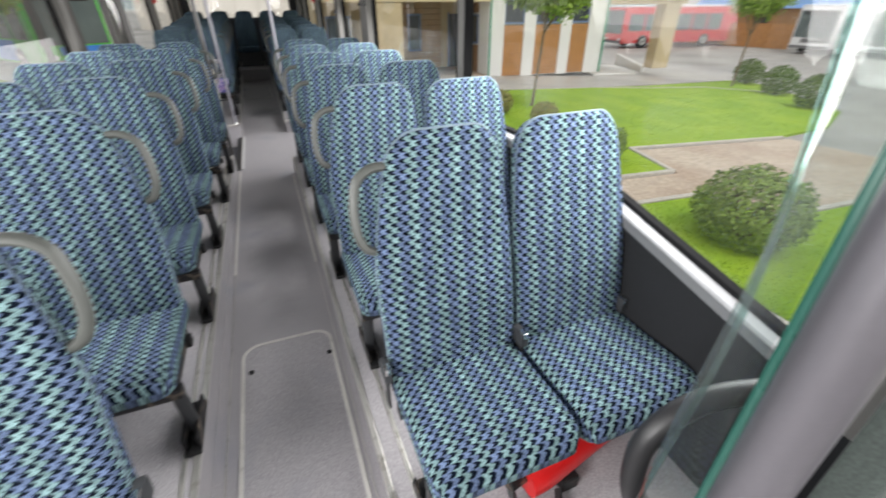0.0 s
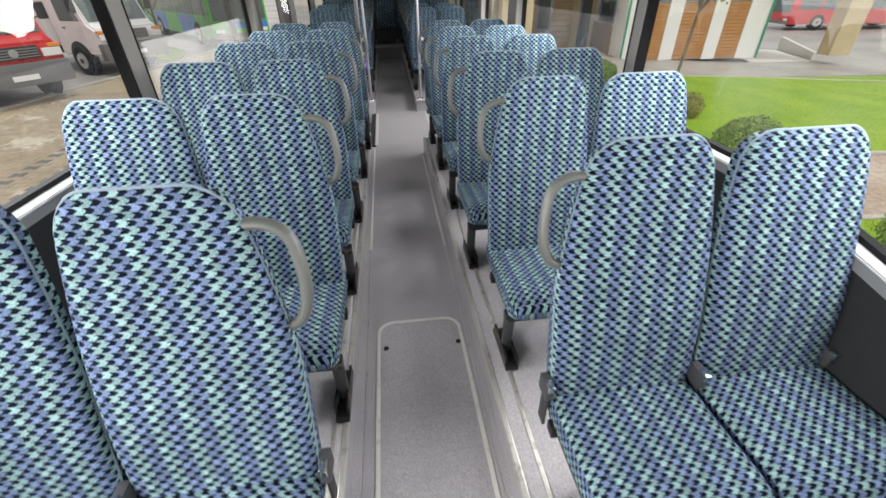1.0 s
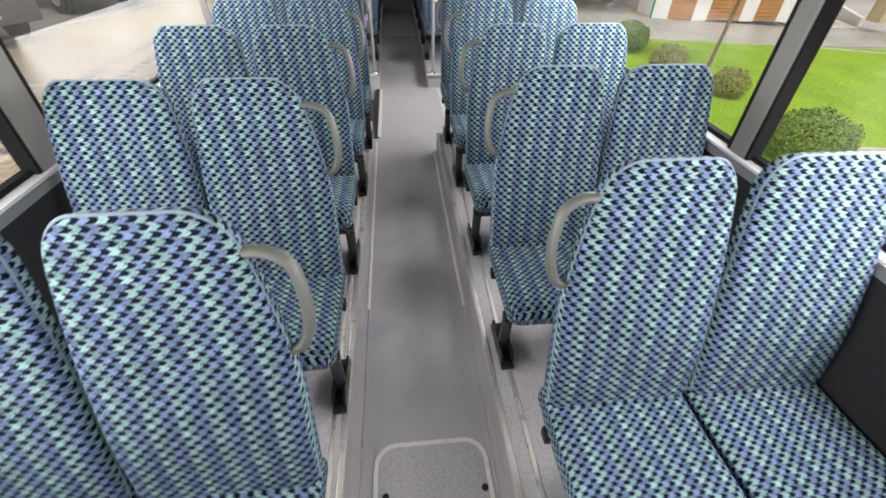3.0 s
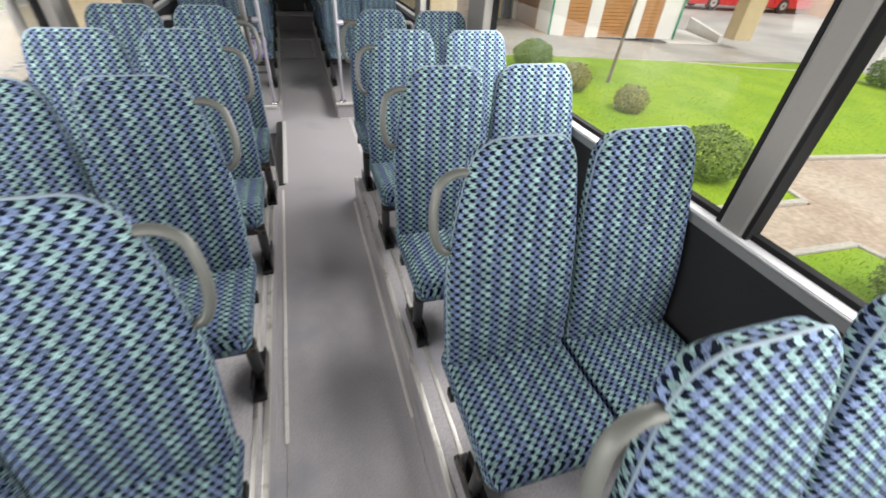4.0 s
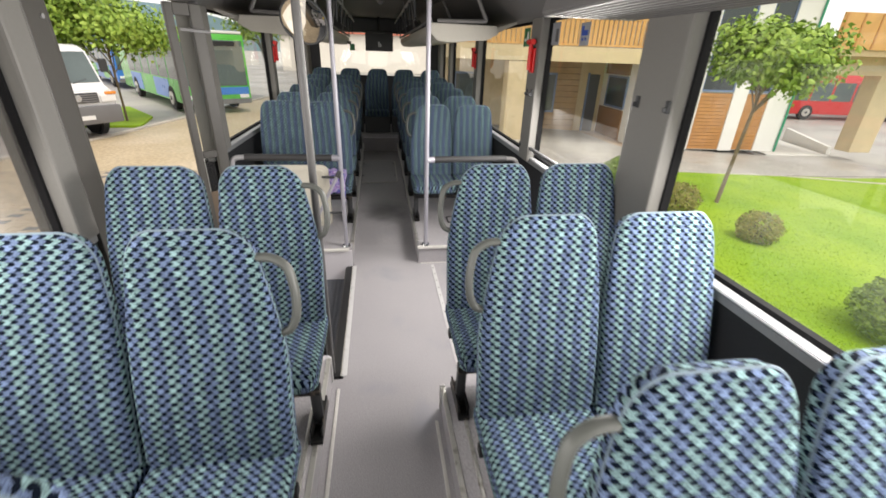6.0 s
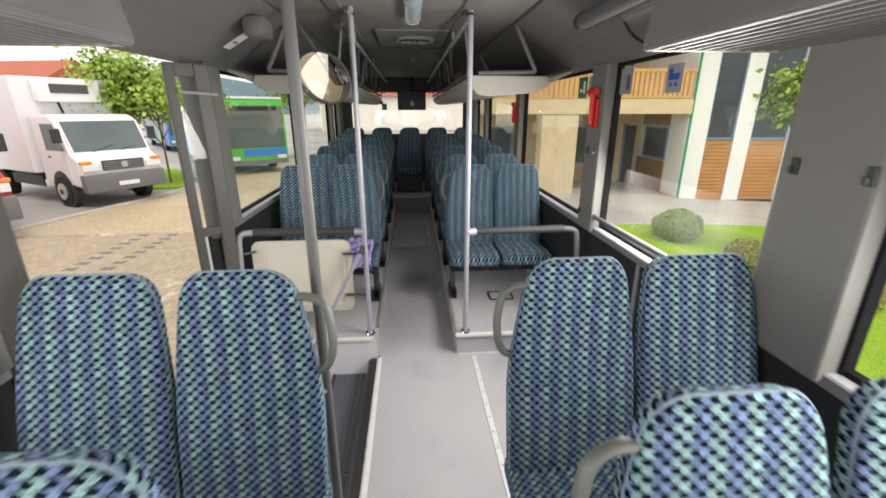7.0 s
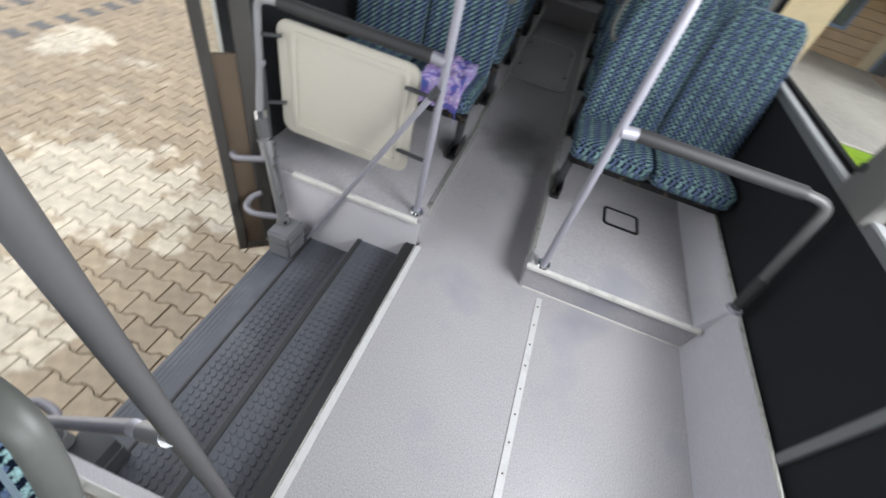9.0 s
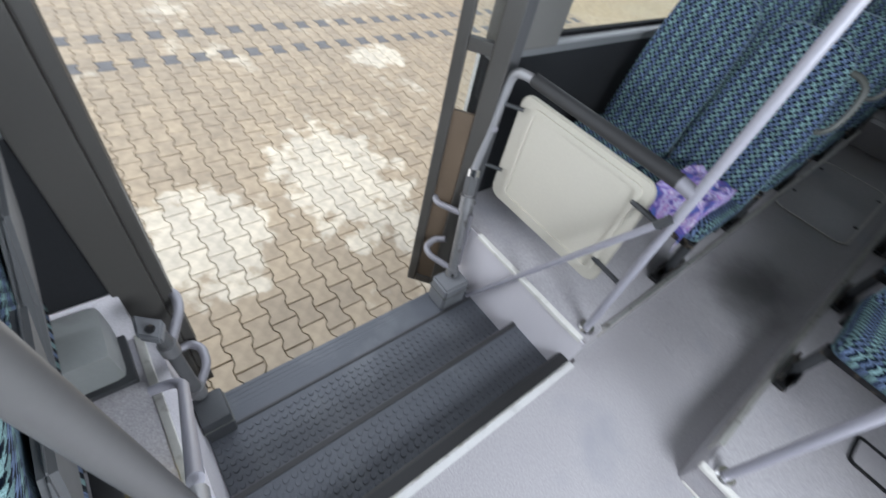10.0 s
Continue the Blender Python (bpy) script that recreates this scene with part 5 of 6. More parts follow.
arc = [(0.535 + 0.069 * i / 12, -6.012 + 0.080 * math.sin(radians(7.5 * i))) for i in range(13)]
levels = [0.55 + 0.0725 * i for i in range(21)]
vs = [[bm.verts.new((x + 0.006 * math.sin(z * 9 + k * 0.3), y + 0.012 * math.sin(z * 5.5 + k * 0.35) * k / 12, z)) for k, (x, y) in enumerate(arc)] for z in levels]
for a, c in zip(vs, vs[1:]):
    for i in range(12):
        bm.faces.new((a[i], a[i + 1], c[i + 1], c[i]))
part("clear_screen", bm, pane_glass("clear_plastic", (0.86, 0.93, 0.91), 0.22), pt, "hazy clear plastic sheet", "all").visible_shadow = False
part("sheet_edge", tube([(0.604 + 0.006 * math.sin(z * 9 + 3.6), -5.93 + 0.012 * math.sin(z * 5.5 + 4.2), z) for z in levels], 0.004, 6, 0.01), pane_glass("plastic_edge", (0.6, 0.75, 0.72), 0.3), pt, smooth=True)
part("curved_rail", tube([(0.96, -5.93, 0.93), (0.80, -5.85, 0.89), (0.695, -5.835, 0.81), (0.71, -5.835, 0.62), (0.80, -5.85, 0.46), (0.89, -5.93, 0.32)], 0.023, 14, 0.10), BLACK, pt, "black curved rail", True)
part("rail_bead", tube([(0.965, -5.915, 0.905), (0.815, -5.835, 0.865), (0.725, -5.82, 0.795), (0.738, -5.82, 0.63), (0.82, -5.835, 0.48)], 0.006, 8, 0.10), CHROME, pt, smooth=True)


# ---- outside: ground, lawn, paving ----
def image_free_ground(name, c1, c2, scale, rough=0.85, wet=0.0, fine=40.0):
    """A weathered ground surface: two tones in large patches, small grit, and smoother damp patches."""
    m = bpy.data.materials.new(name)
    m.use_nodes = True
    n, l = m.node_tree.nodes, m.node_tree.links
    p = n["Principled BSDF"]
    tc = n.new("ShaderNodeTexCoord")
    a, g, w = (n.new("ShaderNodeTexNoise") for _ in range(3))
    for node, sc in ((a, scale), (g, fine), (w, scale * 0.6)):
        node.inputs["Scale"].default_value, node.inputs["Detail"].default_value = sc, 6
        l.new(tc.outputs["Object"], node.inputs["Vector"])
    mix, mul = n.new("ShaderNodeMix"), n.new("ShaderNodeMix")
    mix.data_type = mul.data_type = "RGBA"
    mix.inputs[6].default_value, mix.inputs[7].default_value = (*c1, 1), (*c2, 1)
    mr = n.new("ShaderNodeMapRange")
    mr.inputs[1].default_value, mr.inputs[2].default_value = 0.35, 0.65
    l.new(a.outputs[0], mr.inputs[0]), l.new(mr.outputs[0], mix.inputs[0])
    mul.blend_type = "MULTIPLY"
    mul.inputs[0].default_value = 1
    mr2 = n.new("ShaderNodeMapRange")
    mr2.inputs[1].default_value, mr2.inputs[2].default_value, mr2.inputs[3].default_value, mr2.inputs[4].default_value = 0.25, 0.75, 0.7, 1.25
    l.new(g.outputs[0], mr2.inputs[0]), l.new(mix.outputs[2], mul.inputs[6]), l.new(mr2.outputs[0], mul.inputs[7])
    l.new(mul.outputs[2], p.inputs["Base Color"])
    mr3 = n.new("ShaderNodeMapRange")
    mr3.inputs[1].default_value, mr3.inputs[2].default_value, mr3.inputs[3].default_value, mr3.inputs[4].default_value = 0.45, 0.6, rough, rough - wet
    l.new(w.outputs[0], mr3.inputs[0]), l.new(mr3.outputs[0], p.inputs["Roughness"])
    b = n.new("ShaderNodeBump")
    b.inputs["Strength"].default_value, b.inputs["Distance"].default_value = 0.4, 0.01
    l.new(g.outputs[0], b.inputs["Height"]), l.new(b.outputs[0], p.inputs["Normal"])
    return m


def varied(name, c1, c2, rough=0.85, fine=60.0, island=False):
    """Stone or leaf colour that differs from piece to piece."""
    m = bpy.data.materials.new(name)
    m.use_nodes = True
    n, l = m.node_tree.nodes, m.node_tree.links
    p = n["Principled BSDF"]
    src = n.new("ShaderNodeNewGeometry").outputs["Random Per Island"] if island else n.new("ShaderNodeObjectInfo").outputs["Random"]
    mix = n.new("ShaderNodeMix")
    mix.data_type = "RGBA"
    mix.inputs[6].default_value, mix.inputs[7].default_value = (*c1, 1), (*c2, 1)
    l.new(src, mix.inputs[0])
    tc, g, mul, mr = n.new("ShaderNodeTexCoord"), n.new("ShaderNodeTexNoise"), n.new("ShaderNodeMix"), n.new("ShaderNodeMapRange")
    g.inputs["Scale"].default_value, g.inputs["Detail"].default_value = fine, 5
    l.new(tc.outputs["Object"], g.inputs["Vector"]), l.new(g.outputs[0], mr.inputs[0])
    mr.inputs[1].default_value, mr.inputs[2].default_value, mr.inputs[3].default_value, mr.inputs[4].default_value = 0.3, 0.7, 0.8, 1.15
    mul.data_type, mul.blend_type = "RGBA", "MULTIPLY"
    mul.inputs[0].default_value = 1
    l.new(mix.outputs[2], mul.inputs[6]), l.new(mr.outputs[0], mul.inputs[7]), l.new(mul.outputs[2], p.inputs["Base Color"])
    p.inputs["Roughness"].default_value = rough
    return m


PAVING = image_free_ground("beige_paving", (0.40, 0.32, 0.20), (0.47, 0.39, 0.27), 0.5, 0.7, 0.25, 12)
PATH_STONE = image_free_ground("path_paving", (0.42, 0.32, 0.24), (0.50, 0.41, 0.32), 0.9, 0.8, 0.2, 14)
ASPHALT = image_free_ground("damp_asphalt", (0.30, 0.285, 0.265), (0.40, 0.38, 0.35), 0.35, 0.75, 0.3, 30)
GRASS_SOIL = image_free_ground("mown_grass", (0.20, 0.35, 0.006), (0.28, 0.42, 0.010), 0.8, 0.9, 0.0, 45)
GRASS = varied("grass_blade", (0.20, 0.37, 0.006), (0.31, 0.46, 0.012), 0.7, 5, True)
KERB = image_free_ground("kerb_stone", (0.45, 0.42, 0.37), (0.55, 0.51, 0.45), 1.5, 0.8, 0.1, 30)


def gz(x):
    """Height of the ground: level by the coach, falling gently towards the building, level beyond."""
    return GROUND_Z - 0.05 * max(0.0, min(18.3, x - 3.7))


def fall(bm):
    for v in bm.verts:
        v.co.z -= 0.05 * max(0.0, min(18.3, v.co.x - 3.7))
    return bm


b = bmesh.new()
S = 900
cols = [[b.verts.new((x, y, gz(x) - 0.03)) for y in (-S, S)] for x in (-S, 3.7, 22.0, S)]
for a, c in zip(cols, cols[1:]):
    b.faces.new((a[0], c[0], c[1], a[1]))
setting("ground", b, ASPHALT, "pale damp asphalt yard reaching to the horizon", "ground")


def slab(name, pts, material, top, label, category, deep=0.1):
    return setting(name, fall(prism(pts, 2, GROUND_Z - deep, GROUND_Z + top)), material, label, category)


slab("paving_nearside", [(-0.9, -30), (-0.9, 40), (-4.0, 40), (-7.9, 10.9), (-8.9, 6.6), (-9.6, 0), (-10.5, -30)], PAVING, -0.022, "beige interlocking paving beside the coach", "paving")
slab("kerb_nearside", [(-7.9, 10.9), (-7.72, 10.9), (-3.8, 40), (-4.0, 40)], KERB, 0.03, "flat pale kerb along the yard", "kerb")
slab("kerb_nearside_b", [(-8.9, 6.6), (-8.72, 6.6), (-7.72, 10.9), (-7.9, 10.9)], KERB, 0.031, "flat pale kerb along the yard", "kerb")
slab("kerb_nearside_c", [(-9.6, 0), (-9.42, 0), (-8.72, 6.6), (-8.9, 6.6)], KERB, 0.029, "flat pale kerb along the yard", "kerb")
slab("paving_offside", [(0.9, -30), (3.65, -30), (3.65, 6.4), (0.9, 6.4)], PATH_STONE, -0.005, "pinkish paving beside the lawn", "paving")
slab("garden_path", [(3.66, -2.30), (5.78, -2.30), (6.0, -3.2), (11.5, -3.2), (10.9, -0.38), (6.55, -0.22), (6.22, -1.50), (3.66, -1.50)], PATH_STONE, 0.0, "pinkish stone garden path across the lawn", "path")
slab("pavement_far", [(2.0, 6.42), (3.7, 6.42), (6.9, 6.72), (11.3, 6.92), (20.0, 8.0), (21.9, 8.2), (21.9, 14.8), (3.7, 15), (2.0, 15)], image_free_ground("pavement_grey", (0.36, 0.34, 0.32), (0.44, 0.42, 0.38), 0.5, 0.7, 0.3, 14), 0.01, "grey block pavement along the building", "pavement")
LAWN_A = [(3.82, -1.38), (6.10, -1.38), (6.42, -0.08), (10.8, -0.22), (13.4, 0.2), (16.4, 1.5), (18.8, 4.4), (20.6, 7.2), (20.0, 7.9), (13.7, 6.85), (11.25, 6.8), (6.9, 6.6), (3.82, 6.3)]
LAWN_B = [(3.82, -2.42), (5.66, -2.42), (5.88, -3.33), (11.6, -3.33), (11.5, -8), (9, -14), (3.82, -14)]
slab("lawn_a", LAWN_A, GRASS_SOIL, 0.03, "bright green mown lawn", "lawn")
slab("lawn_b", LAWN_B, GRASS_SOIL, 0.03, "bright green mown lawn", "lawn")


def edging(pts, name):
    bm = None
    for a, c in zip(pts, pts[1:]):
        d = Vector((c[0] - a[0], c[1] - a[1]))
        nrm = Vector((-d.y, d.x)).normalized() * 0.05
        bm = prism([(a[0] - nrm.x, a[1] - nrm.y), (c[0] - nrm.x, c[1] - nrm.y), (c[0] + nrm.x, c[1] + nrm.y), (a[0] + nrm.x, a[1] + nrm.y)], 2, GROUND_Z - 0.1, GROUND_Z + 0.045, 0.008, bm)
    setting(name, fall(bm), KERB, "narrow pale concrete edging of the lawn", "kerb")


edging([(3.74, 6.35), (3.74, -1.44), (6.16, -1.44), (6.48, -0.15), (10.8, -0.30)], "edging_a")
edging([(3.74, -14), (3.74, -2.36), (5.72, -2.36), (5.94, -3.26), (11.6, -3.26)], "edging_b")
edging([(3.9, 6.36), (6.9, 6.66), (11.3, 6.76), (13.7, 6.41), (16.45, 6.26), (18.7, 4.45)], "edging_c")


def inside(x, y, poly):
    hit = False
    for (x0, y0), (x1, y1) in zip(poly, poly[1:] + poly[:1]):
        if (y0 > y) != (y1 > y) and x < (x1 - x0) * (y - y0) / (y1 - y0) + x0:
            hit = not hit
    return hit


def grass_blades(poly, count, name):
    rng = random.Random(11)
    xs, ys = [p[0] for p in poly], [p[1] for p in poly]
    verts, faces = [], []
    while len(faces) < count:
        x = min(xs) + (max(xs) - min(xs)) * rng.random() ** 1.6
        y = rng.uniform(max(min(ys), -7), max(ys))
        if not inside(x, y, poly):
            continue
        a, h, w = rng.uniform(0, 6.28), rng.uniform(0.012, 0.03), rng.uniform(0.004, 0.008)
        k = len(verts)
        z = gz(x) + 0.028
        verts += [(x - w * math.cos(a), y - w * math.sin(a), z), (x + w * math.cos(a), y + w * math.sin(a), z), (x + rng.uniform(-0.02, 0.02), y + rng.uniform(-0.02, 0.02), z + h)]
        faces.append((k, k + 1, k + 2))
    me = bpy.data.meshes.new(name)
    me.from_pydata(verts, [], faces)
    me.materials.append(GRASS)
    tagged(new(name, me), "short bright green grass blades on the lawn", "grass", "", "stuff")


grass_blades(LAWN_A, 34000, "grass")
grass_blades(LAWN_B, 18000, "grass")


# ---- plants ----
def leaf_cloud(name, count, size, place, material):
    """Many small leaves; place(rng) gives a point and the direction it faces."""
    rng = random.Random(len(name) * 7 + count)
    verts, faces = [], []
    for _ in range(count):
        p, out = place(rng)
        out = (out + Vector((rng.gauss(0, 0.5), rng.gauss(0, 0.5), rng.gauss(0.25, 0.4)))).normalized()
        side = out.cross(Vector((rng.gauss(0, 1), rng.gauss(0, 1), rng.gauss(0, 1)))).normalized()
        up = out.cross(side)
        s = size * rng.uniform(0.6, 1.3)
        k = len(verts)
        verts += [p - side * s * 0.1, p + side * s * 0.32 + up * s * 0.5, p + up * s * 1.1 + out * s * 0.2, p - side * s * 0.36 + up * s * 0.5]
        faces.append((k, k + 1, k + 2, k + 3))
    me = bpy.data.meshes.new(name)
    me.from_pydata([tuple(v) for v in verts], [], faces)
    me.materials.append(material)
    return me


LEAF = varied("box_leaf", (0.12, 0.20, 0.03), (0.25, 0.36, 0.06), 0.6, 8, True)
LEAF_DARK = varied("dark_box_leaf", (0.08, 0.14, 0.03), (0.17, 0.26, 0.055), 0.6, 8, True)
LEAF_RUST = varied("rusty_leaf", (0.19, 0.20, 0.04), (0.38, 0.33, 0.10), 0.7, 8, True)
LEAF_TREE = varied("tree_leaf", (0.15, 0.27, 0.02), (0.32, 0.45, 0.06), 0.55, 8, True)
BARK = surface("bark", (0.20, 0.15, 0.10), 0.9, var=0.3, vscale=8, bump=0.5, bscale=60)
TWIG = surface("twig", (0.10, 0.07, 0.045), 0.9, var=0.3)


def bush_mesh(name, material, count, size, squash, seed):
    def place(rng):
        while True:
            v = Vector((rng.gauss(0, 1), rng.gauss(0, 1), rng.gauss(0, 1))).normalized()
            if v.z > -0.75:
                break
        r = 1 + 0.10 * noise.noise(v * 2.2 + Vector((seed, 0, 0))) + 0.05 * noise.noise(v * 6 + Vector((0, seed, 0)))
        r *= 1 - 0.28 * rng.random() ** 2
        return Vector((v.x * r, v.y * r, v.z * r * squash + squash * 0.86)), v
    return leaf_cloud(name, count, size, place, material)


def bush(x, y, r, me, label, group="clipped bushes", tall=1.0):
    t = thing("bush", label, "bush", group, at=(x, y, gz(x) + 0.02))
    c = new("foliage", me)
    c.parent, c.scale = t, (r, r, r * tall)
    bm = None
    for i in range(5):
        a = 1.256 * i
        bm = tube([(0, 0, -0.05), (0.3 * r * math.cos(a), 0.3 * r * math.sin(a), 0.45 * r), (0.55 * r * math.cos(a), 0.55 * r * math.sin(a), 0.9 * r)], 0.018, 6, 0.05, bm=bm)
    part("stems", bm, TWIG, t)


B1 = bush_mesh("foliage_box", LEAF, 5200, 0.085, 0.80, 1.0)
B2 = bush_mesh("foliage_ball", LEAF_DARK, 3400, 0.10, 0.92, 5.0)
B3 = bush_mesh("foliage_rusty", LEAF_RUST, 2600, 0.12, 0.85, 9.0)
bush(5.49, 5.28, 0.47, B1, "low rounded green bush on the lawn", tall=0.9)
bush(5.51, 3.41, 0.35, B3, "straggly bush with rust tinted leaves on the lawn")
bush(5.96, 2.05, 0.31, B3, "small rust tinted bush on the lawn")
bush(5.25, -0.55, 0.49, B1, "broad clipped green bush beside the garden path", tall=0.92)
bush(4.86, -3.55, 0.56, B1, "dense clipped round bush near the lawn edge")
bush(5.85, 5.75, 0.40, B1, "rounded green bush at the lawn border", tall=0.9)
for x, y in ((19.7, 6.9), (17.8, 4.4), (16.0, 2.1)):
    bush(x, y, 0.58, B2, "dark ball shaped bush on a short stem")


def tree(x, y, tall, crown, base, label, leaves=5200, lean=(0.0, 0.0), leaf=0.16):
    """A young street tree: leaning trunk, limbs, and a crown of leaf clumps with gaps."""
    rng = random.Random(int(x * 10 + y * 100))
    t = thing("tree", label, "tree", "trees", at=(x, y, gz(x)))
    top = Vector((lean[0], lean[1], tall))
    bm = bmesh.new()
    rings = []
    for i in range(7):
        f = i / 6
        c, r = top * f, 0.042 * (1 - 0.45 * f)
        rings.append([bm.verts.new(c + Vector((r * math.cos(a), r * math.sin(a), 0))) for a in (math.pi * k / 4 for k in range(8))])
    for a, c in zip(rings, rings[1:]):
        for k in range(8):
            bm.faces.new((a[k], a[(k + 1) % 8], c[(k + 1) % 8], c[k]))
    tips = []
    for i in range(11):
        a = 2.4 * i
        st = top * (base / tall + (1 - base / tall) * 0.5 * rng.random())
        tip = top + Vector((crown[0] * rng.uniform(0.45, 0.85) * math.cos(a), crown[0] * rng.uniform(0.45, 0.85) * math.sin(a), rng.uniform(-0.3, 0.8) * crown[1]))
        tube([st, st.lerp(tip, 0.5) + Vector((0, 0, 0.12)), tip], 0.016, 6, 0.1, bm=bm)
        tips.append(tip)
    part("trunk", bm, BARK, t, "slender grey brown trunk")
    tips.append(top + Vector((0, 0, crown[1] * 0.4)))
    tips += [top + Vector((crown[0] * rng.uniform(-0.6, 0.6), crown[0] * rng.uniform(-0.6, 0.6), rng.uniform(-0.35, 0.75) * crown[1])) for _ in range(18)]

    def place(rg):
        c = tips[rg.randrange(len(tips))]
        v = Vector((rg.gauss(0, 1), rg.gauss(0, 1), rg.gauss(0, 0.7)))
        p = c + v * crown[0] * 0.19
        return p, (p - top).normalized()
    c = new("crown", leaf_cloud("crown", leaves, leaf, place, LEAF_TREE))
    c.parent = t
    return t


tree(6.90, 4.03, 2.62, (0.98, 0.74), 1.75, "young street tree with a wide light green crown", 10000, (0.26, 0.05), 0.105)
tree(18.0, 6.3, 2.95, (0.95, 0.65), 1.7, "young street tree near the yard", 6000, (0.3, 0.1), 0.11)
tree(-8.67, 13.2, 2.9, (2.0, 1.35), 1.3, "leafy young tree beside the parked lorry", 9000)
tree(-5.6, 21.0, 3.6, (1.8, 1.6), 1.8, "leafy tree behind the parked buses", 4200)
slab("lawn_c", [(-9.5, 12.1), (-7.8, 12.2), (-8.4, 14.4), (-10.6, 17.3), (-12.2, 16.4)], GRASS_SOIL, 0.04, "small green patch between the vehicles", "lawn")

# ---- building across the lawn ----
PLASTER = surface("white_plaster", (0.80, 0.79, 0.76), 0.8, var=0.06, vscale=0.8)
OCHRE = surface("ochre_plaster", (0.62, 0.50, 0.31), 0.85, var=0.18, vscale=2.5, grain=0.15, gscale=20)
LARCH = surface("larch_boards", (0.48, 0.23, 0.075), 0.6, var=0.3, vscale=2.5)
LARCH_PALE = surface("pale_wood", (0.62, 0.34, 0.11), 0.6, var=0.25, vscale=3)
GREEN_PIPE = surface("green_paint", (0.03, 0.30, 0.17), 0.5)
BLUE_FRAME = surface("blue_grey_frame", (0.16, 0.22, 0.36), 0.5)
DARK_GLASS = surface("dark_window", (0.05, 0.06, 0.065), 0.08, var=0.4, vscale=0.6, bump=0)
BROWN_PANEL = surface("brown_panel", (0.28, 0.16, 0.08), 0.6, var=0.2)
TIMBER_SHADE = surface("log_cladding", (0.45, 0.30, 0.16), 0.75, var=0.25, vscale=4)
house = thing("house", "white and timber clad building across the lawn", "house", at=(8.82, 10.5, -1.16))
house.rotation_euler = (0, 0, radians(-4.1))


def hp(name, x0, x1, y0, y1, z0, z1, mat_, label="", bevel=0.0, parent=None):
    return part(name, box(x0, x1, y0, y1, z0, z1, bevel), mat_, parent or house, label)


hp("wall", 0.0, 5.5, 0.10, 9.0, 0.0, 6.5, PLASTER, "white plaster wall")
PANELS = [(0.68, 1.57), (2.10, 3.28), (3.79, 4.62)]
edges = [0.0] + [v for p_ in PANELS for v in p_] + [5.5]
for i in range(0, len(edges), 2):
    hp("pilaster", edges[i], edges[i + 1], 0.0, 0.10, 0.0, 6.5, PLASTER)
for a, c in PANELS:
    wd = hp("timber_panel", a, c, 0.07, 0.098, 0.03, 1.93, BROWN_PANEL, "panel of larch boards")
    for j in range(16):
        hp("board", a + 0.004, c - 0.004, 0.035, 0.069, 0.04 + j * 0.118, 0.145 + j * 0.118, LARCH, parent=wd)
    for z0, z1 in ((1.97, 4.8), (5.0, 6.4)):
        wn_ = hp("window", a, c, 0.06, 0.098, z0, z1, DARK_GLASS, "tall dark window")
        for q in ((a, a + 0.05, z0, z1), (c - 0.05, c, z0, z1)):
            hp("frame", q[0], q[1], 0.03, 0.059, q[2], q[3], BLUE_FRAME, parent=wn_)
        hp("frame", a + 0.05, c - 0.05, 0.03, 0.059, z0, z0 + 0.06, BLUE_FRAME, parent=wn_)
        hp("frame", a + 0.05, c - 0.05, 0.03, 0.059, z1 - 0.06, z1, BLUE_FRAME, parent=wn_)
for x in (0.06, 5.44):
    part("downpipe", tube([(x, -0.04, 0.0), (x, -0.04, 6.5)], 0.035, 10), GREEN_PIPE, house, "green painted downpipe")
hp("roof", -5.0, 7.5, -0.9, 9.5, 6.5, 6.8, BROWN_PANEL)
# carport to the right of the white wall
hp("carport_column", 8.45, 9.3, 0.0, 0.6, 0.0, 2.62, OCHRE, "ochre square column", 0.02)
hp("carport_beam", 5.502, 9.6, 0.0, 0.45, 2.62, 3.2, OCHRE)
hp("carport_slab", 5.502, 9.9, -0.7, 5.0, 3.2, 3.4, OCHRE)
hp("side_cladding", 5.502, 5.55, 0.5, 6.0, 0.0, 2.5, TIMBER_SHADE)
bal = hp("balcony", 5.51, 9.9, -0.78, -0.72, 3.38, 4.4, LARCH_PALE, "wooden balcony front")
for j in range(7):
    hp("batten", 5.55 + j * 0.6, 5.6 + j * 0.6, -0.80, -0.781, 3.4, 4.38, LARCH, parent=bal)
# entrance wing, set back, with a balcony over it
hp("wing_wall", -6.5, -0.01, 3.2, 9.0, 0.0, 6.4, OCHRE, "ochre plastered wall")
hp("wing_slab", -6.5, -0.012, -0.15, 3.18, 2.75, 3.19, OCHRE, "deep ochre balcony edge", 0.01)
hp("porch_floor", -6.5, -0.012, -0.2, 3.18, 0.0, 0.10, PATH_STONE)
col = hp("porch_column", -4.65, -3.5, -0.12, 0.6, 0.101, 2.745, OCHRE, "rough ochre stone column", 0.03)
bal = hp("balcony_rail", -6.5, -0.02, -0.13, -0.07, 3.97, 4.06, LARCH_PALE, "wooden balcony railing")
hp("bottom_rail", -6.5, -0.02, -0.12, -0.07, 3.22, 3.28, LARCH_PALE, parent=bal)
for j in range(42):
    hp("baluster", -6.48 + j * 0.153, -6.37 + j * 0.153, -0.115, -0.075, 3.281, 3.969, LARCH_PALE, parent=bal)
dd = hp("entrance_door", -0.60, -0.18, 3.13, 3.197, 0.11, 2.3, DARK_GREY, "dark grey entrance door")
hp("frame", -0.66, -0.601, 3.12, 3.196, 0.11, 2.36, BLUE_FRAME, parent=dd)
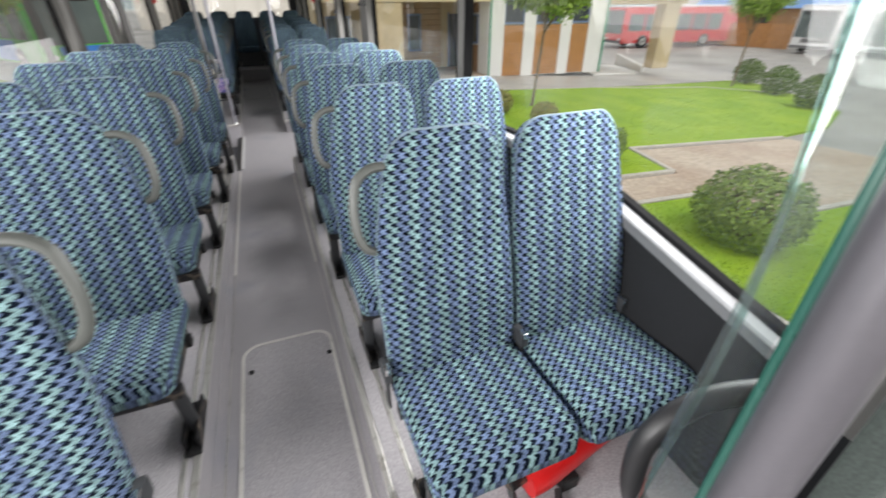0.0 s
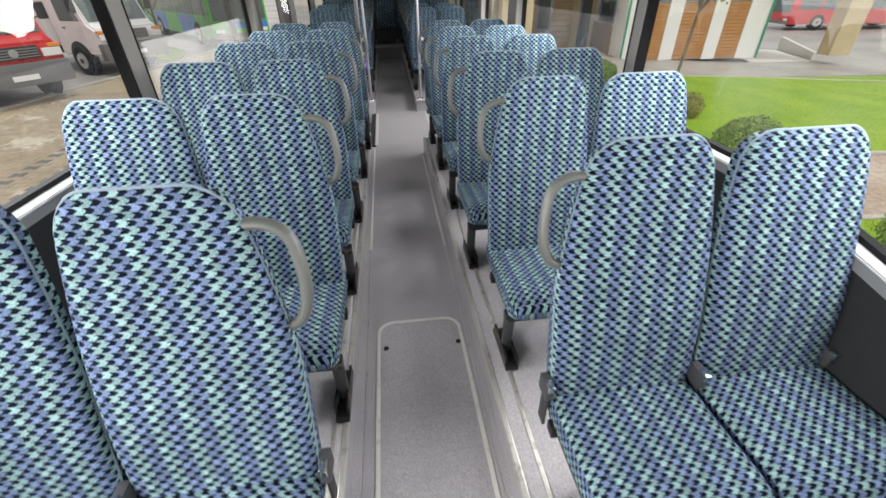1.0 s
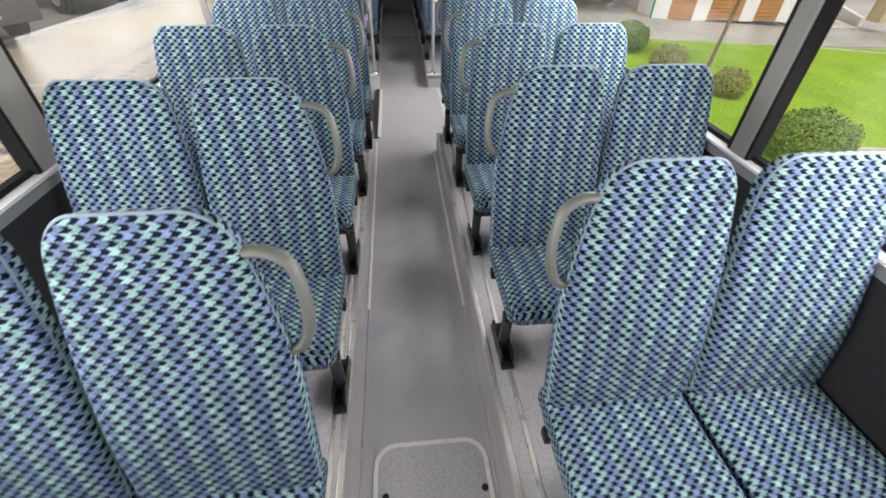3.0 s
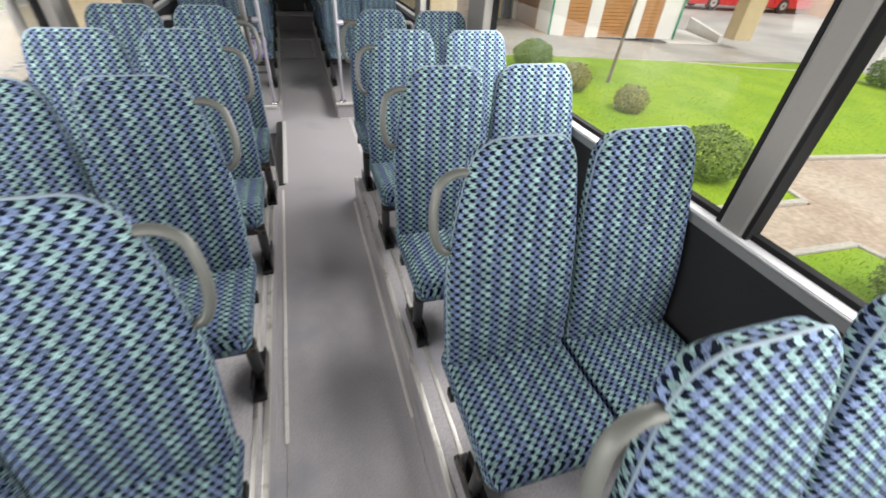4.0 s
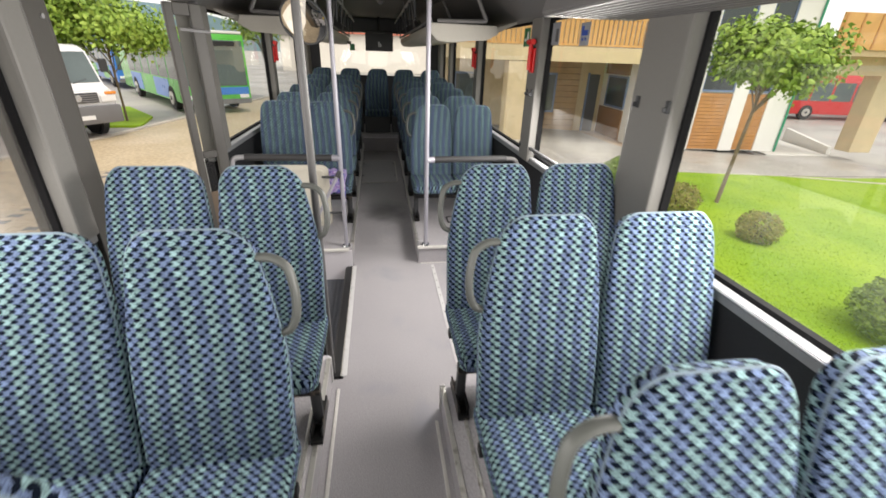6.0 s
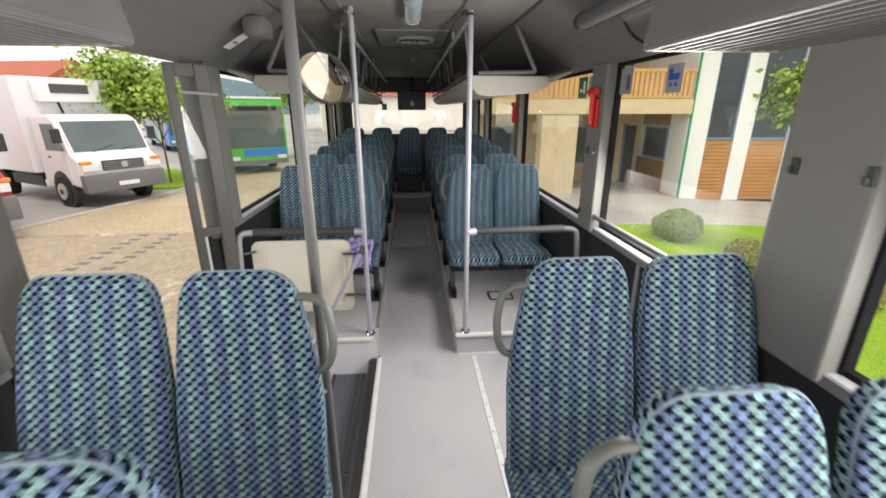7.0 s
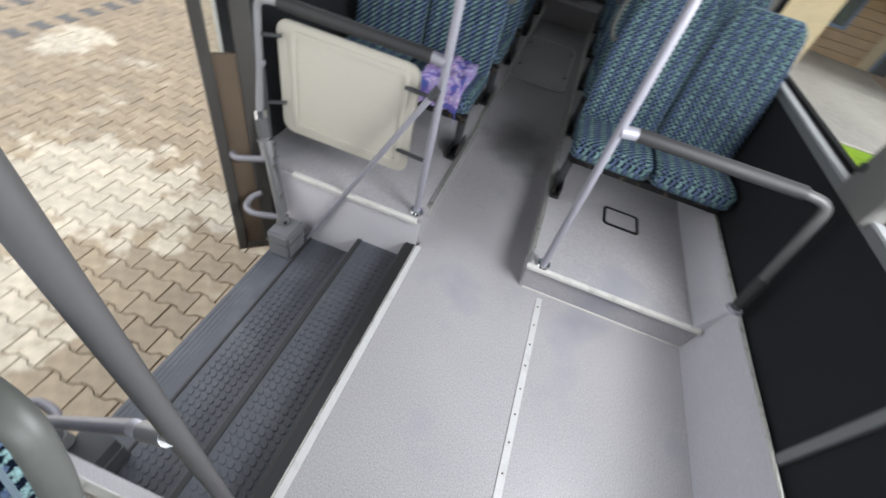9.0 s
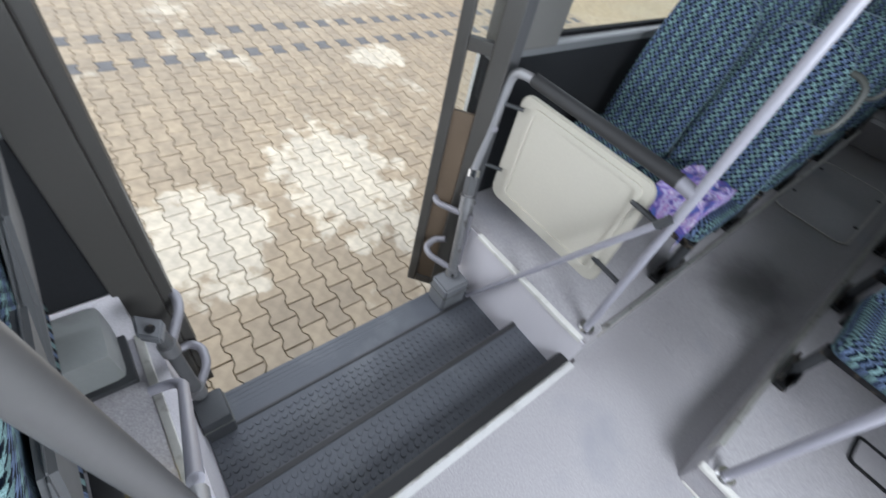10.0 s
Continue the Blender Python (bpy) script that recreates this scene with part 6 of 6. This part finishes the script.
for a, c, z0, z1 in ((-2.50, -2.02, 0.9, 2.25), (-6.0, -5.1, 0.6, 2.2)):
    dd = hp("window", a, c, 3.09, 3.14, z0, z1, DARK_GLASS, "dark window with a blue frame")
    for q in ((a - 0.07, a, z0, z1), (c, c + 0.07, z0, z1), (a - 0.07, c + 0.07, z1, z1 + 0.07), (a - 0.07, c + 0.07, z0 - 0.07, z0)):
        hp("frame", q[0], q[1], 3.06, 3.138, q[2], q[3], BLUE_FRAME, parent=dd)
for j in range(12):
    hp("log", -3.3, -1.0, 3.10, 3.199, 0.11 + j * 0.22, 0.325 + j * 0.22, TIMBER_SHADE, bevel=0.03)
# the white wall's flank beside the porch: a window between brown boards
wn_ = hp("porch_window", -0.03, -0.002, 1.10, 2.60, 1.27, 2.25, DARK_GLASS, "window with a blue frame")
for q in ((1.03, 1.10, 1.20, 2.32), (2.60, 2.67, 1.20, 2.32), (1.10, 2.60, 1.20, 1.27), (1.10, 2.60, 2.25, 2.32)):
    hp("frame", -0.05, -0.003, q[0], q[1], q[2], q[3], BLUE_FRAME, parent=wn_)
hp("porch_board", -0.04, -0.002, 1.03, 3.08, 0.11, 1.16, BROWN_PANEL, "brown boards under the porch window")
hp("porch_board", -0.04, -0.002, 1.03, 2.95, 2.36, 2.73, BROWN_PANEL)
for z0 in (4.45,):
    for a in (-6.2, -3.8, -1.6):
        hp("window", a, a + 1.0, 3.15, 3.198, z0, z0 + 1.6, DARK_GLASS)

slab("pale_apron", [(14.2, 10.3), (17.45, 10.7), (19.0, 14.4), (15.0, 14.5)], PLASTER, 0.022, "pale concrete apron under the carport", "pavement")
ramp = thing("ramp_wall", "low concrete ramp wall under the carport", "wall")
bm = bmesh.new()
pts = [(17.9, 11.2, 0.30), (19.3, 14.6, 0.60)]
vs = [[bm.verts.new((x + dx, y, gz(x) - 0.02 + (h if up_ else 0))) for dx, up_ in ((0, 0), (0, 1), (0.2, 1), (0.2, 0))] for x, y, h in pts]
for k in range(4):
    bm.faces.new((vs[0][k], vs[0][(k + 1) % 4], vs[1][(k + 1) % 4], vs[1][k]))
bm.faces.new(vs[0]), bm.faces.new(vs[1][::-1])
part("wall", bm, PLASTER, ramp)

# neighbours and fences beyond the yard
def shed(name, label, x, y, w, d, h, rz, wall, roof, roof_h=1.5, storey=True):
    t = thing(name, label, "house", "far houses", at=(x, y, gz(x) - 0.05))
    t.rotation_euler = (0, 0, radians(rz))
    part("wall", box(-w / 2, w / 2, -d / 2, d / 2, 0, h), wall, t)
    part("roof", prism([(-d / 2 - 0.5, h), (d / 2 + 0.5, h), (0, h + roof_h)], 0, -w / 2 - 0.5, w / 2 + 0.5), roof, t)
    n_ = max(2, int(w / 3.5))
    for i in range(n_ if storey else 0):
        x0 = -w / 2 + (i + 0.5) * w / n_
        win = part("window", box(x0 - 0.6, x0 + 0.6, -d / 2 - 0.04, -d / 2 - 0.002, h * 0.3, h * 0.3 + 1.3), DARK_GLASS, t)
        part("frame", box(x0 - 0.7, x0 + 0.7, -d / 2 - 0.07, -d / 2 - 0.041, h * 0.3 - 0.1, h * 0.3 - 0.001), WHITE, win)
    return t


RED_TILE = surface("red_roof_tiles", (0.36, 0.10, 0.06), 0.8, var=0.25, vscale=1.0)
BLUE_ROOF = surface("blue_sheet_roof", (0.12, 0.25, 0.5), 0.5, var=0.1)
shed("house", "pale house with a red tiled roof beyond the yard", -44, 50, 12, 9, 3.6, 12, PLASTER, RED_TILE, 2.6)
shed("house", "white house with a red roof in the distance", -45, 52, 16, 10, 5, -10, PLASTER, RED_TILE, 3)
FAR_WALL = surface("far_pale_plaster", (0.74, 0.69, 0.62), 0.85, var=0.1, vscale=0.4)
KIOSK_WOOD = surface("kiosk_timber", (0.40, 0.22, 0.09), 0.7, var=0.3, vscale=0.9)
shed("house", "pale plastered house seen far behind the coach", 3, 62, 30, 9, 4.5, 2, FAR_WALL, RED_TILE, 3, False)
shed("barn", "long timber shed with a blue sheet roof", 47.0, 24.5, 12, 6, 2.8, -75, KIOSK_WOOD, BLUE_ROOF, 1.4)
shed("house", "white gabled house beyond the timber shed", 49, 33, 10, 9, 5.0, 36, PLASTER, FAR_WALL, 1.5)
HILL = surface("far_hill", (0.10, 0.17, 0.19), 0.95, var=0.25, vscale=0.02)
bm = bmesh.new()
ringlow, ringhigh = [], []
for i in range(97):
    a = 2 * math.pi * i / 96
    hgt = 26 + 22 * noise.noise((math.cos(a) * 3, math.sin(a) * 3, 0.7)) + 8 * noise.noise((math.cos(a) * 9, math.sin(a) * 9, 2.0))
    ringlow.append(bm.verts.new((420 * math.cos(a), 420 * math.sin(a), GROUND_Z - 1)))
    ringhigh.append(bm.verts.new((520 * math.cos(a), 520 * math.sin(a), max(hgt, 8))))
for i in range(96):
    bm.faces.new((ringlow[i], ringlow[i + 1], ringhigh[i + 1], ringhigh[i]))
setting("backdrop_hills", bm, HILL, "hazy blue wooded hills on the horizon", "hills", True)
bm = None
fence = thing("fence", "low timber fence along the far side of the yard", "fence", at=(38.1, 22.0, gz(38.1)))
fence.rotation_euler = (0, 0, radians(-84.7))
for i in range(24):
    part("board", box(-4.8 + i * 0.40, -4.41 + i * 0.40, 0, 0.03, 0.0, 1.75), LARCH, fence)


# ---- parked vehicles ----
TYRE = surface("tyre", (0.02, 0.02, 0.02), 0.85)
CAR_GLASS = surface("vehicle_glass", (0.10, 0.13, 0.13), 0.06, var=0.5, vscale=0.7, bump=0)
LORRY_WHITE = surface("lorry_white", (0.80, 0.80, 0.80), 0.35, var=0.03, coat=0.5)
BUMPER = surface("grey_bumper", (0.16, 0.16, 0.165), 0.6)
LORRY_RED = surface("lorry_red", (0.55, 0.02, 0.02), 0.3, coat=0.6, var=0.05)
AMBER = surface("amber_lens", (0.8, 0.28, 0.05), 0.25)
BUS_GREEN = surface("bus_green", (0.08, 0.50, 0.05), 0.3, coat=0.5, var=0.05)
BUS_BLUE = surface("bus_blue", (0.04, 0.20, 0.62), 0.3, coat=0.5, var=0.05)


def wheel(x, y, r, parent, width=0.24):
    w = part("wheel", disc((x, y, r), r, width, "X", 24), TYRE, parent)
    part("rim", disc((x + math.copysign(0.02 + width / 2, x), y, r), r * 0.55, 0.04, "X", 20), ALU, w)
    part("hub", disc((x + math.copysign(0.045 + width / 2, x), y, r), r * 0.18, 0.03, "X", 12), DARK_GREY, w)


def lorry(x, y, rz, cab, label, boxy=True):
    """A cab-over lorry facing local -y, wheels at z 0."""
    t = thing("lorry", label, "lorry", "parked vehicles", at=(x, y, GROUND_Z + 0.0))
    t.rotation_euler = (0, 0, radians(rz))
    body = prism([(-0.55, 0.55), (-0.62, 0.95), (-0.55, 1.28), (-0.28, 1.42), (0.15, 2.30), (0.45, 2.42), (1.5, 2.42), (1.5, 0.55)], 0, -1.0, 1.0, 0.06)
    part("cab", body, cab, t, smooth=True)
    ws = prism([(-0.255, 1.47), (0.115, 2.24), (0.145, 2.235), (-0.225, 1.465)], 0, -0.9, 0.9)
    bmesh.ops.translate(ws, vec=(0, -0.022, 0.008), verts=ws.verts[:])
    part("windscreen", ws, CAR_GLASS, t)
    for s in (-1, 1):
        sw = prism([(0.0, 1.5), (0.28, 2.18), (0.95, 2.18), (0.95, 1.5)], 0, s * 1.0 - 0.01, s * 1.0 + 0.012)
        dr = part("door", box(s * 1.0 - 0.006, s * 1.0 + 0.006, -0.05, 1.05, 0.75, 1.46, 0.004), cab, t)
        part("door_window", sw, CAR_GLASS, dr)
        part("door_handle", box(s * 1.0 - 0.02, s * 1.0 + 0.03, 0.8, 0.95, 1.30, 1.34, 0.006), DARK_PLASTIC, dr)
        mr_ = part("wing_mirror", box(s * 1.16 - 0.1, s * 1.16 + 0.1, -0.22, -0.12, 1.72, 2.08, 0.03), DARK_PLASTIC, t)
        part("mirror_arm", tube([(s * 1.0, -0.05, 1.75), (s * 1.12, -0.17, 1.80)], 0.018, 6), DARK_PLASTIC, mr_)
        part("headlight", box(s * 0.78 - 0.2, s * 0.78 + 0.2, -0.655, -0.60, 0.98, 1.16, 0.02), WHITE, t, "clear headlight")
        part("indicator", box(s * 0.88 - 0.13, s * 0.88 + 0.13, -0.66, -0.56, 1.17, 1.25, 0.015), AMBER, t, "amber indicator")
        part("wheel_arch", disc((s * 0.93, 0.55, 0.44), 0.52, 0.16, "X", 24), DARK_PLASTIC, t)
        wheel(s * 0.92, 0.55, 0.40, t)
        wheel(s * 0.92, 4.2, 0.40, t)
    part("grille", box(-0.52, 0.52, -0.66, -0.60, 0.98, 1.24, 0.015), DARK_PLASTIC, t, "dark grille")
    for j in range(4):
        part("grille_bar", box(-0.5, 0.5, -0.672, -0.655, 1.01 + j * 0.055, 1.03 + j * 0.055), STEEL, t)
    part("badge", disc((0, -0.675, 1.11), 0.09, 0.02, "Y", 20), CHROME, t)
    part("bumper", box(-1.02, 1.02, -0.72, -0.45, 0.42, 0.90, 0.05), BUMPER, t, "grey plastic bumper", True)
    part("plate_bar", box(-0.26, 0.26, -0.735, -0.721, 0.55, 0.66), WHITE, t)
    part("wiper", tube([(-0.5, -0.29, 1.46), (0.1, -0.20, 1.62)], 0.012, 6), BLACK, t)
    part("wiper", tube([(0.2, -0.29, 1.46), (0.75, -0.20, 1.60)], 0.012, 6), BLACK, t)
    part("chassis", box(-0.5, 0.5, 0.2, 5.3, 0.5, 0.72), BLACK_METAL, t)
    part("side_guard", box(0.95, 0.99, 1.7, 3.6, 0.45, 0.75), BLACK_METAL, t)
    part("side_guard", box(-0.99, -0.95, 1.7, 3.6, 0.45, 0.75), BLACK_METAL, t)
    if boxy:
        bx_ = part("box_body", box(-1.15, 1.15, 1.6, 5.6, 0.85, 3.40, 0.03), LORRY_WHITE, t, "white refrigerated box body")
        part("cooling_unit", box(-0.75, 0.75, 1.25, 1.59, 2.75, 3.35, 0.06), LORRY_WHITE, bx_, smooth=True)
        part("cooling_grille", box(-0.45, 0.45, 1.225, 1.249, 2.98, 3.22), DARK_GREY, bx_)
        part("pipe", tube([(-0.2, 1.58, 2.75), (-0.15, 1.56, 2.45)], 0.03, 8), BLACK, bx_)
    else:
        part("box_body", box(-1.15, 1.15, 1.6, 5.6, 0.85, 2.9, 0.03), LORRY_RED, t, "red equipment body")
        part("roof_bar", box(-0.8, 0.8, 0.5, 0.75, 2.42, 2.56, 0.03), BUS_BLUE, t)
    return t


lorry(-8.5, 10.1, 59, LORRY_WHITE, "white box lorry parked across the paved yard")
lorry(-8.95, 5.7, 59, LORRY_RED, "red lorry parked at the edge of the yard", False)


def bus(x, y, rz, main, stripe, label, length=11.5):
    t = thing("bus", label, "bus", "parked vehicles", at=(x, y, gz(x)))
    t.rotation_euler = (0, 0, radians(rz))
    part("body", box(-1.25, 1.25, 0.0, length, 0.35, 2.95, 0.10), main, t, smooth=True)
    part("front_window", box(-1.14, 1.14, -0.02, 0.03, 1.05, 2.72, 0.02), CAR_GLASS, t)
    part("roof_cap", box(-1.2, 1.2, 0.02, length - 0.1, 2.955, 3.06, 0.04), LORRY_WHITE, t, "pale roof", True)
    part("destination_box", box(-0.9, 0.9, -0.026, -0.0205, 2.50, 2.68), BLACK, t)
    part("front_stripe", box(-0.6, 1.15, -0.022, 0.03, 0.72, 1.0), stripe, t)
    part("bumper", box(-1.2, 1.2, -0.04, 0.03, 0.36, 0.55, 0.01), BUMPER, t)
    for s in (-1, 1):
        for i in range(int(length / 1.5) - 1):
            w = part("side_window", box(s * 1.25 - 0.01, s * 1.25 + 0.012, 0.5 + i * 1.5, 1.85 + i * 1.5, 1.25, 2.45, 0.004), CAR_GLASS, t)
        part("side_stripe", box(s * 1.25 - 0.01, s * 1.25 + 0.011, 2.2, 4.6, 0.45, 1.2), stripe, t)
        part("side_stripe", box(s * 1.25 - 0.01, s * 1.25 + 0.011, 7.0, 9.2, 0.45, 1.2), stripe, t)
        part("headlight", box(s * 0.95 - 0.18, s * 0.95 + 0.18, -0.03, 0.03, 0.58, 0.72, 0.01), WHITE, t)
        wheel(s * 1.15, 2.0, 0.48, t)
        wheel(s * 1.15, length - 3.0, 0.48, t)
    return t


bus(-6.3, 15.75, 36, BUS_GREEN, BUS_BLUE, "green and blue city bus parked in the yard")
bus(-14.2, 26.6, 36, BUS_BLUE, BUS_GREEN, "blue and green city bus parked behind another")
bus(36.3, 14.5, -82, LORRY_WHITE, BUMPER, "white coach parked beyond the lawn", 9.0)
bus(37.0, 11.2, -82, LORRY_WHITE, BUMPER, "white coach parked beyond the lawn", 9.0)
bus(27.9, 24.8, -98, LORRY_RED, LORRY_RED, "red bus parked far behind the carport", 11.0)
bus(35.8, 28.9, -98, LORRY_RED, LORRY_RED, "red bus parked far behind the carport", 9.0)

# ---- paving stones beside the door ----
def dry_and_damp(name, island=False):
    """Concrete paving drying after rain: pale dry patches with ragged edges between damp tan ones."""
    m = varied(name, (0.88, 0.87, 0.86), (1.08, 1.06, 1.02), 0.75, 14, island)
    n, l = m.node_tree.nodes, m.node_tree.links
    p = n["Principled BSDF"]
    tone = p.inputs["Base Color"].links[0].from_socket
    geo, rag, wide = n.new("ShaderNodeNewGeometry"), n.new("ShaderNodeTexNoise"), n.new("ShaderNodeTexNoise")
    rag.inputs["Scale"].default_value, rag.inputs["Detail"].default_value = 5.0, 8
    wide.inputs["Scale"].default_value, wide.inputs["Detail"].default_value = 0.75, 6
    l.new(geo.outputs["Position"], rag.inputs["Vector"]), l.new(geo.outputs["Position"], wide.inputs["Vector"])
    best = None
    for cx, cy, rx, ry in ((-2.68, 0.12, 0.80, 0.50), (-2.45, -1.02, 0.55, 0.40), (-4.62, 1.66, 0.30, 0.32), (-1.75, 0.35, 0.35, 0.22)):
        off, sc, ln = n.new("ShaderNodeVectorMath"), n.new("ShaderNodeVectorMath"), n.new("ShaderNodeVectorMath")
        off.operation, sc.operation, ln.operation = "SUBTRACT", "MULTIPLY", "LENGTH"
        off.inputs[1].default_value, sc.inputs[1].default_value = (cx, cy, GROUND_Z), (1 / rx, 1 / ry, 0)
        l.new(geo.outputs["Position"], off.inputs[0]), l.new(off.outputs[0], sc.inputs[0]), l.new(sc.outputs[0], ln.inputs[0])
        out = ln.outputs["Value"]
        if best is not None:
            mn = n.new("ShaderNodeMath")
            mn.operation = "MINIMUM"
            l.new(best, mn.inputs[0]), l.new(out, mn.inputs[1])
            out = mn.outputs[0]
        best = out
    edge, near, far, top = (n.new("ShaderNodeMath") for _ in range(4))
    edge.operation = "MULTIPLY_ADD"
    edge.inputs[1].default_value = 2.2
    l.new(rag.outputs[0], edge.inputs[0]), l.new(best, edge.inputs[2])
    a, c = n.new("ShaderNodeMapRange"), n.new("ShaderNodeMapRange")
    a.inputs[1].default_value, a.inputs[2].default_value, a.inputs[3].default_value, a.inputs[4].default_value = 1.93, 2.16, 1, 0
    l.new(edge.outputs[0], a.inputs[0])
    near.operation = "MULTIPLY_ADD"
    near.inputs[1].default_value = 0.45
    l.new(rag.outputs[0], near.inputs[0]), l.new(wide.outputs[0], near.inputs[2])
    c.inputs[1].default_value, c.inputs[2].default_value, c.inputs[4].default_value = 0.82, 0.90, 0.8
    l.new(near.outputs[0], c.inputs[0])
    top.operation = "MAXIMUM"
    l.new(a.outputs[0], top.inputs[0]), l.new(c.outputs[0], top.inputs[1])
    mix, mul = n.new("ShaderNodeMix"), n.new("ShaderNodeMix")
    mix.data_type = mul.data_type = "RGBA"
    mix.inputs[6].default_value, mix.inputs[7].default_value = (0.345, 0.28, 0.195, 1), (0.56, 0.51, 0.415, 1)
    l.new(top.outputs[0], mix.inputs[0])
    mul.blend_type = "MULTIPLY"
    mul.inputs[0].default_value = 1
    l.new(mix.outputs[2], mul.inputs[6]), l.new(tone, mul.inputs[7]), l.new(mul.outputs[2], p.inputs["Base Color"])
    r = n.new("ShaderNodeMapRange")
    r.inputs[3].default_value, r.inputs[4].default_value = 0.5, 0.85
    l.new(top.outputs[0], r.inputs[0]), l.new(r.outputs[0], p.inputs["Roughness"])
    return m


STONE = dry_and_damp("paving_stone")
STONE_DARK = varied("dark_paving_stone", (0.10, 0.10, 0.105), (0.16, 0.155, 0.15), 0.75, 14)
STONE_JOINED = dry_and_damp("paving_stone_rest", True)
PX, PY, WAVE = 0.20, 0.142, 0.011


def stone_outline():
    """A bone-shaped stone: wide at both ends, with a waist in which its neighbours lock."""
    gap = 0.003
    side_ = [(-PX / 2 + gap, PY / 2 + WAVE - gap), (-PX * 0.33, PY / 2 + WAVE - gap), (-PX * 0.17, PY / 2 - WAVE - gap), (PX * 0.17, PY / 2 - WAVE - gap), (PX * 0.33, PY / 2 + WAVE - gap), (PX / 2 - gap, PY / 2 + WAVE - gap)]
    return [(x, -y) for x, y in side_] + side_[::-1]


def stone_geometry():
    """Top face, a chamfer and short sides."""
    o = stone_outline()
    k = len(o)
    verts = [(x, y, -0.02) for x, y in o] + [(x, y, -0.004) for x, y in o] + [(x * 0.965, y * 0.955, 0.0) for x, y in o]
    faces = [(i, (i + 1) % k, k + (i + 1) % k, k + i) for i in range(k)] + [(k + i, k + (i + 1) % k, 2 * k + (i + 1) % k, 2 * k + i) for i in range(k)] + [tuple(range(2 * k, 3 * k))]
    return verts, faces


sv, sf = stone_geometry()
meshes = []
for nm, mm in (("paving_stone", STONE), ("dark_paving_stone", STONE_DARK)):
    me = bpy.data.meshes.new(nm)
    me.from_pydata(sv, [], sf)
    me.materials.append(mm)
    meshes.append(me)
paving = bpy.data.objects["paving_nearside"]
rng = random.Random(4)
rest_v, rest_f = {0: [], 1: []}, {0: [], 1: []}
count = 0
for c in range(-34, 46):
    for r in range(-3, 34):
        x = -1.45 - r * PX - (PX / 2 if c % 2 else 0)
        y = c * PY
        dark = 1 if (abs(x + 5.05) < 0.04 or abs(x + 5.65) < 0.04) and c % 2 == 0 else 0
        z = GROUND_Z + rng.uniform(-0.0015, 0.0025)
        tilt = (rng.gauss(0, 0.006), rng.gauss(0, 0.006))
        if -2.75 < x and -1.9 < y < 2.0 and count < 300:
            ob = new("stone", meshes[dark])
            ob.parent = paving
            ob.matrix_basis = Matrix.Translation((x, y, z)) @ Euler((tilt[0], tilt[1], rng.gauss(0, 0.008))).to_matrix().to_4x4()
            count += 1
        else:
            k = len(rest_v[dark])
            rest_v[dark] += [(x + a, y + b_, z + c_ + a * tilt[1] + b_ * tilt[0]) for a, b_, c_ in sv]
            rest_f[dark] += [tuple(i + k for i in f) for f in sf]
for dark in (0, 1):
    me = bpy.data.meshes.new("stones")
    me.from_pydata(rest_v[dark], [], rest_f[dark])
    me.materials.append(STONE_DARK if dark else STONE_JOINED)
    ob = new("stones", me)
    ob.parent = paving
    tagged(ob, kind="stuff")
